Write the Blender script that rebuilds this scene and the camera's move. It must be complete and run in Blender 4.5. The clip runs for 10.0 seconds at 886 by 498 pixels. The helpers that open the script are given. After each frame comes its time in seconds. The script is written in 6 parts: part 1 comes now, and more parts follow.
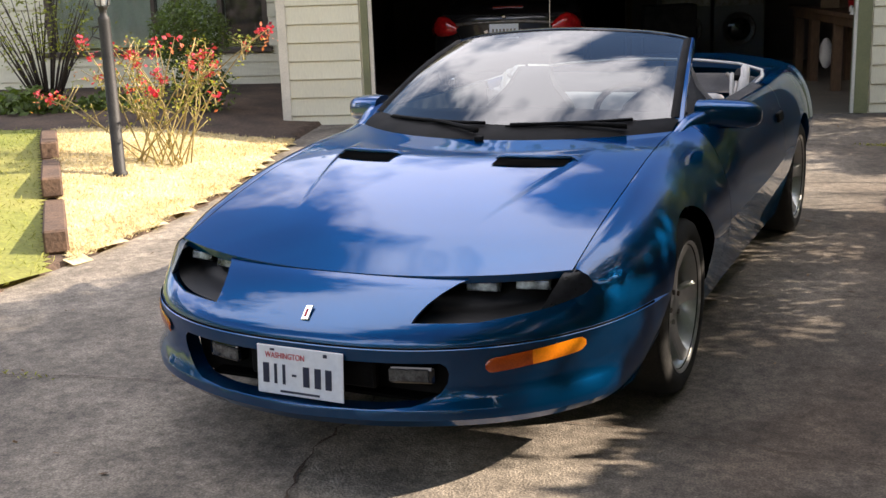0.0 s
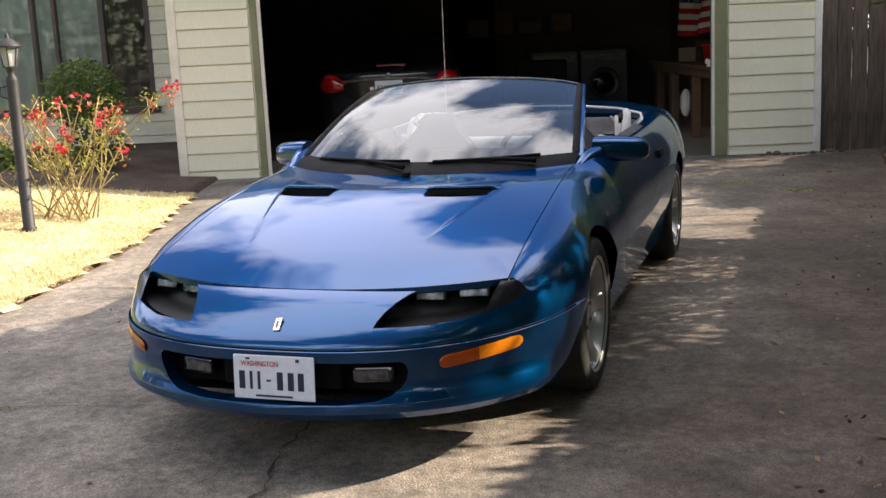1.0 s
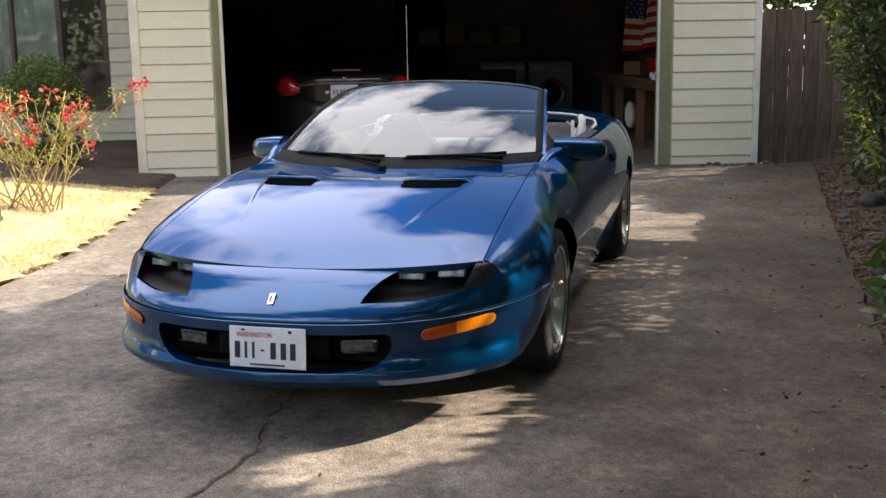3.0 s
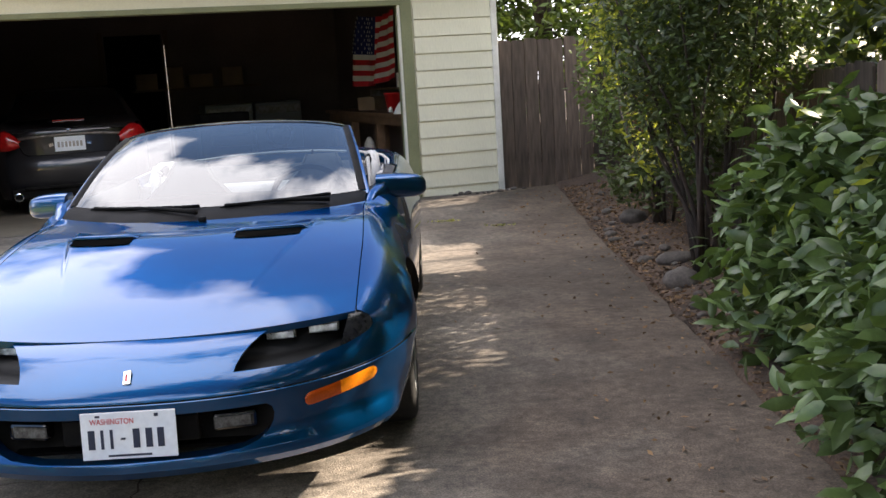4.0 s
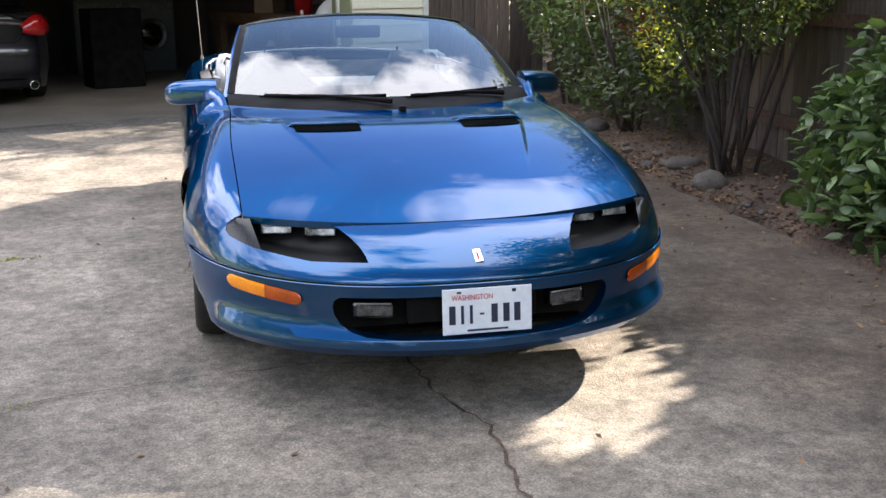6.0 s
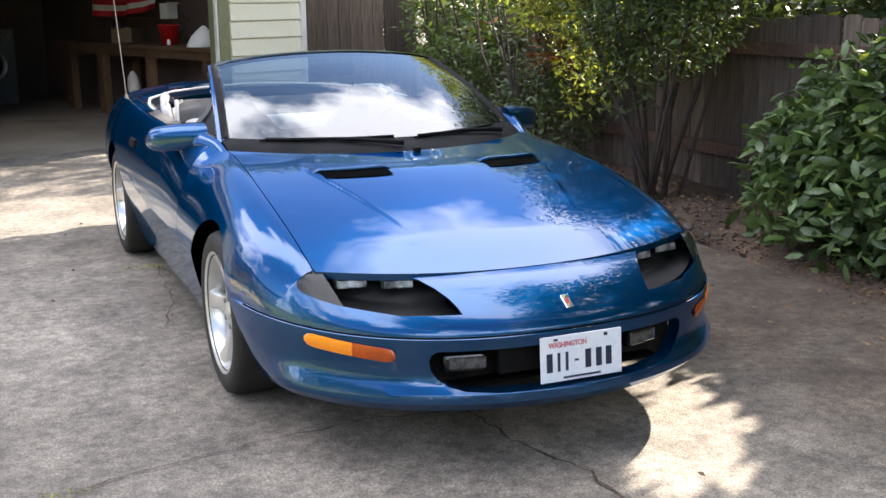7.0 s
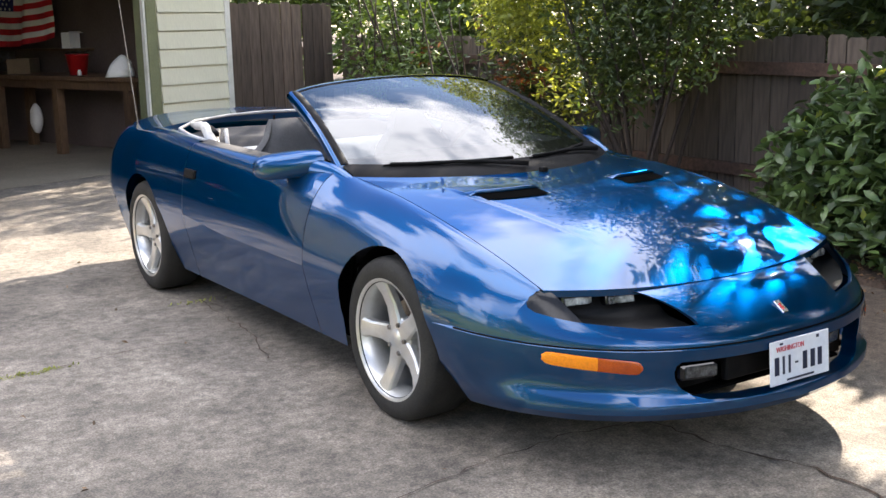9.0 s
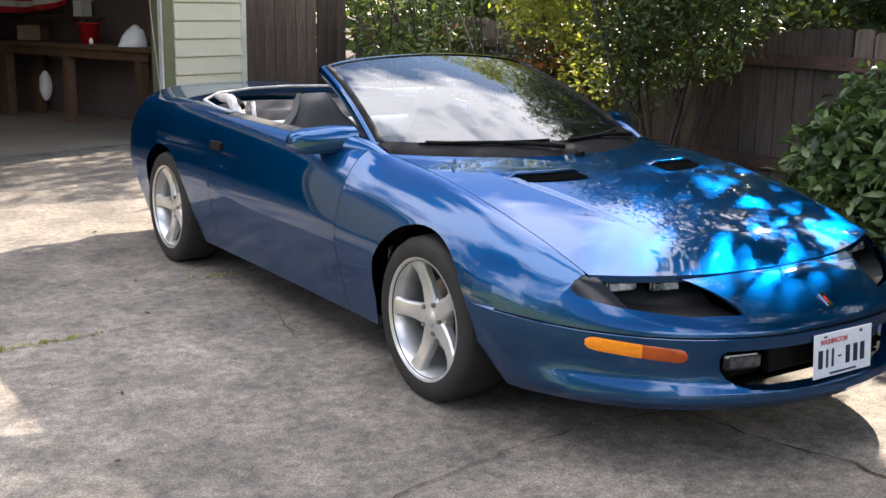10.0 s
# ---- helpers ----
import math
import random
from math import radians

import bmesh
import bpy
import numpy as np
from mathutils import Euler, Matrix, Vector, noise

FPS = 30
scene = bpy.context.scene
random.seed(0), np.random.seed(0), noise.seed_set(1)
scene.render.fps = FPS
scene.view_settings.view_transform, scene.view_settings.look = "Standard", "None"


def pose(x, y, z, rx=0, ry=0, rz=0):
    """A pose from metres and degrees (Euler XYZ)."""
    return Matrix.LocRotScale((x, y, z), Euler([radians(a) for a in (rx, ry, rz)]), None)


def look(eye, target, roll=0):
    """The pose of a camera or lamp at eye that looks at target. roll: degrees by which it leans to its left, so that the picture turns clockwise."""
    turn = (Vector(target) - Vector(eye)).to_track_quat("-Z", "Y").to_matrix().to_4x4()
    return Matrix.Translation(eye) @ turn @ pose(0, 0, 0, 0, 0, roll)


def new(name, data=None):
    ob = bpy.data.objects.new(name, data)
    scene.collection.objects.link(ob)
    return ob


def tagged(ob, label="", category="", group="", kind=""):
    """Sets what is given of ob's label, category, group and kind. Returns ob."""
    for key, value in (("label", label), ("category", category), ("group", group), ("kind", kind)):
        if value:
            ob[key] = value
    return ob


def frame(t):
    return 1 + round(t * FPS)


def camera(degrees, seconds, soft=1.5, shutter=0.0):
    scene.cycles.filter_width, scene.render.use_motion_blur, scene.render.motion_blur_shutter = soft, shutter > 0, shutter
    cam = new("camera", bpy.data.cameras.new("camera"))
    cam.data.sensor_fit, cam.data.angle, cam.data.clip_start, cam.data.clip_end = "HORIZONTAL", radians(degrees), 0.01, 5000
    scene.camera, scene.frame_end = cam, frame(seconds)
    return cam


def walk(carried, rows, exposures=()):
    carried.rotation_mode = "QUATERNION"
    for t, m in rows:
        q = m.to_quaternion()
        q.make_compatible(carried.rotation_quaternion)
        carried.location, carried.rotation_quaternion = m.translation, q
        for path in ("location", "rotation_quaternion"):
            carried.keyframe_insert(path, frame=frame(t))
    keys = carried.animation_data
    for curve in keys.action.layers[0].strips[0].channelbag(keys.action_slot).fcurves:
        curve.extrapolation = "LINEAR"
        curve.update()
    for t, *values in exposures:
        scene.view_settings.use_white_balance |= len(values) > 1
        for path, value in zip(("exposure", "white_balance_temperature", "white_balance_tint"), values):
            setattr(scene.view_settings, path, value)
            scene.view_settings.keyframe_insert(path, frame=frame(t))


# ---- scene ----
cam = camera(43.4, 10.0)
PATH = [
    (0, (1.69, -3.611, 1.44), (0.844, -1.862, 0.966), -2.1),
    (0.5, (1.707, -3.855, 1.495), (0.948, -2.056, 1.064), -1.9),
    (1, (1.645, -4.159, 1.418), (1.012, -2.3, 1.039), -2.7),
    (1.5, (1.655, -4.388, 1.431), (1.056, -2.512, 1.083), -2.1),
    (2, (1.706, -4.525, 1.424), (1.093, -2.656, 1.061), -0.8),
    (2.2, (1.713, -4.543, 1.433), (1.1, -2.673, 1.076), -0.8),
    (3.3, (1.472, -4.52, 1.388), (1.073, -2.597, 1.01), -1.7),
    (3.5, (1.35, -4.479, 1.409), (1.073, -2.553, 0.947), -2.7),
    (4, (0.984, -4.318, 1.385), (0.987, -2.343, 1.07), -3.4),
    (4.5, (0.506, -4.358, 1.355), (0.661, -2.381, 1.095), -1.1),
    (5, (0.059, -4.388, 1.368), (0.149, -2.433, 0.953), -1.2),
    (5.5, (-0.386, -4.328, 1.364), (-0.162, -2.403, 0.872), -0.9),
    (5.7, (-0.584, -4.333, 1.353), (-0.269, -2.414, 0.883), -0.7),
    (6.8, (-1.489, -3.984, 1.443), (-0.776, -2.188, 0.93), -0.1),
    (7, (-1.652, -3.928, 1.448), (-0.877, -2.139, 1.004), -0.7),
    (7.5, (-2.042, -3.802, 1.484), (-1.168, -2.069, 1.002), -0.7),
    (8, (-2.32, -3.588, 1.478), (-1.374, -1.872, 1.076), -1.9),
    (8.5, (-2.617, -3.419, 1.469), (-1.555, -1.774, 1.061), -0.6),
    (9, (-2.808, -3.342, 1.454), (-1.728, -1.708, 1.05), -1.2),
    (9.5, (-2.856, -3.267, 1.448), (-1.806, -1.613, 1.05), 0.4),
    (10, (-2.924, -3.218, 1.432), (-1.835, -1.597, 1.0), 0.9),
]
walk(cam, [(t, look(eye, target, roll)) for t, eye, target, roll in PATH],
     [(0, 1.42, 6600, 15), (2.2, 1.42, 6600, 15), (3.4, 1.5, 6600, 15), (4.4, 2.1, 6500, 14), (5.0, 1.95, 6400, 14), (5.5, 2.0, 6300, 13), (7.5, 2.2, 6250, 13), (8.3, 2.2, 6300, 13), (10, 1.85, 6350, 14)])

# ---- light ----
SUN_AZ, SUN_EL = 27.0, 30.0          # degrees from +x towards +y, and above the horizon
world = bpy.data.worlds.new("sky")
scene.world = world
world.use_nodes = True
wn, wl = world.node_tree.nodes, world.node_tree.links
wn.clear()
sky = wn.new("ShaderNodeTexSky")
sky.sky_type, sky.sun_disc = "NISHITA", False
sky.sun_elevation, sky.sun_rotation = radians(SUN_EL), radians(90 - SUN_AZ)
sky.dust_density, sky.ozone_density = 0.25, 2.5
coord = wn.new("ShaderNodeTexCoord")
# Cloud offset, scale and stretch searched so reflections in the car fit the view.
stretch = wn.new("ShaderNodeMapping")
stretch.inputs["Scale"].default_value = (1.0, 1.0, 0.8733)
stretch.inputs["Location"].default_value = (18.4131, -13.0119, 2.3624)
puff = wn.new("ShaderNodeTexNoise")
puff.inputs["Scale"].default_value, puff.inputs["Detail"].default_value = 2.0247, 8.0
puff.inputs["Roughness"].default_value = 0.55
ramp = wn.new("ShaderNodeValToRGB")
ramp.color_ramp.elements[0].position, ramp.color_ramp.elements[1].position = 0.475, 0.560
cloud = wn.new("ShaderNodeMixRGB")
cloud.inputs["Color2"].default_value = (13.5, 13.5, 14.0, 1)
back = wn.new("ShaderNodeBackground")
back.inputs["Strength"].default_value = 0.082
out = wn.new("ShaderNodeOutputWorld")
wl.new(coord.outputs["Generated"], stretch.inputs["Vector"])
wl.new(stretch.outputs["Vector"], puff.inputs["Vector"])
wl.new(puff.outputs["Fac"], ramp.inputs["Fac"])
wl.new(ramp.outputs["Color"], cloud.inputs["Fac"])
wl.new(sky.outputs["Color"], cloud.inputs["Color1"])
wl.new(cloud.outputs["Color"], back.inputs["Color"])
wl.new(back.outputs["Background"], out.inputs["Surface"])
sun = new("sun", bpy.data.lights.new("sun", "SUN"))
sun.data.energy, sun.data.angle, sun.data.color = 5.0, radians(0.6), (1.0, 0.89, 0.73)
sun_way = Vector((math.cos(radians(SUN_EL)) * math.cos(radians(SUN_AZ)), math.cos(radians(SUN_EL)) * math.sin(radians(SUN_AZ)), math.sin(radians(SUN_EL))))
sun.matrix_world = look(sun_way * 60, (0, 0, 0))


# ---- materials ----
def material(name, colour, rough=0.6, metal=0.0, second=None, scale=4.0, fine=60.0, grain=0.15, bump=0.0, bump_scale=80.0,
             coat=0.0, spec=0.5, island=0.0, stretch_z=1.0, through_light=0.0, emit=0.0):
    """Principled surface with coarse blotches (second colour) and fine grain, and a fine relief."""
    m = bpy.data.materials.new(name)
    m.use_nodes = True
    n, l = m.node_tree.nodes, m.node_tree.links
    b = n["Principled BSDF"]
    tc = n.new("ShaderNodeTexCoord")
    mp = n.new("ShaderNodeMapping")
    mp.inputs["Scale"].default_value = (1, 1, stretch_z)
    l.new(tc.outputs["Object"], mp.inputs["Vector"])
    big, small = n.new("ShaderNodeTexNoise"), n.new("ShaderNodeTexNoise")
    big.inputs["Scale"].default_value, big.inputs["Detail"].default_value = scale, 5
    small.inputs["Scale"].default_value, small.inputs["Detail"].default_value = fine, 3
    l.new(mp.outputs["Vector"], big.inputs["Vector"])
    l.new(mp.outputs["Vector"], small.inputs["Vector"])
    rp = n.new("ShaderNodeValToRGB")
    rp.color_ramp.elements[0].position, rp.color_ramp.elements[1].position = 0.35, 0.65
    second = second or tuple(c * 0.82 for c in colour)
    rp.color_ramp.elements[0].color, rp.color_ramp.elements[1].color = (*second, 1), (*colour, 1)
    l.new(big.outputs["Fac"], rp.inputs["Fac"])
    mr = n.new("ShaderNodeMapRange")
    mr.inputs["From Min"].default_value, mr.inputs["From Max"].default_value = 0.3, 0.7
    mr.inputs["To Min"].default_value, mr.inputs["To Max"].default_value = 1 - grain, 1 + grain
    l.new(small.outputs["Fac"], mr.inputs["Value"])
    mul = n.new("ShaderNodeVectorMath")
    mul.operation = "SCALE"
    l.new(rp.outputs["Color"], mul.inputs[0])
    l.new(mr.outputs["Result"], mul.inputs["Scale"])
    colour_out = mul.outputs["Vector"]
    if island:
        oi, gi = n.new("ShaderNodeObjectInfo"), n.new("ShaderNodeNewGeometry")
        ad = n.new("ShaderNodeMath")
        ad.operation = "ADD"
        l.new(oi.outputs["Random"], ad.inputs[0])
        l.new(gi.outputs["Random Per Island"], ad.inputs[1])
        fr = n.new("ShaderNodeMath")
        fr.operation = "FRACT"
        l.new(ad.outputs["Value"], fr.inputs[0])
        m2 = n.new("ShaderNodeMapRange")
        m2.inputs["To Min"].default_value, m2.inputs["To Max"].default_value = 1 - island, 1 + island
        l.new(fr.outputs["Value"], m2.inputs["Value"])
        s2 = n.new("ShaderNodeVectorMath")
        s2.operation = "SCALE"
        l.new(colour_out, s2.inputs[0])
        l.new(m2.outputs["Result"], s2.inputs["Scale"])
        colour_out = s2.outputs["Vector"]
    l.new(colour_out, b.inputs["Base Color"])
    b.inputs["Roughness"].default_value, b.inputs["Metallic"].default_value = rough, metal
    b.inputs["Coat Weight"].default_value, b.inputs["Coat Roughness"].default_value = coat, 0.02
    b.inputs["Specular IOR Level"].default_value = spec
    if bump:
        bn = n.new("ShaderNodeTexNoise")
        bn.inputs["Scale"].default_value, bn.inputs["Detail"].default_value = bump_scale, 4
        l.new(mp.outputs["Vector"], bn.inputs["Vector"])
        bp = n.new("ShaderNodeBump")
        bp.inputs["Strength"].default_value, bp.inputs["Distance"].default_value = min(1, bump), 0.01
        l.new(bn.outputs["Fac"], bp.inputs["Height"])
        l.new(bp.outputs["Normal"], b.inputs["Normal"])
    if through_light:
        tr = n.new("ShaderNodeBsdfTranslucent")
        mx = n.new("ShaderNodeMixShader")
        mx.inputs["Fac"].default_value = through_light
        g2 = n.new("ShaderNodeVectorMath")
        g2.operation = "MULTIPLY"
        g2.inputs[1].default_value = (1.5, 1.5, 0.7)
        l.new(colour_out, g2.inputs[0])
        l.new(g2.outputs["Vector"], tr.inputs["Color"])
        l.new(b.outputs["BSDF"], mx.inputs[1])
        l.new(tr.outputs["BSDF"], mx.inputs[2])
        l.new(mx.outputs["Shader"], n["Material Output"].inputs["Surface"])
    return m


def glass(name, tint, rough=0.0, ior=1.5, haze=0.0):
    """A thin pane: clear, with a mirror-like gloss that grows at a slant, and a little dust."""
    m = bpy.data.materials.new(name)
    m.use_nodes = True
    n, l = m.node_tree.nodes, m.node_tree.links
    n.remove(n["Principled BSDF"])
    t, g, f, mx = n.new("ShaderNodeBsdfTransparent"), n.new("ShaderNodeBsdfGlossy"), n.new("ShaderNodeFresnel"), n.new("ShaderNodeMixShader")
    t.inputs["Color"].default_value, g.inputs["Roughness"].default_value, f.inputs["IOR"].default_value = (*tint, 1), rough, ior
    l.new(f.outputs["Fac"], mx.inputs["Fac"])
    l.new(t.outputs["BSDF"], mx.inputs[1])
    l.new(g.outputs["BSDF"], mx.inputs[2])
    last = mx.outputs["Shader"]
    if haze:
        d, m2 = n.new("ShaderNodeBsdfDiffuse"), n.new("ShaderNodeMixShader")
        d.inputs["Color"].default_value = (0.6, 0.6, 0.58, 1)
        m2.inputs["Fac"].default_value = haze
        l.new(last, m2.inputs[1])
        l.new(d.outputs["BSDF"], m2.inputs[2])
        last = m2.outputs["Shader"]
    l.new(last, n["Material Output"].inputs["Surface"])
    return m


PAINT = material("blue_metallic_paint", (0.0001, 0.062, 0.185), 0.30, 0.85, (0.0001, 0.055, 0.166), 3, 1500, 0.2, coat=1.0, spec=0.0)
PAINT.node_tree.nodes["Principled BSDF"].inputs["Coat IOR"].default_value = 1.58
PAINT.node_tree.nodes["Principled BSDF"].inputs["Specular Tint"].default_value = (0.06, 0.55, 1.0, 1)
PAINT.node_tree.nodes["Principled BSDF"].inputs["Coat Roughness"].default_value = 0.03
TRIM_BLACK = material("black_trim", (0.007, 0.007, 0.007), 0.6, 0, (0.015, 0.014, 0.014), 9, 200, 0.2, bump=0.1, bump_scale=300, spec=0.06)
LAMP_BLACK = material("lamp_bowl_black", (0.006, 0.006, 0.006), 0.45, 0, (0.011, 0.0105, 0.010), 9, 80, 0.2, spec=0.2)
GLOSS_BLACK = material("gloss_black", (0.006, 0.006, 0.007), 0.12, 0, None, 6, 80, 0.1, coat=0.6)
# Near-black: the shade of hollows and gaps is put into the colour.
VOID = material("shade_black", (0.005, 0.005, 0.005), 0.9, spec=0.0)
FOG_GLASS = material("fog_lamp_glass", (0.13, 0.135, 0.135), 0.2, 0.3, (0.05, 0.05, 0.05), 45, 160, 0.3, coat=0.6)
RUBBER = material("tyre_rubber", (0.013, 0.012, 0.011), 0.8, 0, (0.022, 0.020, 0.017), 14, 120, 0.25, bump=0.2, bump_scale=150)
ALLOY = material("silver_alloy", (0.68, 0.68, 0.67), 0.32, 0.7, (0.56, 0.55, 0.53), 12, 300, 0.08, coat=0.3)
STEEL = material("dull_steel", (0.30, 0.29, 0.28), 0.45, 0.9, (0.2, 0.17, 0.14), 20, 100, 0.15)
CHROME = material("bright_chrome", (0.8, 0.8, 0.82), 0.08, 1.0, (0.75, 0.75, 0.77), 6, 80, 0.03)
REFLECTOR = material("lamp_reflector", (0.42, 0.43, 0.44), 0.25, 0.5, (0.05, 0.05, 0.053), 26, 120, 0.3, coat=0.6)
# Two-tone lens; the sun on its outer part is also in the colour.
AMBER = material("amber_lens", (0.95, 0.30, 0.008), 0.2, 0, (0.82, 0.22, 0.006), 12, 150, 0.1, coat=0.35)
AMBER_DARK = material("amber_lens_dark", (0.46, 0.075, 0.004), 0.2, 0, (0.36, 0.055, 0.004), 16, 200, 0.15, coat=0.35)
RED_LENS = material("red_lens", (0.50, 0.010, 0.012), 0.18, 0, (0.35, 0.008, 0.008), 30, 150, 0.15, coat=0.8)
SMOKE_LENS = material("smoked_lens", (0.016, 0.016, 0.018), 0.2, 0, (0.011, 0.011, 0.012), 14, 60, 0.3, coat=0.2, spec=0.25)
PLATE_WHITE = material("plate_white", (0.80, 0.82, 0.85), 0.35, 0, (0.70, 0.75, 0.82), 9, 60, 0.05)
PLATE_BLUE = material("plate_dark_blue", (0.02, 0.028, 0.06), 0.4)
PLATE_RED = material("plate_red", (0.55, 0.03, 0.04), 0.4)
SEAT_GREY = material("grey_seat_cloth", (0.105, 0.102, 0.102), 0.85, 0, (0.07, 0.068, 0.069), 8, 220, 0.25, bump=0.3, bump_scale=350)
SEAT_DARK = material("dark_seat_cloth", (0.055, 0.053, 0.055), 0.9, 0, (0.035, 0.034, 0.035), 8, 220, 0.25, bump=0.3, bump_scale=350)
VINYL_GREY = material("light_grey_vinyl", (0.56, 0.54, 0.51), 0.5, 0, (0.44, 0.42, 0.40), 6, 150, 0.12, bump=0.25, bump_scale=60)
DASH = material("dark_grey_dash", (0.045, 0.044, 0.045), 0.6, 0, (0.03, 0.03, 0.03), 6, 300, 0.2, bump=0.2, bump_scale=400)
WINDSCREEN = glass("windscreen_glass", (0.38, 0.46, 0.46), 0.0, 2.55, 0.006)
CLEAR = glass("clear_lens", (0.92, 0.93, 0.93), 0.02, 1.5, 0.05)
PANE = glass("window_pane", (0.85, 0.9, 0.88), 0.0, 1.6, 0.02)
# Darker copy of the sedan paint; the lid recess's shade is in the colour.
SEDAN_LID = material("shaded_sedan_paint", (0.028, 0.028, 0.032), 0.35, 0.6, (0.022, 0.022, 0.026), 3, 900, 0.15, coat=0.8)
SEDAN_PAINT = material("grey_sedan_paint", (0.050, 0.050, 0.056), 0.30, 0.6, (0.040, 0.040, 0.046), 3, 900, 0.15, coat=1.0)
SIDING = material("cream_painted_siding", (0.74, 0.715, 0.56), 0.62, 0, (0.68, 0.655, 0.50), 2.2, 90, 0.05, bump=0.12, bump_scale=140, stretch_z=0.2, island=0.04)
CREAM = material("cream_painted_board", (0.74, 0.70, 0.54), 0.6, 0, (0.67, 0.63, 0.47), 1.8, 70, 0.05, bump=0.1, bump_scale=120)
WHITE_TRIM = material("white_painted_trim", (0.76, 0.75, 0.70), 0.55, 0, (0.62, 0.61, 0.55), 5, 80, 0.07, bump=0.15, bump_scale=90)
CREAM_TRIM = material("cream_painted_trim", (0.78, 0.73, 0.62), 0.55, 0, (0.66, 0.62, 0.52), 5, 80, 0.07, bump=0.15, bump_scale=90)
OLIVE_TRIM = material("olive_green_trim", (0.205, 0.215, 0.115), 0.6, 0, (0.165, 0.175, 0.095), 4, 80, 0.1, bump=0.15, bump_scale=90)
FENCE_WOOD = material("weathered_fence_wood", (0.150, 0.112, 0.084), 0.85, 0, (0.078, 0.058, 0.045), 2.2, 35, 0.35, bump=0.5, bump_scale=45, stretch_z=0.12, island=0.42)
RAIL_WOOD = material("red_brown_fence_rail", (0.120, 0.066, 0.045), 0.85, 0, (0.070, 0.040, 0.028), 2.5, 35, 0.3, bump=0.4, bump_scale=45)
CONCRETE = None  # set below
SOIL = material("brown_bark_soil", (0.105, 0.068, 0.046), 0.95, 0, (0.05, 0.034, 0.025), 2.5, 45, 0.45, bump=1.0, bump_scale=40)
STONE = material("grey_field_stone", (0.125, 0.108, 0.094), 0.85, 0, (0.07, 0.06, 0.052), 7, 60, 0.25, bump=0.5, bump_scale=30, island=0.2)
ROOF = material("brown_shingle", (0.10, 0.085, 0.075), 0.9, 0, (0.07, 0.06, 0.052), 3, 60, 0.3, bump=0.6, bump_scale=40)
DRY_GRASS = material("dry_straw_grass", (0.74, 0.64, 0.42), 0.85, 0, (0.60, 0.48, 0.27), 2.5, 40, 0.2, island=0.3, through_light=0.2)
GREEN_GRASS = material("green_lawn_grass", (0.24, 0.27, 0.055), 0.8, 0, (0.34, 0.33, 0.09), 1.5, 40, 0.2, island=0.3, through_light=0.25)
LAUREL = material("laurel_leaf", (0.098, 0.150, 0.044), 0.36, 0, (0.062, 0.100, 0.032), 3, 50, 0.15, island=0.35, through_light=0.16)
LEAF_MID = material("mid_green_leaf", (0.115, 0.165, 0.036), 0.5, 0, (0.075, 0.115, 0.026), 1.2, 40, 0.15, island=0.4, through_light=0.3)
# Yellow-green: also puts sunlight into the colour of shrubs along the fence.
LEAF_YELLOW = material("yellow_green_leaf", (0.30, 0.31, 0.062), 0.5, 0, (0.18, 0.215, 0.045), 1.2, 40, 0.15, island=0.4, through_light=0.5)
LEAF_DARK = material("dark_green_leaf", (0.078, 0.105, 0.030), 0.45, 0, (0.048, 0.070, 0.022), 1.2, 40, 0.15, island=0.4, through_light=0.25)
LEAF_RED = material("reddish_leaf", (0.20, 0.050, 0.020), 0.5, 0, (0.13, 0.06, 0.02), 3, 40, 0.15, island=0.4, through_light=0.3)
ROSE_LEAF = material("young_rose_leaf", (0.52, 0.14, 0.07), 0.5, 0, (0.40, 0.22, 0.06), 3, 40, 0.15, island=0.4, through_light=0.3)
PETAL = material("red_rose_petal", (0.52, 0.020, 0.050), 0.6, 0, (0.46, 0.06, 0.08), 6, 40, 0.2, island=0.35, through_light=0.25)
CANE = material("rose_cane", (0.38, 0.31, 0.12), 0.7, 0, (0.26, 0.20, 0.08), 6, 60, 0.2, island=0.2)
BARK = material("brown_bark", (0.060, 0.042, 0.031), 0.9, 0, (0.035, 0.026, 0.021), 5, 50, 0.35, bump=0.6, bump_scale=40, stretch_z=0.3)
TIE_WOOD = material("dark_timber_edging", (0.14, 0.085, 0.055), 0.9, 0, (0.08, 0.05, 0.035), 4, 50, 0.3, bump=0.5, bump_scale=50)
IRON = material("black_painted_iron", (0.014, 0.013, 0.012), 0.6, 0.0, (0.026, 0.024, 0.022), 10, 90, 0.3, bump=0.2, bump_scale=100)
LAMP_GLASS = glass("lamp_glass", (0.8, 0.82, 0.8), 0.08, 1.5, 0.35)
# Drywall darkened: the garage's gloom is put into its colour.
DRYWALL = material("shaded_garage_drywall", (0.145, 0.108, 0.10), 0.9, 0, (0.10, 0.077, 0.07), 1.2, 40, 0.1)
GARAGE_FLOOR = material("garage_floor_concrete", (0.30, 0.255, 0.19), 0.8, 0, (0.21, 0.18, 0.14), 1.4, 60, 0.15, bump=0.2)
# White enamel lowered to grey; the garage's shade is in the colour.
APPLIANCE = material("shaded_white_enamel", (0.20, 0.20, 0.195), 0.35, 0, (0.17, 0.17, 0.165), 3, 60, 0.04)
BENCH_WOOD = material("workbench_wood", (0.13, 0.075, 0.04), 0.7, 0, (0.08, 0.046, 0.027), 4, 40, 0.25, stretch_z=0.3)
CARDBOARD = material("brown_cardboard", (0.24, 0.165, 0.10), 0.85, 0, (0.19, 0.13, 0.08), 4, 60, 0.12)
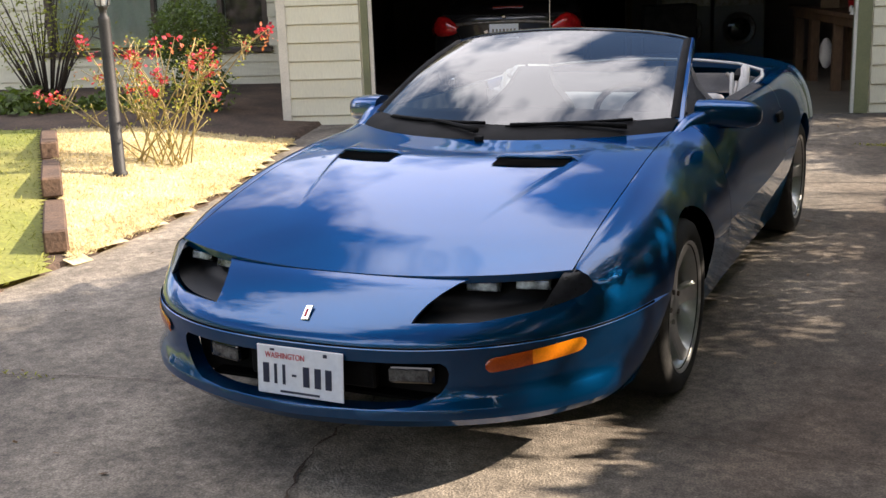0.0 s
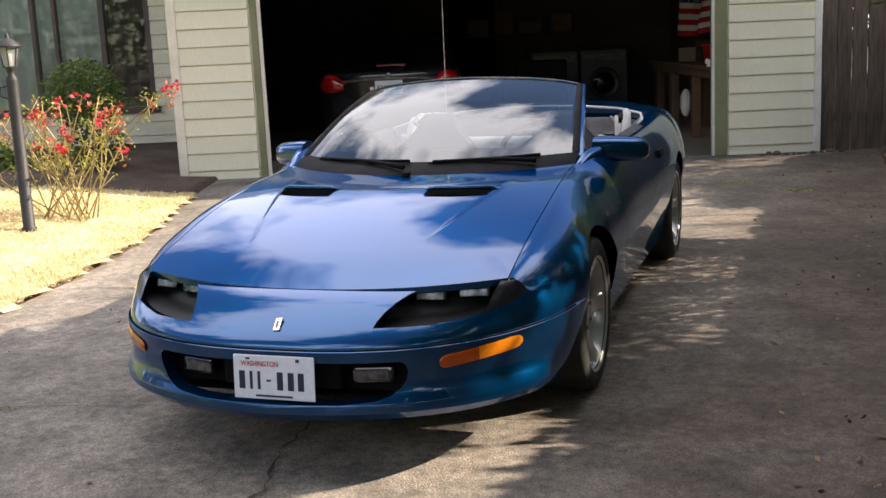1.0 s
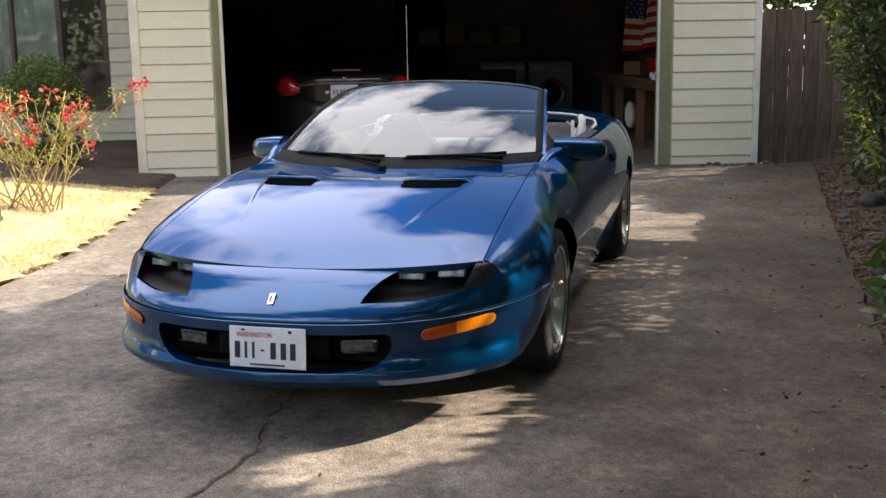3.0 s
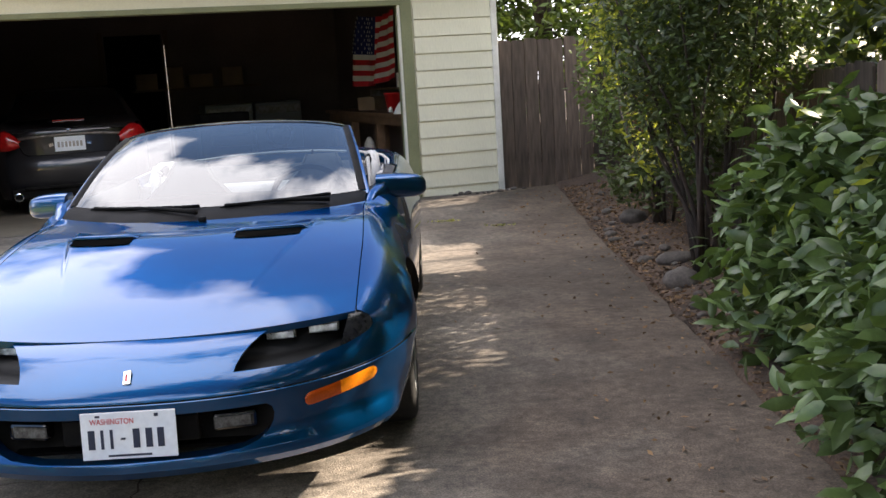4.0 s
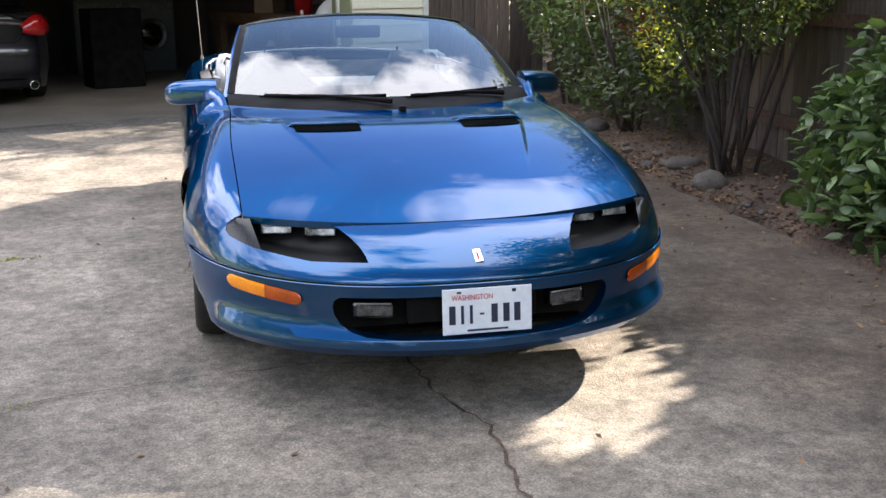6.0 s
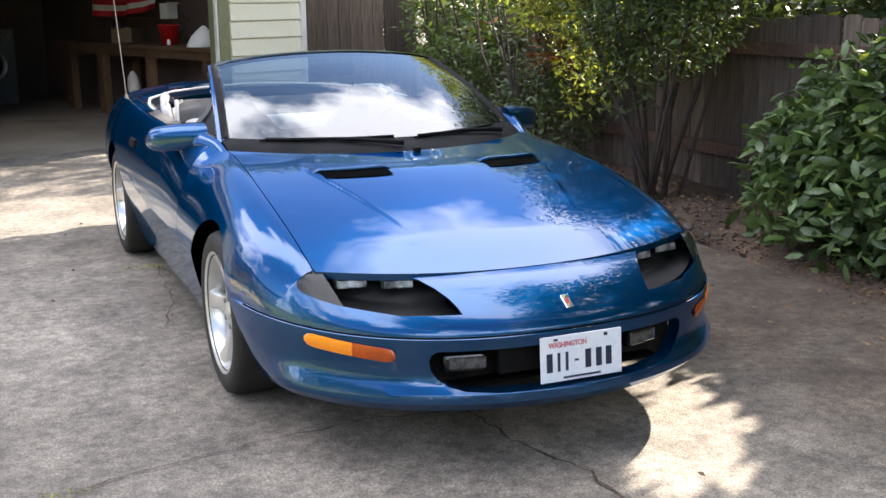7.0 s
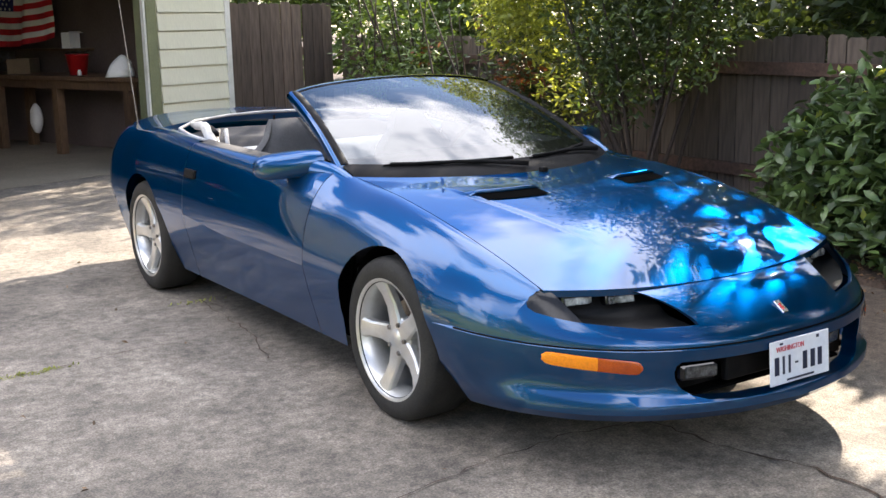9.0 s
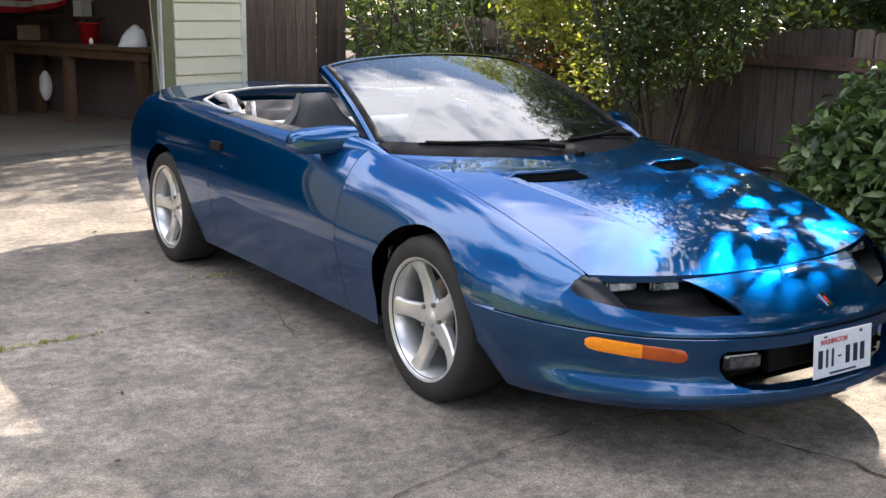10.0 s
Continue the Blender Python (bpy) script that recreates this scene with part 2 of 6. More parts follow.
RED_PLASTIC = material("red_plastic", (0.50, 0.015, 0.018), 0.35, 0, (0.4, 0.012, 0.014), 4, 60, 0.06)
WHITE_CLOTH = material("white_cloth", (0.84, 0.84, 0.82), 0.85, 0, (0.76, 0.76, 0.74), 8, 120, 0.08)
FLAG_RED = material("flag_red_cloth", (0.68, 0.018, 0.03), 0.8, 0, (0.45, 0.014, 0.025), 8, 160, 0.1)
FLAG_BLUE = material("flag_blue_cloth", (0.016, 0.025, 0.13), 0.8, 0, (0.012, 0.018, 0.1), 8, 160, 0.1)
PANE_REFLECTION = material("pane_reflection", (0.66, 0.67, 0.64), 0.9, 0, (0.52, 0.53, 0.50), 2, 40, 0.1)
DARK_CURTAIN = material("red_brown_curtain", (0.085, 0.040, 0.036), 0.9, 0, (0.05, 0.026, 0.024), 2, 40, 0.15)
WINDOW_FRAME = material("brown_window_frame", (0.09, 0.065, 0.05), 0.5, 0, (0.06, 0.045, 0.035), 6, 60, 0.15)


def concrete(name):
    """Old exposed concrete: pebbly grain, broad stains, darker blots."""
    m = bpy.data.materials.new(name)
    m.use_nodes = True
    n, l = m.node_tree.nodes, m.node_tree.links
    b = n["Principled BSDF"]
    tc = n.new("ShaderNodeTexCoord")

    def noise_at(scale, detail, lo, hi, a, c):
        t, r = n.new("ShaderNodeTexNoise"), n.new("ShaderNodeMapRange")
        t.inputs["Scale"].default_value, t.inputs["Detail"].default_value = scale, detail
        l.new(tc.outputs["Object"], t.inputs["Vector"])
        r.inputs["From Min"].default_value, r.inputs["From Max"].default_value = lo, hi
        r.inputs["To Min"].default_value, r.inputs["To Max"].default_value = a, c
        l.new(t.outputs["Fac"], r.inputs["Value"])
        return r.outputs["Result"]

    def times(a, c):
        t = n.new("ShaderNodeMath")
        t.operation = "MULTIPLY"
        l.new(a, t.inputs[0])
        l.new(c, t.inputs[1])
        return t.outputs["Value"]
    v = times(noise_at(0.55, 5, 0.35, 0.65, 0.70, 1.18), noise_at(3.2, 7, 0.3, 0.7, 0.62, 1.34))
    v = times(v, noise_at(24, 6, 0.3, 0.7, 0.66, 1.34))
    v = times(v, noise_at(150, 3, 0.35, 0.65, 0.68, 1.32))
    vo = n.new("ShaderNodeTexVoronoi")
    vo.inputs["Scale"].default_value = 95
    l.new(tc.outputs["Object"], vo.inputs["Vector"])
    vr = n.new("ShaderNodeMapRange")
    vr.inputs["From Min"].default_value, vr.inputs["From Max"].default_value = 0.0, 0.6
    vr.inputs["To Min"].default_value, vr.inputs["To Max"].default_value = 1.20, 0.86
    l.new(vo.outputs["Distance"], vr.inputs["Value"])
    v = times(v, vr.outputs["Result"])
    sc = n.new("ShaderNodeVectorMath")
    sc.operation = "SCALE"
    sc.inputs[0].default_value = (0.225, 0.193, 0.155)
    l.new(v, sc.inputs["Scale"])
    # brown leaf mould and shade put into the colour along the planting bed, with a ragged border
    xyz, border, mask, stain_and_shade = n.new("ShaderNodeSeparateXYZ"), n.new("ShaderNodeMath"), n.new("ShaderNodeMapRange"), n.new("ShaderNodeMixRGB")
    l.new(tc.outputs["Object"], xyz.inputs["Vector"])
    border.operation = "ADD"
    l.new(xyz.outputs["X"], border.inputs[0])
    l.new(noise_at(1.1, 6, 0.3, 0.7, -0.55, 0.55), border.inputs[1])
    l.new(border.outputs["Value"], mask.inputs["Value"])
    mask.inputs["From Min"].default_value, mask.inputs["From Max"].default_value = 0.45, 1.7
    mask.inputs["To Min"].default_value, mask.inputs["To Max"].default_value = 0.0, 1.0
    l.new(mask.outputs["Result"], stain_and_shade.inputs["Fac"])
    stain_and_shade.blend_type = "MULTIPLY"
    stain_and_shade.inputs["Color2"].default_value = (0.47, 0.41, 0.37, 1)
    l.new(sc.outputs["Vector"], stain_and_shade.inputs["Color1"])
    l.new(stain_and_shade.outputs["Color"], b.inputs["Base Color"])
    b.inputs["Roughness"].default_value = 0.88
    bp = n.new("ShaderNodeBump")
    bp.inputs["Strength"].default_value, bp.inputs["Distance"].default_value = 0.5, 0.004
    l.new(v, bp.inputs["Height"])
    l.new(bp.outputs["Normal"], b.inputs["Normal"])
    return m


CONCRETE = concrete("old_driveway_concrete")


# ---- building tools ----
def thing(name, label, category, group="", at=(0, 0, 0), kind=""):
    ob = new(name)
    ob.empty_display_size = 0.1
    ob.location = at
    return tagged(ob, label, category, group, kind)


def finish(me, mat, smooth):
    me.materials.clear()
    me.materials.append(mat)
    if smooth:
        me.polygons.foreach_set("use_smooth", [True] * len(me.polygons))
    me.update()


def part(name, bm, mat, parent=None, label="", smooth=False, sharp=0.6):
    """Links a bmesh as one mesh object, under a thing or a part."""
    me = bpy.data.meshes.new(name)
    if smooth:
        for e in bm.edges:
            if len(e.link_faces) == 2 and e.calc_face_angle(0) > sharp:
                e.smooth = False
    bm.to_mesh(me)
    bm.free()
    finish(me, mat, smooth)
    ob = new(name, me)
    ob.parent = parent
    return tagged(ob, label)


def share(name, me, parent, m):
    """Another object on the same mesh."""
    ob = new(name, me)
    ob.parent = parent
    ob.matrix_basis = m
    return ob


def box(bm, size, at=(0, 0, 0), turn=(0, 0, 0), bevel=0.0, segments=1):
    r = bmesh.ops.create_cube(bm, size=1)
    vs = r["verts"]
    bmesh.ops.scale(bm, vec=size, verts=vs)
    if bevel:
        es = list({e for v in vs for e in v.link_edges})
        g = bmesh.ops.bevel(bm, geom=es, offset=bevel, segments=segments, affect="EDGES", profile=0.5)
        vs = list({v for f in g["faces"] for v in f.verts} | {v for v in vs if v.is_valid})
    bmesh.ops.transform(bm, matrix=pose(*at, *turn), verts=vs)
    return vs


def boxed(size, at=(0, 0, 0), turn=(0, 0, 0), bevel=0.0, segments=1):
    bm = bmesh.new()
    box(bm, size, at, turn, bevel, segments)
    return bm


def rod(bm, a, b, r0, r1=None, n=10):
    a, b = Vector(a), Vector(b)
    r1 = r0 if r1 is None else r1
    d = b - a
    g = bmesh.ops.create_cone(bm, cap_ends=True, segments=n, radius1=r0, radius2=r1, depth=d.length)
    m = Matrix.Translation((a + b) / 2) @ d.to_track_quat("Z", "Y").to_matrix().to_4x4()
    bmesh.ops.transform(bm, matrix=m, verts=g["verts"])
    return g["verts"]


def tube(bm, pts, radii, n=8):
    """A bent, tapered tube through points."""
    pts = [Vector(p) for p in pts]
    if isinstance(radii, (int, float)):
        radii = [radii] * len(pts)
    rings = []
    for i, p in enumerate(pts):
        d = (pts[min(i + 1, len(pts) - 1)] - pts[max(i - 1, 0)]).normalized()
        q = d.to_track_quat("Z", "Y").to_matrix()
        rings.append([bm.verts.new(p + q @ Vector((math.cos(6.2832 * k / n), math.sin(6.2832 * k / n), 0)) * radii[i]) for k in range(n)])
    for a, b in zip(rings, rings[1:]):
        for k in range(n):
            bm.faces.new((a[k], a[(k + 1) % n], b[(k + 1) % n], b[k]))
    bm.faces.new(rings[0][::-1])
    bm.faces.new(rings[-1])


def lathe(bm, profile, n=32, m=None):
    """Turns (radius, height) pairs about z."""
    rings = [[bm.verts.new((r * math.cos(6.28318 * k / n), r * math.sin(6.28318 * k / n), h)) for k in range(n)] for r, h in profile]
    for a, b in zip(rings, rings[1:]):
        for k in range(n):
            bm.faces.new((a[k], a[(k + 1) % n], b[(k + 1) % n], b[k]))
    if m is not None:
        bmesh.ops.transform(bm, matrix=m, verts=[v for r in rings for v in r])
    return rings


def sheet(bm, rows, close=False):
    """A grid of points into quads."""
    vs = [[bm.verts.new(p) for p in r] for r in rows]
    for a, b in zip(vs, vs[1:]):
        for i in range(len(a) - 1):
            bm.faces.new((a[i], a[i + 1], b[i + 1], b[i]))
    return vs


def soft(a, b, x):
    t = min(1.0, max(0.0, (x - a) / (b - a)))
    return t * t * (3 - 2 * t)


def spline(*knots):
    """A smooth monotone curve through (x, y) knots."""
    xs, ys = np.array([k[0] for k in knots], float), np.array([k[1] for k in knots], float)
    h, d = np.diff(xs), np.diff(ys) / np.diff(xs)
    s = np.zeros(len(xs))
    s[0], s[-1] = d[0], d[-1]
    for i in range(1, len(xs) - 1):
        if d[i - 1] * d[i] > 0:
            s[i] = 2 * d[i - 1] * d[i] / (d[i - 1] + d[i])

    def f(x):
        x = min(max(x, xs[0]), xs[-1])
        i = min(int(np.searchsorted(xs, x, "right")) - 1, len(h) - 1)
        t = (x - xs[i]) / h[i]
        return float(ys[i] * (1 + 2 * t) * (1 - t) ** 2 + s[i] * h[i] * t * (1 - t) ** 2 + ys[i + 1] * t * t * (3 - 2 * t) + s[i + 1] * h[i] * t * t * (t - 1))
    return f


def raw(name, verts, faces, mat, parent=None, label="", smooth=False):
    me = bpy.data.meshes.new(name)
    me.from_pydata(verts, [], faces)
    finish(me, mat, smooth)
    ob = new(name, me)
    ob.parent = parent
    return tagged(ob, label)


def leaves(name, centres, size, mat, parent=None, seed=1, spread=1.0, droop=0.25, width=0.42, label="", facing=None, broad=False):
    """Many folded leaves as one mesh; broad ones have a rounded outline and a bent tip."""
    rng = np.random.default_rng(seed)
    c = np.asarray(centres, float)
    k = len(c)
    d = rng.normal(size=(k, 3))
    d[:, 2] = d[:, 2] * 0.6 - droop
    if facing is not None:
        d += facing
    d /= np.linalg.norm(d, axis=1)[:, None]
    u = rng.normal(size=(k, 3))
    u[:, 2] += 0.9
    s = np.cross(d, u)
    s /= np.linalg.norm(s, axis=1)[:, None]
    w = np.cross(s, d)
    ln = size * rng.uniform(0.6, 1.25, k)[:, None]
    hw = ln * width / 2
    mid = c + d * ln * 0.5 + w * ln * 0.06
    tip = c + d * ln
    if broad:
        p1, p2 = c + d * ln * 0.30 + w * ln * 0.05, c + d * ln * 0.66 + w * ln * 0.05
        tip = tip - w * ln * 0.10
        v = np.stack([c, p1 + s * hw * 0.9 - w * hw * 0.25, p1, p1 - s * hw * 0.9 - w * hw * 0.25, p2 + s * hw * 0.85 - w * hw * 0.3, p2, p2 - s * hw * 0.85 - w * hw * 0.3, tip], 1).reshape(-1, 3)
        b = np.arange(k)[:, None] * 8
        f = np.concatenate([b + q for q in ([0, 1, 2], [0, 2, 3], [1, 4, 5], [1, 5, 2], [2, 5, 6], [2, 6, 3], [4, 7, 5], [5, 7, 6])], 0)
        return raw(name, v.tolist(), f.tolist(), mat, parent, label, True)
    v = np.stack([c, mid + s * hw - w * hw * 0.3, mid, mid - s * hw - w * hw * 0.3, tip], 1).reshape(-1, 3)
    b = np.arange(k)[:, None] * 5
    f = np.concatenate([b + [0, 1, 2], b + [1, 4, 2], b + [0, 2, 3], b + [2, 4, 3]], 0)
    return raw(name, v.tolist(), f.tolist(), mat, parent, label, True)

# ---- ground, driveway ----
WALL_AT, WALL_TURN = Vector((1.655, 7.20)), 19.0          # the garage's front corner, and the turn of its front
WU = Vector((math.cos(radians(WALL_TURN)), math.sin(radians(WALL_TURN))))     # along the front
WN = Vector((-WU.y, WU.x))                                                     # into the garage


def on_house(u, d, z):
    """A place by the distance along the garage front, the depth behind it and the height."""
    p = WALL_AT + WU * u + WN * d
    return Vector((p.x, p.y, z))


def house_pose(u, d, z, turn=0.0):
    p = on_house(u, d, z)
    return pose(p.x, p.y, p.z, 0, 0, WALL_TURN + turn)


def depth_of(x, y):
    return (x - WALL_AT.x) * WN.x + (y - WALL_AT.y) * WN.y


left_edge = spline((-12, -2.45), (-1, -2.5), (0.8, -2.62), (2.5, -2.95), (4.6, -3.62), (6.0, -3.95), (9, -4.0))


def drive_height(x, y):
    return 0.024 + 0.116 * soft(-3.4, -0.1, depth_of(x, y))


def ground_height(x, y):
    h = drive_height(x, y)
    e = left_edge(y)
    if x < e:
        h += 0.03 + 0.12 * soft(0.0, 1.6, e - x) + 0.012 * noise.noise((x * 1.3, y * 1.3, 0))
    elif x > 2.22:
        h += 0.02 + 0.07 * soft(0.0, 0.5, x - 2.22) + 0.03 * noise.noise((x * 2.1, y * 2.1, 3))
    else:
        h -= 0.09
    return h


def axis(*spans):
    """Stations with their own step, span by span."""
    r = []
    for a, b, k in spans:
        r += [a + (b - a) * i / k for i in range(k)]
    return r + [spans[-1][1]]


def make_ground():
    gx = axis((-90, -14, 8), (-14, -7, 14), (-7, -2, 62), (-2, 2, 8), (2, 3.6, 24), (3.6, 9, 14), (9, 90, 8))
    gy = axis((-90, -12, 8), (-12, -3, 18), (-3, 9, 110), (9, 20, 12), (20, 90, 8))
    bm = bmesh.new()
    sheet(bm, [[(x, y, ground_height(x, y)) for x in gx] for y in gy])
    g = part("ground", bm, SOIL, None, "brown bark mulch and bare soil of the front yard", True)
    tagged(g, category="ground", kind="structure")
    bm = bmesh.new()
    rows = []
    for y in axis((-14, -3, 30), (-3, 7.6, 90)):
        e = left_edge(y)
        r = []
        for i in range(61):
            x = e + (2.22 + 0.03 * noise.noise((0, y * 3, 0)) - e) * i / 60
            d = depth_of(x, y)
            yy = y if d < -0.02 else y - (d + 0.02) / WN.y
            r.append((x, yy, drive_height(x, yy) + 0.004 * noise.noise((x * 0.9, yy * 0.9, 5))))
        rows.append(r)
    sheet(bm, rows)
    bmesh.ops.remove_doubles(bm, verts=bm.verts, dist=0.0005)
    rim = [e for e in bm.edges if len(e.link_faces) == 1]
    ex = bmesh.ops.extrude_edge_only(bm, edges=rim)
    bmesh.ops.translate(bm, vec=(0, 0, -0.12), verts=[v for v in ex["geom"] if isinstance(v, bmesh.types.BMVert)])
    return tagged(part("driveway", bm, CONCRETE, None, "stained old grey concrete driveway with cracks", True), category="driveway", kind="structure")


make_ground()


# ---- garage and house ----
FLOOR, LINTEL, EAVE = 0.14, 2.05, 2.62
OPEN_L, OPEN_R, END_L = -5.32, -1.0, -6.15     # the opening's sides and the garage's left end
DEEP = 6.0


def slab(name, u0, u1, d0, d1, z0, z1, mat, parent=None, label="", bevel=0.0):
    """A block by its place along the front, its depth and its heights."""
    bm = bmesh.new()
    vs = box(bm, (u1 - u0, d1 - d0, z1 - z0), (0, 0, 0), (0, 0, 0), bevel)
    bmesh.ops.transform(bm, matrix=house_pose((u0 + u1) / 2, (d0 + d1) / 2, (z0 + z1) / 2), verts=bm.verts)
    return part(name, bm, mat, parent, label)


def lap_siding(wall, u0, u1, d, z0, z1, step, face=-1):
    """Overlapping horizontal boards, each an object on one shared mesh."""
    bm = bmesh.new()
    w = u1 - u0
    lip = 0.022
    gap = 0.010
    pts = [(-w / 2, 0, gap), (w / 2, 0, gap), (w / 2, face * lip, gap), (-w / 2, face * lip, gap),
           (-w / 2, 0, step), (w / 2, 0, step), (w / 2, face * 0.004, step), (-w / 2, face * 0.004, step)]
    v = [bm.verts.new(p) for p in pts]
    for f in ((0, 1, 2, 3), (3, 2, 6, 7), (4, 7, 6, 5), (0, 3, 7, 4), (1, 5, 6, 2), (0, 4, 5, 1)):
        bm.faces.new([v[i] for i in f])
    me = bpy.data.meshes.new("siding_board")
    bmesh.ops.recalc_face_normals(bm, faces=bm.faces)
    bm.to_mesh(me)
    bm.free()
    finish(me, SIDING, False)
    z, k = z0, 0
    while z < z1 - 0.02:
        share("siding_board", me, wall, house_pose((u0 + u1) / 2, d, z, 0.0) @ pose(0, 0, 0, 0, random.uniform(-0.05, 0.05), 0) @ Matrix.Diagonal((1, 1, min(1, (z1 - z) / step), 1)))
        z, k = z + step, k + 1


STEP = 0.168


def make_garage():
    wr = tagged(slab("wall_garage_right", OPEN_R + 0.02, 0.0, 0.0, 0.14, -0.05, EAVE, CREAM, None, "cream painted lap siding wall beside the garage opening"), category="wall", kind="structure")
    lap_siding(wr, OPEN_R + 0.135, -0.045, -0.002, 0.049, LINTEL + 0.016, STEP)
    wlft = tagged(slab("wall_garage_left", END_L, OPEN_L - 0.02, 0.0, 0.14, -0.05, EAVE, CREAM, None, "cream painted lap siding wall beside the garage opening"), category="wall", kind="structure")
    lap_siding(wlft, END_L + 0.065, OPEN_L - 0.085, -0.002, 0.049, LINTEL + 0.016, STEP)
    wt = tagged(slab("wall_garage_top", OPEN_L - 0.02, OPEN_R + 0.02, 0.0, 0.14, LINTEL + 0.02, EAVE, CREAM, None, "smooth cream painted panel above the garage opening"), category="wall", kind="structure")
    for i in range(4):      # house number, plain bars
        bm = boxed((0.055, 0.012, 0.09), bevel=0.006)
        bmesh.ops.transform(bm, matrix=house_pose(-3.245 + 0.088 * i, -0.010, 2.295), verts=bm.verts)
        part("number_bar", bm, IRON, wt, "dark metal bar")
    for nm, u0, u1, z0, z1, mt in (("jamb_trim", OPEN_R, OPEN_R + 0.115, FLOOR - 0.01, LINTEL + 0.05, OLIVE_TRIM), ("jamb_trim", OPEN_L - 0.065, OPEN_L, FLOOR - 0.01, LINTEL + 0.05, OLIVE_TRIM),
                                   ("lintel_trim", OPEN_L, OPEN_R, LINTEL, LINTEL + 0.05, OLIVE_TRIM), ("corner_trim", -0.045, 0.02, FLOOR - 0.02, EAVE - 0.05, WHITE_TRIM),
                                   ("corner_trim", END_L - 0.02, END_L + 0.065, FLOOR, EAVE - 0.05, CREAM_TRIM)):
        tagged(slab(nm, u0, u1, -0.028, 0.16, z0, z1, mt, None, "olive green painted trim round the garage opening" if mt is OLIVE_TRIM else "pale painted corner board", 0.003), category="trim", kind="structure")
    for u, w, mt in ((OPEN_R - 0.022, 0.022, WHITE_TRIM), (OPEN_L, 0.035, CREAM_TRIM)):
        tagged(slab("door_stop_trim", u, u + w, -0.012, 0.03, FLOOR, LINTEL, mt, None, "pale weather strip along the garage jamb"), category="trim", kind="structure")
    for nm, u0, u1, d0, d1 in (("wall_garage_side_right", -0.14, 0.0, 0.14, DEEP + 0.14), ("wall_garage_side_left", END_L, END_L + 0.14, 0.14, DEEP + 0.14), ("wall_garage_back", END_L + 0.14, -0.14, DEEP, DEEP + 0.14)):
        tagged(slab(nm, u0, u1, d0, d1, -0.05, EAVE, DRYWALL, None, "garage inner wall with its shade put into the colour"), category="wall", kind="structure")
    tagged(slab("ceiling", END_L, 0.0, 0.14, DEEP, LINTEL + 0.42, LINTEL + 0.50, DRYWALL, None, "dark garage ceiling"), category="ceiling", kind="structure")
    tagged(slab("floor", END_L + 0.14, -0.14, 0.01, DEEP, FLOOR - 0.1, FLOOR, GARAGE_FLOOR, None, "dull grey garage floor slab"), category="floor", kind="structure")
    # roof with its overhang
    bm = bmesh.new()
    c = [(END_L - 0.5, -0.55, EAVE + 0.02), (0.45, -0.55, EAVE + 0.02), (0.45, 3.2, EAVE + 1.3), (END_L - 0.5, 3.2, EAVE + 1.3), (END_L - 0.5, 6.7, EAVE + 0.0), (0.45, 6.7, EAVE + 0.0)]
    v = [bm.verts.new(on_house(*p)) for p in c]
    bm.faces.new((v[0], v[1], v[2], v[3]))
    bm.faces.new((v[3], v[2], v[5], v[4]))
    bmesh.ops.solidify(bm, geom=bm.faces[:], thickness=0.10)
    roof = tagged(part("roof_garage", bm, ROOF, None, "brown shingled garage roof"), category="roof", kind="structure")
    slab("fascia", END_L - 0.5, 0.45, -0.59, -0.55, EAVE - 0.12, EAVE + 0.10, CREAM, roof, "cream fascia board")
    for u, w in ((-0.02, 0.03), (END_L + 0.02, 0.03)):
        bm = bmesh.new()
        bm.faces.new([bm.verts.new(on_house(u, d, z)) for d, z in ((0, EAVE), (6.2, EAVE), (3.2, EAVE + 1.2))])
        bmesh.ops.solidify(bm, geom=bm.faces[:], thickness=0.03)
        part("gable", bm, CREAM, roof, "cream gable end")
    return wt


make_garage()

SET_BACK = 2.8


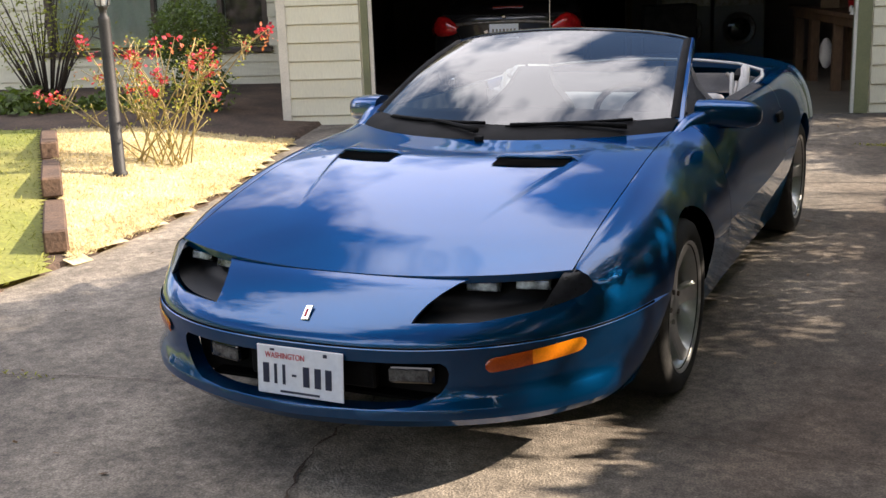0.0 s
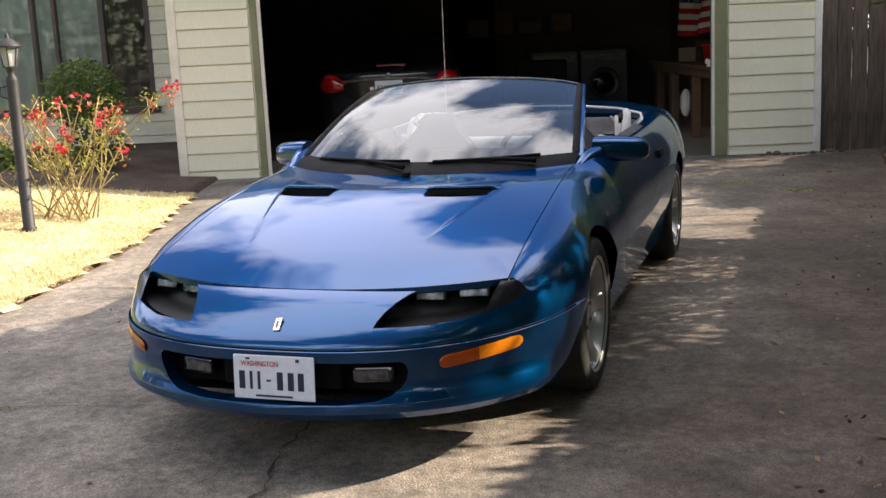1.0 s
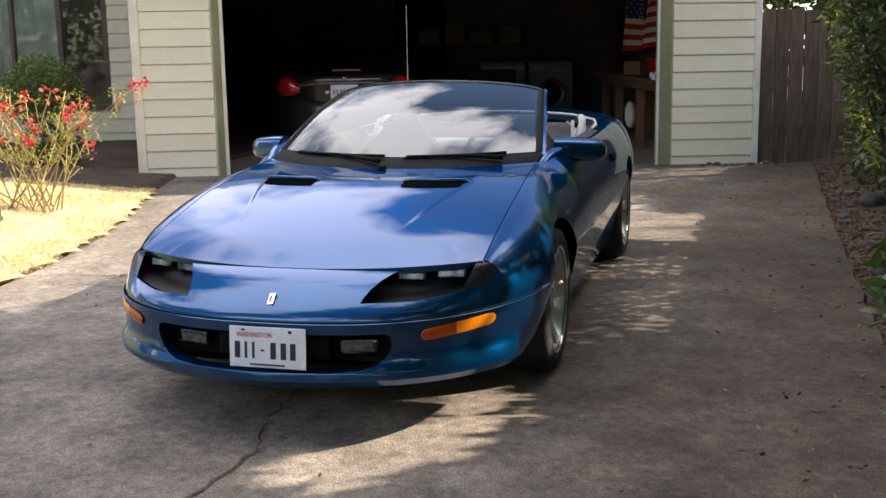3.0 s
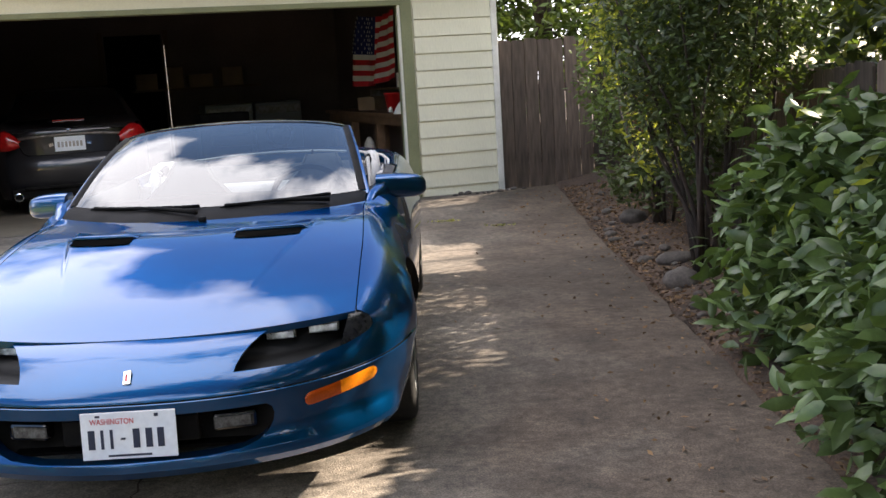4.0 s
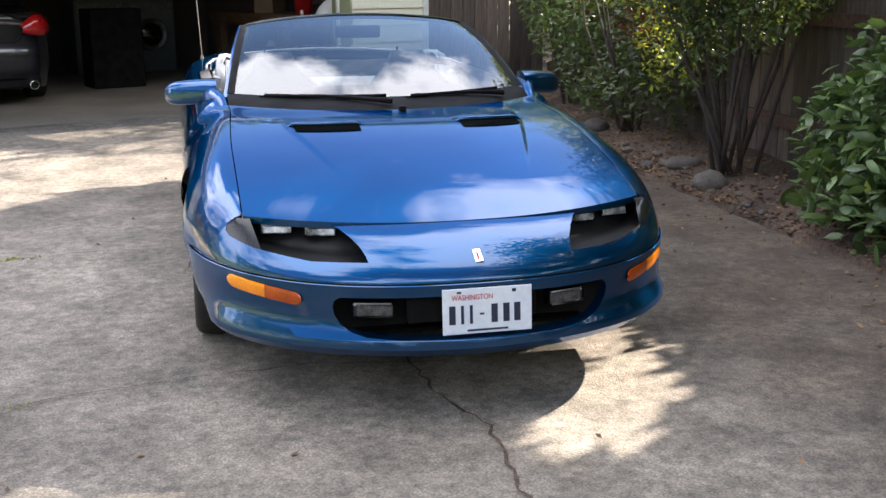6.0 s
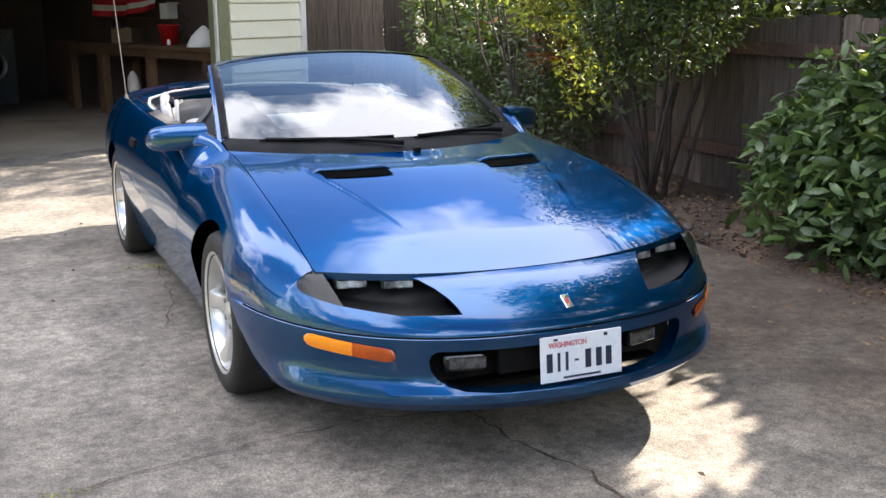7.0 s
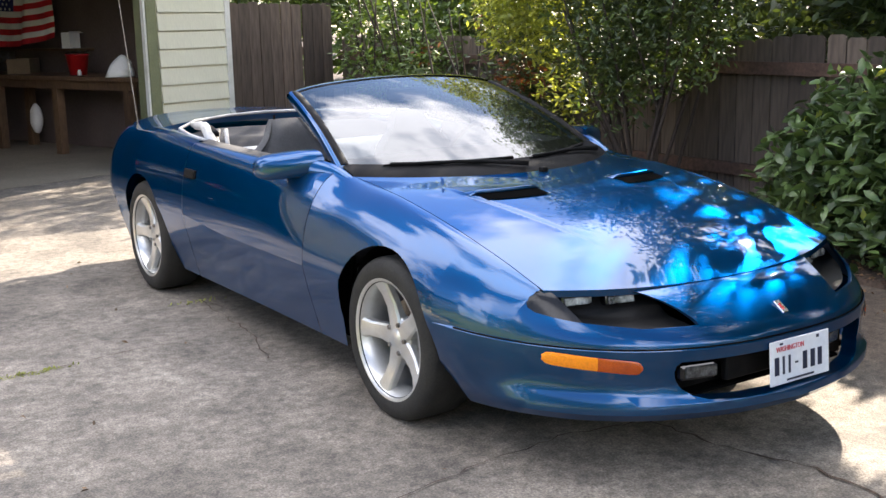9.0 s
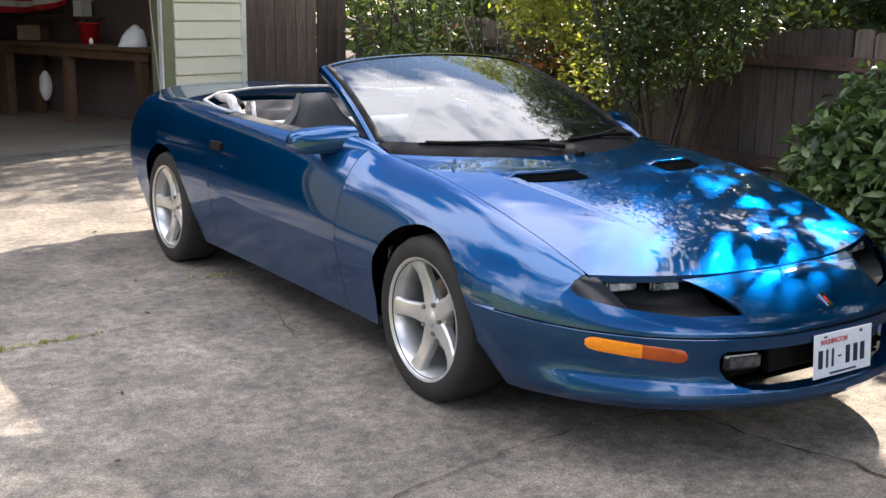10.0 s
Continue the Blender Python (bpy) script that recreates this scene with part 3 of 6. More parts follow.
def make_house():
    u0, u1 = END_L - 7.5, END_L
    w = tagged(slab("wall_house", u0, u1, SET_BACK + 0.02, SET_BACK + 0.2, 0.0, 0.72, CREAM, None, "cream lap siding house wall under the window"), category="wall", kind="structure")
    lap_siding(w, u0, u1, SET_BACK + 0.02, 0.2, 0.72, STEP)
    for nm, a, b in (("wall_house_near", END_L - 0.87, END_L), ("wall_house_far", u0, END_L - 3.6)):
        s = tagged(slab(nm, a, b, SET_BACK + 0.02, SET_BACK + 0.2, 0.72, EAVE, CREAM, None, "cream lap siding house wall"), category="wall", kind="structure")
        lap_siding(s, a, b, SET_BACK + 0.02, 0.72, EAVE, STEP)
    tagged(slab("wall_house_above", END_L - 3.6, END_L - 0.87, SET_BACK + 0.02, SET_BACK + 0.2, 2.3, EAVE, CREAM, None, "cream wall above the window"), category="wall", kind="structure")
    tagged(slab("wall_garage_outer", END_L + 0.02, END_L + 0.10, 0.14, SET_BACK + 0.02, 0.1, EAVE, CREAM, None, "cream side wall of the garage"), category="wall", kind="structure")
    win = tagged(slab("window_1", END_L - 3.6, END_L - 0.87, SET_BACK + 0.26, SET_BACK + 0.265, 0.72, 2.3, DARK_CURTAIN, None, "wide living room window with a pale reflection sheet and red-brown curtain"), category="window", kind="structure")
    # Pale sheet stands in for the sky and trees mirrored in the left panes.
    for c0, c1, mat, label in ((-3.55, -1.44, PANE_REFLECTION, "pale folded sheet in place of the reflection in the panes"), (-1.43, -0.90, DARK_CURTAIN, "dark red-brown folded curtain")):
        n = int((c1 - c0) * 34)
        bm = bmesh.new()
        sheet(bm, [[on_house(END_L + c0 + (c1 - c0) * i / n, SET_BACK + 0.20 + 0.026 * math.sin(i * 0.9) + 0.012 * math.sin(i * 0.37), z) for i in range(n + 1)] for z in (0.75, 1.5, 2.28)])
        part("curtain", bm, mat, win, label, True)
    for u, w in ((-3.6, 0.06), (-2.28, 0.045), (-2.02, 0.04), (-1.47, 0.06), (-0.93, 0.06)):
        slab("mullion", END_L + u, END_L + u + w, SET_BACK + 0.0, SET_BACK + 0.11, 0.72, 2.3, WINDOW_FRAME, win)
    slab("window_sill", END_L - 3.65, END_L - 0.83, SET_BACK - 0.05, SET_BACK + 0.12, 0.66, 0.72, WINDOW_FRAME, win, "dark brown sill", 0.006)
    slab("window_head", END_L - 3.6, END_L - 0.87, SET_BACK, SET_BACK + 0.11, 2.24, 2.3, WINDOW_FRAME, win)
    for a, b in ((-3.54, -2.28), (-2.235, -2.02), (-1.98, -1.47), (-1.41, -0.93)):
        slab("pane", END_L + a, END_L + b, SET_BACK + 0.05, SET_BACK + 0.056, 0.72, 2.24, PANE, win, "reflecting window glass")
    for nm, a, b, c, d in (("wall_house_back", u0, END_L, 8.0, 8.2),):
        tagged(slab(nm, a, b, c, d, 0, EAVE, CREAM, None, "cream house wall"), category="wall", kind="structure")
    tagged(slab("wall_house_end", u0, u0 + 0.2, SET_BACK + 0.2, 8.0, 0, EAVE, CREAM, None, "cream house wall"), category="wall", kind="structure")
    tagged(slab("roof_house", u0 - 0.4, END_L - 0.5, SET_BACK - 0.5, 8.6, EAVE + 0.02, EAVE + 0.16, ROOF, None, "brown shingled house roof"), category="roof", kind="structure")


make_house()


# ---- fences ----
def plank_mesh(w, h, t=0.018):
    bm = bmesh.new()
    e = 0.022
    o = [(-w / 2, 0), (w / 2, 0), (w / 2, h - e), (w / 2 - e, h), (-w / 2 + e, h), (-w / 2, h - e)]
    f = [bm.verts.new((x, -t / 2, z)) for x, z in o]
    b = [bm.verts.new((x, t / 2, z)) for x, z in o]
    bm.faces.new(f)
    bm.faces.new(b[::-1])
    for i in range(6):
        bm.faces.new((f[i], b[i], b[(i + 1) % 6], f[(i + 1) % 6]))
    bmesh.ops.recalc_face_normals(bm, faces=bm.faces)
    me = bpy.data.meshes.new("plank")
    bm.to_mesh(me)
    bm.free()
    finish(me, FENCE_WOOD, False)
    return me


def make_fence(name, a, b, z0, z1, label, width=0.14, rails=(0.35, 1.05), gap=0.008, side=-1):
    a, b = Vector(a), Vector(b)
    f = thing(name, label, "fence", "", (a.x, a.y, z0))
    f.rotation_euler = (0, 0, math.atan2(b.y - a.y, b.x - a.x))
    n = int((b - a).length / (width + gap))
    me = [plank_mesh(width, z1 - z0 + d) for d in (0.0, -0.012, 0.014)]
    for i in range(n):
        share("plank", me[random.randrange(3)], f, pose((i + 0.5) * (width + gap), random.uniform(-0.004, 0.004), random.uniform(-0.01, 0.01), random.uniform(-0.5, 0.5), random.uniform(-0.4, 0.4), random.uniform(-2, 2)))
    for z in rails:
        part("rail", boxed((n * (width + gap), 0.04, 0.085), (n * (width + gap) / 2, 0.032 * side, z)), RAIL_WOOD, f)
    for i in range(0, int((b - a).length / 2.2) + 1):
        part("post", boxed((0.09, 0.09, z1 - z0 - 0.03), (0.05 + i * 2.2, 0.10, (z1 - z0) / 2)), FENCE_WOOD, f)
    return f


FENCE_X = 3.2
gate = on_house(0.03, 0.06, 0)
make_fence("side_gate_fence", gate, on_house(1.66, 0.06, 0), 0.10, 1.66, "weathered brown dog-ear plank fence beside the garage corner", gap=0.013, side=1)
make_fence("yard_fence", (FENCE_X, 7.7, 0), (FENCE_X, -5.5, 0), 0.04, 1.29, "weathered brown board fence behind the shrubs along the driveway", 0.138)

# ---- the blue convertible ----
# x to its left, nose towards -y, front axle at y = 0
CAR = thing("convertible_car", "glossy metallic blue two-door convertible with its top folded down", "car")
AXLE_R, WHEEL_R = 2.568, 0.325
half_width = spline((-0.11, 0.888), (0.6, 0.878), (1.3, 0.872), (2.0, 0.872), (2.6, 0.876), (3.0, 0.850))
NOSE_W, NOSE_N = 0.888, 2.45


def outline_x(y):
    if y < -0.11:
        return NOSE_W * max(0.0, 1 - min(1.0, (-0.11 - y) / 1.0) ** NOSE_N) ** (1 / NOSE_N)
    return half_width(y)


seam_x = spline((-0.70, 0.690), (-0.2, 0.690), (0.2, 0.676), (0.45, 0.664), (0.60, 0.682), (0.75, 0.716), (0.95, 0.748), (1.9, 0.765), (2.5, 0.745), (3.0, 0.690))
seam_z = spline((-0.70, 0.617), (-0.45, 0.69), (-0.1, 0.770), (0.2, 0.815), (0.52, 0.845), (0.64, 0.870), (1.2, 0.872), (1.9, 0.882), (2.5, 0.895), (3.0, 0.882))
edge_z = spline((0, 0.598), (0.39, 0.596), (0.69, 0.617))
wide_z = spline((-1.1, 0.455), (-0.4, 0.47), (0.4, 0.50), (1.3, 0.50), (2.2, 0.54), (3.8, 0.52))
ARCH = 0.340


def edge_y(x):
    return -0.862 + 0.165 * (abs(x) / 0.69) ** 2.2


def columns():
    """Plan points round one half of the car, from the nose to the tail, and which stretch each belongs to."""
    c = []
    k = 30
    top = math.acos(((0.40 - 0.11) / 1.0) ** (NOSE_N / 2))
    for i in range(k):
        a = top * i / k
        c.append((NOSE_W * math.sin(a) ** (2 / NOSE_N), -0.11 - math.cos(a) ** (2 / NOSE_N), 0))
    for y0, st in ((0.0, 0), (AXLE_R, 2)):
        if y0:
            c += [(outline_x(y), y, 0) for y in (0.38, 0.43, 0.49, 0.55, 0.60)]
            c += [(outline_x(y), y, 1) for y in (0.604, 0.70, 0.82, 0.95, 1.1, 1.25, 1.4, 1.55, 1.7, 1.83, 1.93)]
            c += [(outline_x(y), y, 2) for y in (1.934, 2.0, 2.08, 2.15)]
        c += [(outline_x(y0 - ARCH * math.cos(math.pi * i / 24)), y0 - ARCH * math.cos(math.pi * i / 24), st) for i in range(25)]
    c += [(outline_x(y), y, 2) for y in (2.945, 2.97)]
    for i in range(19):
        a = math.pi / 2 * i / 18
        c.append((0.850 * math.cos(a) ** 0.833, 3.0 + 0.72 * math.sin(a) ** 0.833, 2))
    return c


def top_of(x, y):
    """The upper edge of the outer skin that belongs to a plan point."""
    if y < -0.65:
        xt = 0.865 * x
        return Vector((xt, edge_y(xt), edge_z(xt)))
    if y > 3.0:
        return Vector((x * 0.812, 3.0 + (y - 3.0) * 0.86, 0.882 - 0.02 * soft(3.0, 3.7, y)))
    yt = y - 0.05 * soft(0.0, 0.65, -y)
    return Vector((seam_x(yt), yt, seam_z(yt)))


def skin_column(x, y, nx, ny):
    """The outer skin from its lower edge up to the hood, sill or deck."""
    zm = wide_z(y)
    nose = 1 - soft(-0.75, -0.42, y)
    front = 1 - soft(-0.43, -0.385, y)
    tail = soft(3.0, 3.5, y)
    z0 = 0.205 + 0.028 * nose + 0.09 * tail
    tuck = 0.075 - 0.038 * nose + 0.02 * tail
    cut = None
    for yc in (0.0, AXLE_R):
        if abs(y - yc) < ARCH + 1e-6:
            cut = WHEEL_R + 0.004 + math.sqrt(max(0, ARCH * ARCH - (y - yc) ** 2))
    low = max(z0, cut) if cut else z0
    rows = []
    for i in range(9):
        z = min(low + (zm - low) * i / 8, zm) if low < zm else low
        f = max(0.0, (zm - z) / (zm - z0))
        lip = 0.046 * nose * math.exp(-((f - 0.84) / 0.20) ** 2)
        ins = tuck * f ** (1.15 + 1.05 * max(nose, front)) - lip
        prow = 0.026 * max(0.0, 1 - abs(x) / 0.42) * soft(0.25, 0.8, f)
        rows.append(Vector((x - nx * ins, y - ny * ins - prow, z)))
    t3 = top_of(x, y)
    p0 = Vector((x - nx * 0.009 * front, y - ny * 0.009 * front, zm + 0.006 * front))
    outward = Vector((x - t3.x, y - t3.y, 0))
    reach = outward.length
    outward.normalize()
    lift = 0.05 - 0.28 * nose - 0.03 * soft(0.4, 0.8, y)
    p1 = p0 + Vector((0, 0, (t3.z - zm) * (0.62 - 0.35 * nose)))
    p2 = t3 + outward * reach * (0.42 + 0.02 * nose) + Vector((0, 0, lift * reach * 0.42))
    t0 = 0.0
    if low > zm:
        lo, hi = 0.0, 0.98
        for _ in range(22):
            t0 = (lo + hi) / 2
            z = (1 - t0) ** 3 * p0.z + 3 * (1 - t0) ** 2 * t0 * p1.z + 3 * (1 - t0) * t0 ** 2 * p2.z + t0 ** 3 * t3.z
            lo, hi = (t0, hi) if z < low else (lo, t0)
    up = []
    for i in range(17):
        t = t0 + (1 - t0) * i / 16
        up.append(p0 * (1 - t) ** 3 + p1 * 3 * (1 - t) ** 2 * t + p2 * 3 * (1 - t) * t * t + t3 * t ** 3)
    if low > zm:
        rows = [up[0].copy() for _ in rows]
    return rows + up


COLS = columns()


def skin():
    grid = []
    for i, (x, y, s) in enumerate(COLS):
        a, b = COLS[max(i - 1, 0)], COLS[min(i + 1, len(COLS) - 1)]
        tx, ty = b[0] - a[0], b[1] - a[1]
        if i == 0:
            tx, ty = 1, 0
        if i == len(COLS) - 1:
            tx, ty = -1, 0
        q = math.hypot(tx, ty)
        grid.append(skin_column(x, y, ty / q, -tx / q))
    return grid


SKIN = skin()


def flip(p):
    return Vector((-p.x, p.y, p.z))


def cut_hole(bm, polygon, keep, depth=0.0):
    """Cuts a convex hole, given in the front view (x, z), through the faces that keep() picks. Returns its rim."""
    n = len(polygon)
    cx, cz = sum(p[0] for p in polygon) / n, sum(p[1] for p in polygon) / n
    planes = []
    for i in range(n):
        (ax, az), (bx, bz) = polygon[i], polygon[(i + 1) % n]
        nx, nz = bz - az, ax - bx
        if (cx - ax) * nx + (cz - az) * nz > 0:
            nx, nz = -nx, -nz
        planes.append((Vector((ax, 0, az)), Vector((nx, 0, nz)).normalized()))
    for co, no in planes:
        fs = [f for f in bm.faces if keep(f.calc_center_median())]
        geom = fs + list({e for f in fs for e in f.edges}) + list({v for f in fs for v in f.verts})
        bmesh.ops.bisect_plane(bm, geom=geom, plane_co=co, plane_no=no)
    gone = [f for f in bm.faces if keep(f.calc_center_median()) and all((f.calc_center_median() - co).dot(no) < 1e-5 for co, no in planes)]
    rim = [e for e in {e for f in gone for e in f.edges} if sum(f in gone for f in e.link_faces) == 1 and len(e.link_faces) == 2]
    bmesh.ops.delete(bm, geom=gone, context="FACES")
    return [e for e in rim if e.is_valid]


def recess(bm, rim, way):
    """Carries a rim inwards as the wall of a recess."""
    g = bmesh.ops.extrude_edge_only(bm, edges=rim)
    vs = [v for v in g["geom"] if isinstance(v, bmesh.types.BMVert)]
    bmesh.ops.translate(bm, vec=way, verts=vs)


LAMP_HOLE = [(0.328, 0.517), (0.332, 0.532), (0.345, 0.553), (0.366, 0.573), (0.394, 0.590), (0.46, 0.611), (0.674, 0.626), (0.706, 0.615), (0.727, 0.601), (0.740, 0.585), (0.742, 0.571), (0.732, 0.558), (0.70, 0.547), (0.66, 0.537), (0.50, 0.517)]
GRILLE_SIDE = [(0.424, 0.420), (0.440, 0.408), (0.445, 0.388), (0.440, 0.362), (0.424, 0.335), (0.395, 0.313), (0.35, 0.299), (0.25, 0.292)]
GRILLE_HOLE = GRILLE_SIDE + [(-x, z) for x, z in reversed(GRILLE_SIDE)]


def make_skin():
    first = [i for i, c in enumerate(COLS) if c[2] == 0]
    door = [i for i, c in enumerate(COLS) if c[2] == 1]
    rear = [i for i, c in enumerate(COLS) if c[2] == 2]
    rows = [[flip(p) for p in SKIN[i]] for i in reversed(first[1:])] + [[p.copy() for p in SKIN[i]] for i in first]
    for r in rows:
        if abs(r[0].x) < 1e-6:
            for p in r:
                p.x = 0.0
    bm = bmesh.new()
    sheet(bm, rows)
    bmesh.ops.remove_doubles(bm, verts=bm.verts, dist=0.0004)
    for sgn in (1, -1):
        hole = [(x * sgn, z) for x, z in LAMP_HOLE]
        rim = cut_hole(bm, hole, lambda c: c.x * sgn > 0.27 and c.y < -0.45 and c.z > 0.47)
        recess(bm, rim, (0, 0.014, -0.004))
    rim = cut_hole(bm, GRILLE_HOLE, lambda c: abs(c.x) < 0.55 and c.y < -0.6 and 0.27 < c.z < 0.445)
    recess(bm, rim, (0, 0.06, 0))
    bmesh.ops.recalc_face_normals(bm, faces=bm.faces)
    body = part("front_body", bm, PAINT, CAR, "glossy metallic blue nose and front wings", True, 0.7)
    for sgn, nm in ((1, "left"), (-1, "right")):
        bm = bmesh.new()
        sheet(bm, [[p if sgn > 0 else flip(p) for p in SKIN[i]] for i in door])
        bmesh.ops.recalc_face_normals(bm, faces=bm.faces)
        dr = part("door", bm, PAINT, CAR, "metallic blue door", True, 0.7)
        # handle
        y = 1.84
        p = [q for q in SKIN[door[-2]] if q.z < 0.745][-1]
        part("door_handle", boxed((0.02, 0.13, 0.045), (sgn * (p.x + 0.004), y, 0.742), (0, -12 * sgn, 0), 0.008, 2), TRIM_BLACK, dr, "black flush pull handle")
        # inner panel
        bm = bmesh.new()
        sheet(bm, [[(sgn * (seam_x(y) - 0.012 - 0.05 * k), y, seam_z(y) + 0.008 * (k == 1) - 0.005 * (k == 0) - 0.6 * (k == 2)) for k in (0, 1, 2)] for y in np.linspace(0.66, 1.95, 12)])
        part("inner_panel", bm, SEAT_DARK, dr, "dark grey inner door panel", True)
    rows = [[p.copy() for p in SKIN[i]] for i in rear] + [[flip(p) for p in SKIN[i]] for i in reversed(rear[:-1])]
    bm = bmesh.new()
    sheet(bm, rows)
    bmesh.ops.remove_doubles(bm, verts=bm.verts, dist=0.0004)
    bmesh.ops.recalc_face_normals(bm, faces=bm.faces)
    part("rear_body", bm, PAINT, CAR, "metallic blue rear wings and tail", True, 0.7)
    # black sheets added behind the gaps to stand in for the dark inside
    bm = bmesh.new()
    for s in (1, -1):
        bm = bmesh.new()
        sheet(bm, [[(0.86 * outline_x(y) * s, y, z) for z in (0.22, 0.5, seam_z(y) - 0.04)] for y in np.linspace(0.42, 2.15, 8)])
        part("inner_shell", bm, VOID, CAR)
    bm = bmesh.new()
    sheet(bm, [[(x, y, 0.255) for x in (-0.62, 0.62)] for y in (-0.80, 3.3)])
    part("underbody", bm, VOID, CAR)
    return body


FRONT = make_skin()
bm = bmesh.new()            # dark seam round the top of the bumper
fore = [(c[8] + c[9]) / 2 + Vector((0, 0.002, 0)) for c in SKIN if c[8].y < -0.352]
tube(bm, [flip(p) for p in fore[:0:-1]] + fore, 0.0036, 6)
part("bumper_seam", bm, VOID, FRONT, "dark seam above the bumper", True)


# hood
cowl_y = 0.20
hood_mid = spline((-0.858, 0.600), (-0.62, 0.686), (-0.36, 0.754), (-0.06, 0.812), (0.20, 0.842))


def hood_point(a, b):
    """a: -1 to 1 across, b: 0 at the nose edge to 1 at the cowl."""
    s = abs(a)
    front = Vector((0.687 * a, edge_y(0.687 * a) + 0.004, edge_z(0.687 * s)))
    ys = -0.695 + (0.525 + 0.695) * b
    yc = -0.858 + (cowl_y + 0.858) * b
    x = (seam_x(ys) - 0.004) * a
    w = s ** 2.2
    y = yc + (ys - yc) * w
    z = hood_mid(yc) + (seam_z(ys) - hood_mid(yc)) * s ** 2.3
    # ridges that run forward from the vents
    rx = 0.47 - 0.22 * (1 - min(1.0, b / 0.72))
    amp = 0.007 * soft(0.20, 0.62, b) * (1 - soft(0.72, 0.86, b))
    z += amp * (1 - soft(-0.004, 0.012, abs(x) - rx))
    return Vector((x, y, z))


def make_hood():
    bm = bmesh.new()
    na, nb = 200, 100
    sheet(bm, [[hood_point(-1 + 2 * i / na, j / nb) for i in range(na + 1)] for j in range(nb + 1)])
    rim = [e for e in bm.edges if len(e.link_faces) == 1]
    recess(bm, rim, (0, 0, -0.022))
    bmesh.ops.recalc_face_normals(bm, faces=bm.faces)
    return part("hood", bm, PAINT, CAR, "metallic blue hood with two slots", True, 0.7)


HOOD = make_hood()


def on_hood(x, y):
    """The hood's place above a plan point."""
    lo, hi = 0.0, 1.0
    for _ in range(30):
        b = (lo + hi) / 2
        ys = -0.695 + (0.525 + 0.695) * b
        p = hood_point(max(-1.0, min(1.0, x / (seam_x(ys) - 0.004))), b)
        lo, hi = (b, hi) if p.y < y else (lo, b)
    return p


def make_hood_parts():
    bm = bmesh.new()        # black sheet standing in for the unlit space under the hood's edge and behind the lamps
    sheet(bm, [[hood_point(a, b) * 1.0 + Vector((0, 0.03, -0.05 - 0.14 * (1 - b))) for a in np.linspace(-1.03, 1.03, 9)] for b in np.linspace(-0.0, 1, 8)])
    part("engine_bay", bm, VOID, CAR)
    for sgn in (1, -1):
        # Black sheet laid on the hood in place of a slot's shaded hollow.
        bm = bmesh.new()
        rows = []
        for j in range(5):
            r = []
            for i in range(11):
                u, v = i / 10, j / 4
                x = sgn * (0.200 + 0.245 * u)
                y = -0.128 + 0.092 * v + 0.055 * u * u
                r.append(on_hood(x, y) + Vector((0, 0, 0.0035)))
            rows.append(r)
        sheet(bm, rows)
        v = part("hood_vent", bm, VOID, HOOD, "black sheet in place of a shaded hood slot", True)
        bm = bmesh.new()
        rows = []
        for u in np.linspace(0, 1, 15):
            x, y = sgn * (0.184 + 0.285 * u), -0.098 + 0.055 * u * u
            hump = soft(0, 0.12, u) * (1 - soft(0.9, 1, u))
            rows.append([on_hood(x, y + a) + Vector((0, 0, 0.0015 + c * hump)) for a, c in ((0.105, 0.0), (0.085, 0.007), (0.066, 0.013), (0.052, 0.0155), (0.047, 0.013), (0.049, 0.003))])
        sheet(bm, rows)
        part("vent_lip", bm, PAINT, v, "", True)
    # cowl, wiper arms and blades
    bm = bmesh.new()
    rows = []
    for a in np.linspace(-1, 1, 41):
        h = hood_point(a * 0.995, 1.0)
        g = screen_point(a, 0.0)
        rows.append([h + Vector((0, 0.004, -0.006)), h.lerp(g, 0.35) + Vector((0, 0, 0.004)), h.lerp(g, 0.8) + Vector((0, 0, 0.006)), g + Vector((0, 0.02, 0.012))])
    sheet(bm, rows)
    cowl = part("cowl_panel", bm, TRIM_BLACK, CAR, "black plastic cowl panel below the windscreen", True)
    for a0, a1 in ((-0.02, -0.80), (0.78, 0.10)):
        bm = bmesh.new()
        p0 = hood_point(a0, 1.0) + Vector((0, 0.04, 0.022))
        pts = [p0.lerp(screen_point(a1, 0.0), t) + Vector((0, 0, 0.008 + 0.012 * math.sin(math.pi * t))) for t in np.linspace(0, 1, 7)]
        tube(bm, pts, [0.012, 0.010, 0.008, 0.007, 0.006, 0.006, 0.005], 6)
        arm = part("wiper_arm", bm, TRIM_BLACK, CAR, "black wiper arm", True)
        bm = bmesh.new()
        s0, s1 = min(a0, a1), max(a0, a1)
        pts = [screen_point(s0 + (s1 - s0) * t * 0.95 + 0.03, 0.012 + 0.008 * t) + Vector((0, -0.012, 0.010)) for t in np.linspace(0, 1, 9)]
        tube(bm, pts, 0.0075, 5)
        part("wiper_blade", bm, TRIM_BLACK, arm, "", True)
    p = hood_point(0.03, 0.985)
    part("washer_nozzle", boxed((0.03, 0.03, 0.022), (p.x, p.y, p.z + 0.008), (0, 0, 0), 0.006, 2), TRIM_BLACK, HOOD, "black washer nozzle")
    return cowl


# windscreen
def screen_point(a, b):
    """a: -1 to 1 across, b: 0 at the cowl to 1 at the header."""
    s = a * a
    low = Vector((0.665 * a, 0.33 + 0.31 * s, 0.868 + 0.004 * s))
    high = Vector((0.560 * a, 1.245 + 0.03 * s, 1.192 - 0.042 * s))
    high.z -= 0.016 * s ** 5
    p = low.lerp(high, b)
    p.z += 0.035 * math.sin(math.pi * b) * (1 - 0.3 * s)
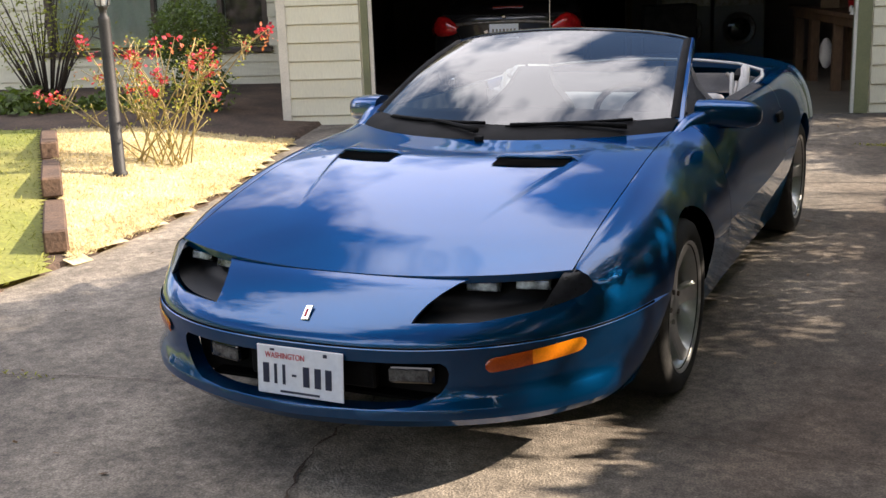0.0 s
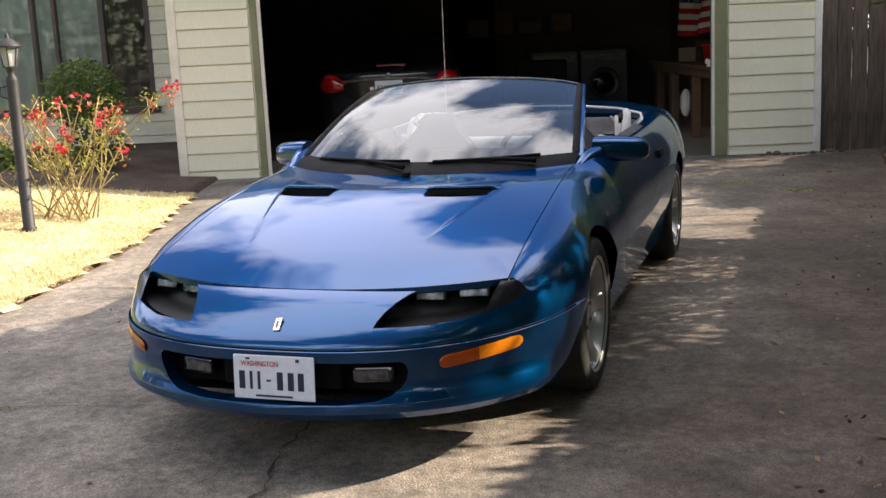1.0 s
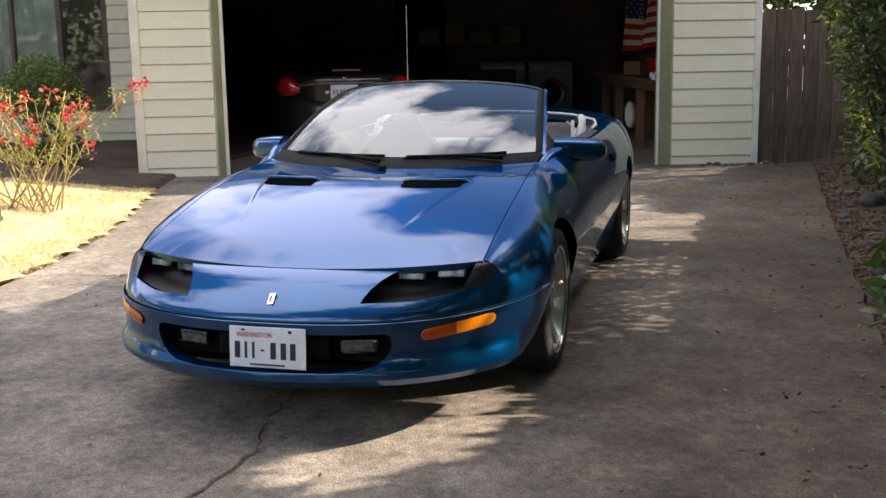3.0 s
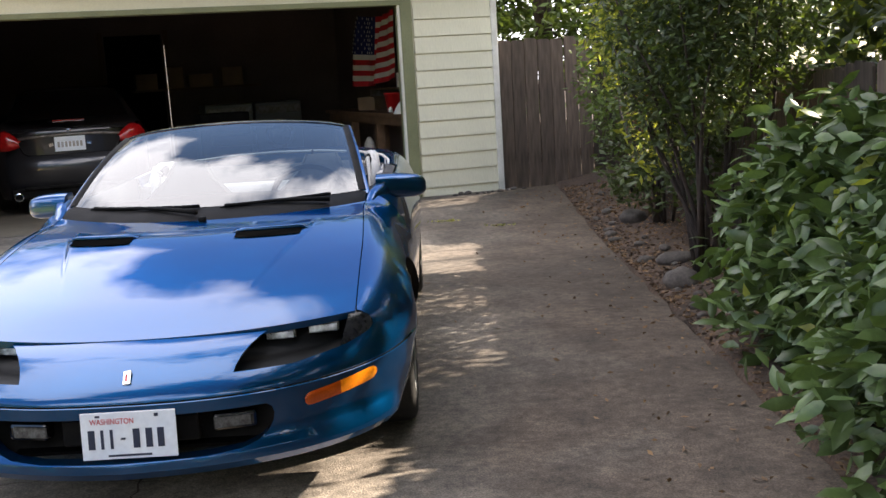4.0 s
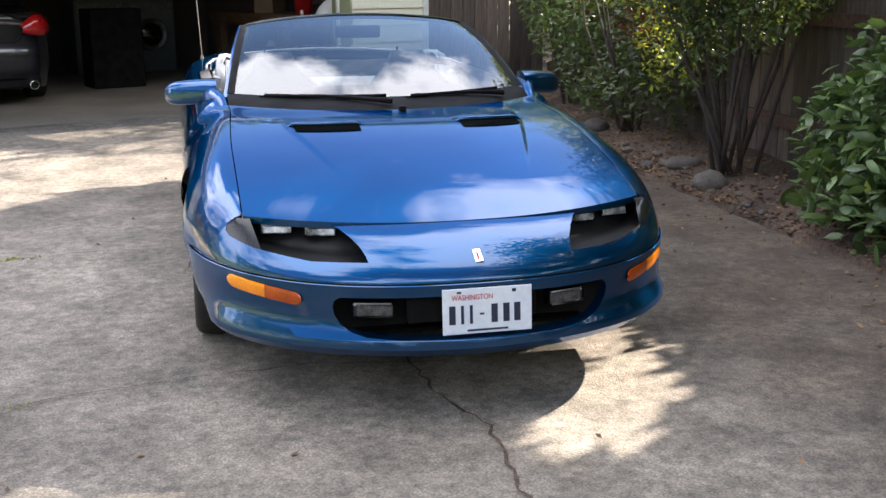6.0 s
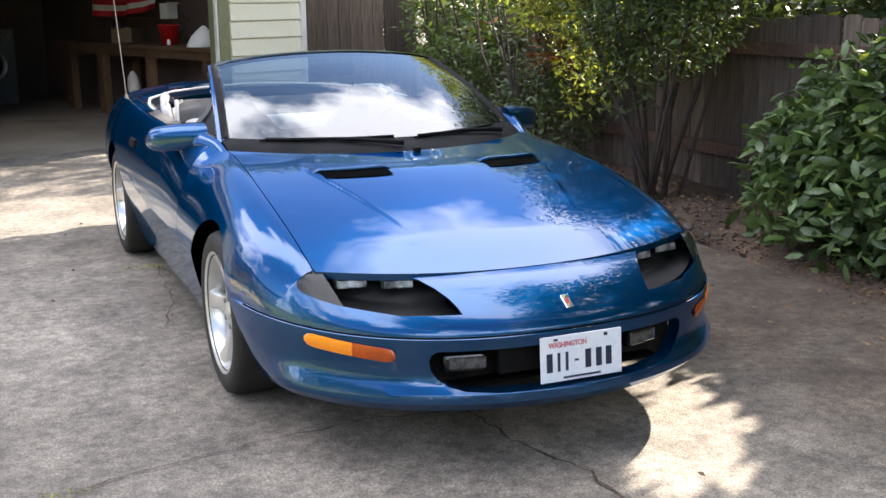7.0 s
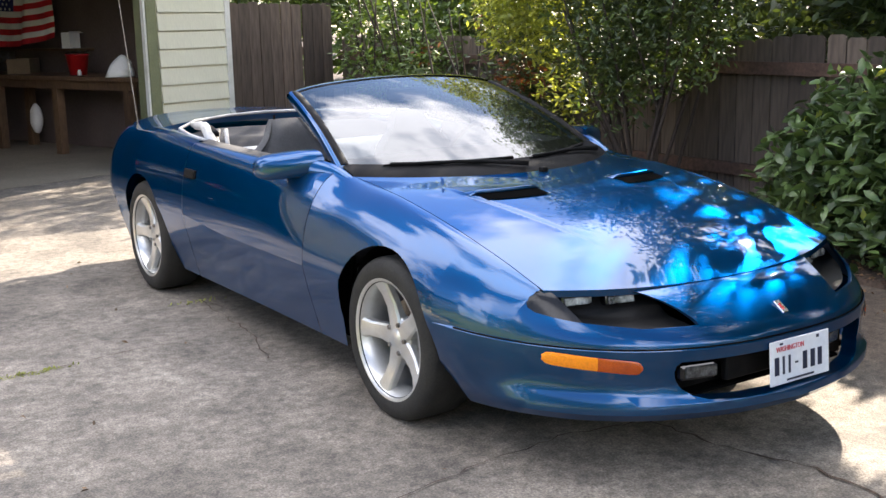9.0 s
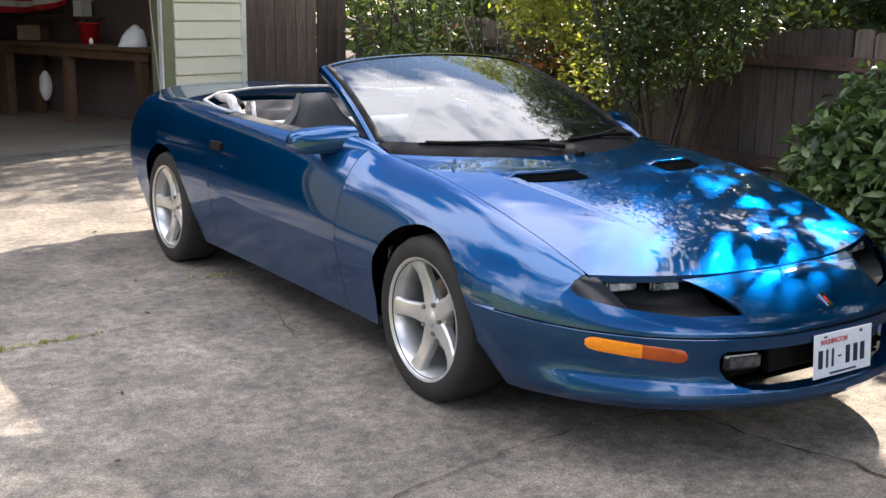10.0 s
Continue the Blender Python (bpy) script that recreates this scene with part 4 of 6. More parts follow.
    return p


def make_screen():
    bm = bmesh.new()
    sheet(bm, [[screen_point(-1 + 2 * i / 32, j / 14) for i in range(33)] for j in range(15)])
    ws = part("windscreen", bm, WINDSCREEN, CAR, "raked curved windscreen reflecting the sky", True)
    ws.visible_shadow = False
    for sgn in (1, -1):
        bm = bmesh.new()
        rows = []
        for t in np.linspace(-0.03, 1.02, 12):
            p = screen_point(sgn, t)
            w = 0.015 - 0.004 * t
            ring = [(-0.036, 0.004), (-0.016, 0.010), (0.004, 0.009), (w, 0.002), (w + 0.004, -0.02), (w * 0.6, -0.045), (-0.030, -0.028), (-0.036, 0.004)]
            rows.append([p + Vector((sgn * u * 0.95, u * 0.22, v)) for u, v in ring])
        sheet(bm, rows)
        bmesh.ops.recalc_face_normals(bm, faces=bm.faces)
        trim = bmesh.new()
        sheet(trim, [[screen_point(sgn, t) + Vector((sgn * u * 0.95, u * 0.22, v)) for u, v in ((-0.046, -0.002), (-0.040, 0.009), (-0.018, 0.0145), (-0.002, 0.0135), (0.001, 0.004))] for t in np.linspace(0.0, 1.0, 12)])
        part("windscreen_seal", trim, TRIM_BLACK, CAR, "black rubber seal beside the windscreen", True)
        part("windscreen_pillar", bm, PAINT, CAR, "blue painted windscreen pillar", True)
    bm = bmesh.new()
    rows = []
    for a in np.linspace(-1.015, 1.015, 25):
        p = screen_point(a, 1.0)
        rows.append([p + Vector((0, u, v)) for u, v in ((-0.010, -0.003), (-0.007, 0.004), (0.012, 0.008), (0.036, 0.005), (0.040, -0.014), (0.0, -0.022), (-0.010, -0.003))])
    sheet(bm, rows)
    bmesh.ops.recalc_face_normals(bm, faces=bm.faces)
    part("windscreen_header", bm, GLOSS_BLACK, CAR, "thin dark windscreen header", True)
    p = screen_point(0, 0.86)
    part("rear_view_mirror", boxed((0.22, 0.03, 0.06), (p.x, p.y + 0.07, p.z - 0.05), (10, 0, 0), 0.012, 2), TRIM_BLACK, CAR, "black rear view mirror")


make_screen()
make_hood_parts()


# lamps, grille, plate
def nose_hit(x, z, ahead=0.0):
    """The place on the nose skin seen straight from ahead."""
    xs, ys = [], []
    for col in SKIN[:40]:
        k = next((i for i in range(9, len(col) - 1) if col[i].z <= z <= col[i + 1].z), None)
        if k is None:
            continue
        t = (z - col[k].z) / max(1e-6, col[k + 1].z - col[k].z)
        p = col[k].lerp(col[k + 1], t)
        xs.append(p.x)
        ys.append(p.y)
    return Vector((x, float(np.interp(abs(x), xs, ys)) - ahead, z))


lamp_low = spline((0.31, 0.512), (0.50, 0.517), (0.66, 0.536), (0.70, 0.546), (0.732, 0.557), (0.745, 0.573))
lamp_top = spline((0.64, 0.623), (0.674, 0.625), (0.706, 0.616), (0.727, 0.602), (0.740, 0.586), (0.745, 0.574))


def make_lamps():
    for sgn, side in ((1, "left"), (-1, "right")):
        bm = bmesh.new()            # dark bowl
        g = []
        for v in (0, 0.2, 0.4, 0.52, 0.6, 0.75, 0.9, 1.0):
            row = []
            for u in np.linspace(0, 1, 16):
                x = 0.318 + 0.425 * u
                low = nose_hit(x, lamp_low(x)) + Vector((0, 0.040, -0.010))
                high = Vector((x, edge_y(min(x, 0.69)) + 0.035, edge_z(min(x, 0.69)) - 0.007))
                back = low + Vector((0, 0.115, 0.012))
                p = low.lerp(back, v / 0.55) if v < 0.55 else back.lerp(high + Vector((0, 0.04, 0)), (v - 0.55) / 0.45)
                row.append((sgn * p.x, p.y, p.z))
            g.append(row)
        sheet(bm, g)
        hl = part("headlight", bm, LAMP_BLACK, CAR, "black recessed headlight with small square lamps", True)
        for k, (xa, xb) in enumerate(((0.392, 0.497), (0.527, 0.634))):
            xm = (xa + xb) / 2
            y = edge_y(xm) + 0.004
            bm = boxed((xb - xa, 0.04, 0.040), (sgn * xm, y + 0.030, 0.570 + 0.03 * (xm - 0.44)), (-14, 0, 12 * sgn), 0.007, 2)
            lamp = part("headlight_lamp", bm, GLOSS_BLACK, hl)
            bm = boxed((xb - xa - 0.012, 0.012, 0.026), (sgn * xm, y + 0.008, 0.571 + 0.03 * (xm - 0.44)), (-14, 0, 12 * sgn), 0.004, 2)
            part("lamp_glass", bm, REFLECTOR, lamp, "bright square lamp glass")
        bm = bmesh.new()            # corner lens over the outer end
        g = []
        for v in np.linspace(0, 1, 6):
            row = []
            for u in np.linspace(0, 1, 7):
                x0, x1 = 0.640 + 0.030 * v, 0.742
                x = x0 + (x1 - x0) * u
                zl = lamp_low(x) + max(0.001, lamp_top(x) - lamp_low(x)) * v
                row.append(nose_hit(sgn * x, zl, -0.002))
            g.append(row)
        sheet(bm, g)
        part("corner_lens", bm, SMOKE_LENS, hl, "smoked grey corner lens", True)
        # turn signal in the bumper
        sig = None
        for nm, xa, xb, mt in (("signal_lens", 0.640, 0.748, AMBER), ("signal_lens_inner", 0.535, 0.640, AMBER_DARK)):
            bm = bmesh.new()
            rows = []
            for u in np.linspace(0, 1, 15):
                x = xa + (xb - xa) * u
                y = -0.11 - (1 - (x / NOSE_W) ** NOSE_N) ** (1 / NOSE_N)
                h = 0.0215 * max(0.06, 1 - abs((x - 0.6415) / 0.1075) ** 14) ** 0.5
                zc = 0.406 + 0.024 * (x - 0.535) / 0.21
                rows.append([(sgn * x, y - 0.002, zc - h), (sgn * (x + 0.001), y - 0.006, zc - h * 0.6), (sgn * (x + 0.001), y - 0.007, zc + h * 0.6), (sgn * x, y - 0.004, zc + h)])
            sheet(bm, rows)
            bmesh.ops.recalc_face_normals(bm, faces=bm.faces)
            o = part("turn_signal" if sig is None else "signal_lens", bm, mt, sig or CAR, "amber turn signal lens", True)
            sig = sig or o
        # fog lamp in the grille opening
        fog = part("fog_lamp", boxed((0.135, 0.05, 0.055), (sgn * 0.315, -0.985, 0.362), (0, 0, 14 * sgn), 0.012, 2), GLOSS_BLACK, CAR, "small rectangular fog lamp")
        part("fog_glass", boxed((0.115, 0.008, 0.038), (sgn * 0.312, -1.012, 0.363), (0, 0, 14 * sgn), 0.003, 1), FOG_GLASS, fog, "ribbed fog lamp glass")
    bm = boxed((0.92, 0.02, 0.16), (0, -0.93, 0.35))
    part("grille", bm, TRIM_BLACK, CAR, "black grille insert")
    # Black plates added to hide the sunlit ground behind the grille.
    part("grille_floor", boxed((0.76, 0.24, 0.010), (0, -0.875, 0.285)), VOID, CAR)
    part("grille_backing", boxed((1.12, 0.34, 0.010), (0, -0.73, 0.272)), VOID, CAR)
    bm = boxed((0.42, 0.03, 0.085), (0, -1.01, 0.355), bevel=0.006)
    part("grille_bar", bm, TRIM_BLACK, CAR, "black centre panel of the grille")
    # plate with bars for its writing
    pl = part("number_plate", boxed((0.285, 0.004, 0.143), (0.022, -1.118, 0.371), (-4, 0, 0), 0.0018), PLATE_WHITE, CAR, "white number plate with dark characters")
    tilt = pose(0.022, -1.1208, 0.371, -4, 0, 0)
    xs = (-0.112, -0.080, -0.052, -0.018, 0.022, 0.060, 0.095)
    for i, x in enumerate(xs):
        w, h = (0.020, 0.058) if i in (0, 4, 5, 6) else (0.009, 0.058)
        if i == 3:
            w, h = 0.014, 0.006
        bm = boxed((w, 0.002, h), (x, 0, -0.010))
        bmesh.ops.transform(bm, matrix=tilt, verts=bm.verts)
        part("plate_bar", bm, PLATE_BLUE, pl)
    for x, z, w, h, mt in ((0.0, -0.060, 0.13, 0.006, PLATE_BLUE), (-0.09, 0.060, 0.014, 0.006, PLATE_BLUE), (0.085, 0.058, 0.012, 0.010, PLATE_BLUE)):
        bm = boxed((w, 0.002, h), (x, 0, z))
        bmesh.ops.transform(bm, matrix=tilt, verts=bm.verts)
        part("plate_bar", bm, mt, pl)
    word = bpy.data.curves.new("state_word", "FONT")
    word.body, word.size, word.extrude, word.align_x, word.align_y = "WASHINGTON", 0.024, 0.0008, "CENTER", "CENTER"
    word.materials.append(PLATE_RED)
    text = new("state_word", word)
    text.parent = pl
    text.matrix_basis = tilt @ pose(-0.048, -0.0002, 0.043, 90, 0, 0) @ Matrix.Diagonal((0.80, 1, 1, 1))
    tagged(text, "red lettered state name")
    p = nose_hit(0.012, 0.526)
    bd = part("nose_badge", boxed((0.026, 0.006, 0.052), (p.x, p.y - 0.006, p.z), (-52, -6, 0), 0.002), CHROME, CAR, "small chrome badge with a red bar")
    part("badge_bar", boxed((0.006, 0.003, 0.026), (p.x - 0.002, p.y - 0.0095, p.z + 0.0015), (-52, -6, 0)), PLATE_RED, bd)


make_lamps()


# wheels
def make_wheel(sgn, y):
    """Its axis along x; the outer face looks to sgn."""
    m = pose(sgn * 0.745, y, WHEEL_R, 0, 90 * sgn, 0)
    bm = bmesh.new()
    prof = [(0.190, -0.112), (0.225, -0.120), (0.265, -0.120), (0.290, -0.105), (0.3005, -0.082), (0.303, 0.0), (0.3005, 0.078), (0.291, 0.098), (0.270, 0.109), (0.245, 0.110), (0.228, 0.106), (0.212, 0.098), (0.200, 0.06)]
    lathe(bm, prof, 64, m)
    tyre = part("tyre", bm, RUBBER, None, "black road tyre", True, 0.9)
    bm = bmesh.new()
    lathe(bm, [(0.200, -0.10), (0.186, -0.04), (0.184, 0.05), (0.192, 0.075), (0.199, 0.092), (0.207, 0.104), (0.215, 0.106), (0.217, 0.098), (0.208, 0.09)], 64, m)
    bmesh.ops.transform(bm, matrix=m @ Matrix.Diagonal((1.05, 1.05, 1, 1)) @ m.inverted(), verts=bm.verts)
    barrel = part("rim", bm, ALLOY, None, "silver five-spoke alloy rim", True, 0.8)
    bm = bmesh.new()
    lathe(bm, [(0.001, 0.072), (0.030, 0.072), (0.036, 0.066), (0.062, 0.062), (0.078, 0.050), (0.080, 0.02)], 40, m)
    hub = part("hub", bm, ALLOY, None, "", True, 0.8)
    wheel = new("wheel")
    wheel.parent = CAR
    tagged(wheel, "silver five-spoke alloy wheel with a low tyre")
    for o in (tyre, barrel, hub):
        o.parent = wheel
    for k in range(5):
        bm = bmesh.new()
        rows = []
        for r, w, h, t in ((0.030, 0.040, 0.066, 0.035), (0.075, 0.037, 0.062, 0.032), (0.12, 0.031, 0.064, 0.030), (0.168, 0.030, 0.076, 0.030), (0.210, 0.040, 0.092, 0.03)):
            rows.append([(r, -w, h - t), (r, -w, h - 0.007), (r, -w * 0.78, h), (r, 0, h + 0.002), (r, w * 0.78, h), (r, w, h - 0.007), (r, w, h - t)])
        sheet(bm, rows)
        bmesh.ops.transform(bm, matrix=m @ pose(0, 0, 0, 0, 0, 90 + 72 * k), verts=bm.verts)
        bmesh.ops.recalc_face_normals(bm, faces=bm.faces)
        part("spoke", bm, ALLOY, wheel, "", True, 0.5)
        bm = bmesh.new()
        a = radians(90 + 72 * k + 36)
        rod(bm, (0.055 * math.cos(a), 0.055 * math.sin(a), 0.05), (0.055 * math.cos(a), 0.055 * math.sin(a), 0.072), 0.010, 0.009, 6)
        bmesh.ops.transform(bm, matrix=m, verts=bm.verts)
        part("lug_nut", bm, STEEL, wheel)
    bm = bmesh.new()
    lathe(bm, [(0.02, -0.02), (0.135, -0.02), (0.135, -0.005), (0.05, -0.002), (0.02, 0.0)], 40, m)
    part("brake_disc", bm, STEEL, wheel, "dull steel brake disc", True)
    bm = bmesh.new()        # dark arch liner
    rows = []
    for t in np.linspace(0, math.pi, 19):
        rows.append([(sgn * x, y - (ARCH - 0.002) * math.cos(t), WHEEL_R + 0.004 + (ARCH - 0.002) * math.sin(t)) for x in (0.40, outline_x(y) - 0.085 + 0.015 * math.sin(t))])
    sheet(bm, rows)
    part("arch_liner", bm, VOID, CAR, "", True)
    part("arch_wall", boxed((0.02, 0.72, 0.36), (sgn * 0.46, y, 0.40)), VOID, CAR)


for sgn in (1, -1):
    for y in (0.0, AXLE_R):
        make_wheel(sgn, y)


# door mirrors
def make_mirror(sgn):
    bm = bmesh.new()
    rows = []
    fat = spline((0, 0.90), (0.3, 1.0), (0.7, 0.97), (0.88, 0.84), (0.96, 0.62), (1.0, 0.32))
    for t in (0, 0.1, 0.22, 0.36, 0.5, 0.64, 0.76, 0.86, 0.93, 0.975, 1.0):
        x, y, z = 0.705 + 0.225 * t, 0.80 + 0.105 * t, 0.886 - 0.022 * t
        a, b = 0.105 * fat(t) * (1 - 0.30 * t), 0.056 * fat(t)
        rows.append([(sgn * x, y + a * math.copysign(abs(math.cos(k)) ** 0.75, math.cos(k)) * (1.0 if math.cos(k) < 0 else 0.45), z + b * math.copysign(abs(math.sin(k)) ** 0.6, math.sin(k))) for k in np.linspace(0, 6.28318, 21)])
    sheet(bm, rows)
    bmesh.ops.remove_doubles(bm, verts=bm.verts, dist=0.0002)
    bmesh.ops.holes_fill(bm, edges=[e for e in bm.edges if len(e.link_faces) == 1], sides=0)
    bmesh.ops.recalc_face_normals(bm, faces=bm.faces)
    mir = part("door_mirror", bm, PAINT, CAR, "blue door mirror housing", True, 1.2)
    bm = bmesh.new()        # foot that runs forward along the belt to the pillar
    rows = []
    for t in np.linspace(0, 1, 9):
        y = 0.47 + 0.36 * t
        x, z = seam_x(y) + 0.010, seam_z(y) - 0.012
        w, h = 0.012 + 0.042 * t, 0.008 + 0.056 * t ** 1.2
        rows.append([(sgn * (x + w * math.cos(k)), y, z + h * max(-0.4, math.sin(k))) for k in np.linspace(0, 6.28318, 13)])
    sheet(bm, rows)
    bmesh.ops.recalc_face_normals(bm, faces=bm.faces)
    part("mirror_foot", bm, PAINT, mir, "blue mirror foot on the door", True, 1.2)
    part("mirror_glass", boxed((0.13, 0.006, 0.066), (sgn * 0.805, 0.897, 0.880), bevel=0.002), CHROME, mir)


for sgn in (1, -1):
    make_mirror(sgn)


# cockpit
def make_cockpit():
    bm = bmesh.new()
    sheet(bm, [[(x, y, 0.32) for x in (-0.74, 0.74)] for y in (0.5, 2.9)])
    part("cabin_floor", bm, SEAT_DARK, CAR, "dark cabin carpet")
    bm = bmesh.new()
    rows = []
    for a in np.linspace(-1, 1, 21):
        g = screen_point(a * 0.98, 0.03)
        rows.append([(g.x, g.y + 0.02, g.z - 0.02), (g.x, max(g.y + 0.15, 0.62), g.z + 0.010), (g.x, 0.86, 0.885 - 0.02 * a * a), (g.x, 0.92, 0.845), (g.x, 0.93, 0.60)])
    sheet(bm, rows)
    part("dashboard", bm, DASH, CAR, "dark grey dashboard", True)
    bm = bmesh.new()
    ring = [Vector((0.36 + 0.185 * math.cos(k), 1.12 - 0.07 * math.sin(k), 0.80 + 0.17 * math.sin(k))) for k in np.linspace(0, 6.28318, 33)]
    tube(bm, ring, 0.014, 7)
    sw = part("steering_wheel", bm, DASH, CAR, "dark steering wheel", True)
    bm = boxed((0.16, 0.05, 0.10), (0.36, 1.11, 0.80), (-22, 0, 0), 0.02, 2)
    part("wheel_hub", bm, DASH, sw)
    for sgn in (1, -1):
        seat = new("front_seat")
        seat.parent = CAR
        tagged(seat, "grey cloth front seat with an integral head rest")
        bm = bmesh.new()
        rows = []
        for t in np.linspace(0, 1, 13):
            w = 0.235 + 0.02 * math.sin(math.pi * min(1, t * 1.4)) - 0.125 * soft(0.62, 0.92, t)
            y, z = 1.60 + 0.20 * t, 0.44 + 0.54 * t
            th = 0.075 - 0.025 * t
            if t in (0.0, 1.0):
                w, th = w * 0.8, th * 0.4
            rows.append([(sgn * 0.36 + w * math.copysign(abs(math.cos(k)) ** 0.55, math.cos(k)), y + th * math.copysign(abs(math.sin(k)) ** 0.7, math.sin(k)) - 0.02 * (abs(math.cos(k)) > 0.8), z) for k in np.linspace(0, 6.28318, 25)])
        sheet(bm, rows)
        bmesh.ops.remove_doubles(bm, verts=bm.verts, dist=0.0002)
        bmesh.ops.holes_fill(bm, edges=[e for e in bm.edges if len(e.link_faces) == 1], sides=0)
        bmesh.ops.recalc_face_normals(bm, faces=bm.faces)
        part("backrest", bm, SEAT_GREY, seat, "", True, 1.0)
        part("seat_cushion", boxed((0.48, 0.50, 0.16), (sgn * 0.36, 1.36, 0.44), (8, 0, 0), 0.05, 3), SEAT_GREY, seat, "", True)
        bm = bmesh.new()
        rod(bm, (sgn * 0.36 - 0.05, 1.79, 0.95), (sgn * 0.36 - 0.05, 1.80, 1.0), 0.006)
        part("belt_guide", bm, TRIM_BLACK, seat)
    part("centre_console", boxed((0.22, 0.9, 0.22), (0, 1.3, 0.47), bevel=0.03, segments=2), DASH, CAR, "dark centre console")
    part("rear_seat", boxed((1.10, 0.22, 0.42), (0, 2.12, 0.60), (-18, 0, 0), 0.06, 3), VINYL_GREY, CAR, "light grey rear seat back", True)
    part("rear_seat_cushion", boxed((1.10, 0.35, 0.16), (0, 1.95, 0.45), (0, 0, 0), 0.05, 3), SEAT_GREY, CAR, "grey rear seat cushion", True)
    for sgn in (1, -1):
        part("rear_side_panel", boxed((0.10, 0.62, 0.46), (sgn * 0.70, 2.28, 0.62), (0, -4 * sgn, 0), 0.03, 2), VINYL_GREY, CAR, "pale grey rear side panel", True)
        bm = bmesh.new()
        tube(bm, [(sgn * 0.62, 2.00, 0.70), (sgn * 0.64, 2.06, 0.86), (sgn * 0.62, 2.20, 0.93), (sgn * 0.58, 2.42, 0.915)], [0.03, 0.028, 0.026, 0.02], 7)
        part("roof_linkage", bm, VINYL_GREY, CAR, "pale folding roof linkage", True)
        part("linkage_joint", boxed((0.05, 0.10, 0.05), (sgn * 0.60, 2.16, 0.90), (20, 0, 0), 0.01), TRIM_BLACK, CAR)
    bm = bmesh.new()        # pale tube added to mimic the highlight round the back of the open cockpit
    rim = [Vector((0.715, 1.96, 0.884)), Vector((0.705, 2.20, 0.894)), Vector((0.66, 2.46, 0.905)), Vector((0.50, 2.66, 0.922)), Vector((0.25, 2.76, 0.934)), Vector((0.0, 2.79, 0.938))]
    tube(bm, rim + [flip(q) for q in rim[-2::-1]], 0.008, 7)
    part("rim_highlight", bm, VINYL_GREY, CAR, "pale tube in place of the highlight round the roof well", True)
    for sgn in (1, -1):
        for nm, pts, rad, mt in (("roof_bow", [(0.66, 2.02, 0.80), (0.64, 2.12, 0.925), (0.60, 2.30, 0.935), (0.56, 2.52, 0.915)], 0.016, VINYL_GREY), ("roof_strut", [(0.60, 1.98, 0.72), (0.60, 2.10, 0.87), (0.52, 2.26, 0.90)], 0.012, STEEL),
                                 ("seat_belt", [(0.60, 1.86, 0.52), (0.615, 1.90, 0.76), (0.60, 1.97, 0.93), (0.585, 2.03, 0.90)], 0.011, VINYL_GREY)):
            bm = bmesh.new()
            tube(bm, [(sgn * x, y, z) for x, y, z in pts], rad, 7)
            part(nm, bm, mt, CAR, "", True)
    bm = bmesh.new()        # folded soft top in its well
    rows = []
    for a in np.linspace(-1, 1, 25):
        rows.append([(0.66 * a, 2.22 + 0.5 * t, 0.80 + 0.085 * math.sin(math.pi * t) * (1 - 0.5 * a ** 6) + 0.010 * math.sin(t * 19 + 2 * a)) for t in np.linspace(0, 1, 15)])
    sheet(bm, rows)
    part("folded_soft_top", bm, SEAT_DARK, CAR, "folded dark soft top in its well", True)
    bm = bmesh.new()        # rear deck
    rows = []
    for b in np.linspace(0, 1, 16):
        ye = 2.62 + (3.40 - 2.62) * b
        yc = 2.84 + (3.62 - 2.84) * b
        r = []
        for a in np.linspace(-1, 1, 31):
            s = abs(a)
            xx = (seam_x(ye) if ye <= 3.0 else 0.812 * 0.850 * (1 - ((ye - 3.0) / 0.62) ** 2.4) ** (1 / 2.4)) - 0.003
            y = yc + (ye - yc) * s ** 3
            z = (seam_z(ye) if ye <= 3.0 else 0.882 - 0.012 * soft(3.0, 3.6, ye)) + 0.028 * (1 - s ** 2.5) + 0.010 * soft(0.7, 1, b)
            r.append((xx * a, y, z))
        rows.append(r)
    vs = sheet(bm, rows)
    recess(bm, [e for e in bm.edges if len(e.link_faces) == 1], (0, 0, -0.03))
    part("rear_deck", bm, PAINT, CAR, "metallic blue rear deck lid", True, 0.7)
    for sgn in (1, -1):      # sill tops beside the well
        bm = bmesh.new()
        sheet(bm, [[(sgn * (seam_x(y) - k * 0.075), y, seam_z(y) + 0.006 * (k > 0) - 0.05 * (k > 1)) for k in (0, 0.25, 1.0, 1.15)] for y in np.linspace(1.935, 2.80, 12)])
        part("quarter_top", bm, PAINT, CAR, "", True)
        bm = bmesh.new()
        sheet(bm, [[(sgn * x, y, z) for x, z in ((0.20, 0.62), (0.50, 0.62), (0.50, 0.80), (0.20, 0.80))] for y in (3.66, 3.725)])
        part("tail_lamp", bm, RED_LENS, CAR, "red tail lamp")
    bm = bmesh.new()
    base = Vector((-0.715, 2.98, 0.866))
    rod(bm, base - Vector((0, 0, 0.01)), base + Vector((0, 0, 0.03)), 0.014, 0.008)
    rod(bm, base + Vector((0, 0, 0.03)), base + Vector((-0.03, 0.10, 0.79)), 0.0028, 0.0018, 6)
    part("antenna", bm, STEEL, CAR, "thin steel radio antenna")
    bm = boxed((0.7, 0.06, 0.10), (0, 3.69, 0.50), bevel=0.02)
    part("rear_bumper_pad", bm, TRIM_BLACK, CAR)


make_cockpit()

# ---- driveway cracks, walk, lawn ----
def crack(parent, pts, width, seed):
    """A ragged, soil-filled crack along a broken line."""
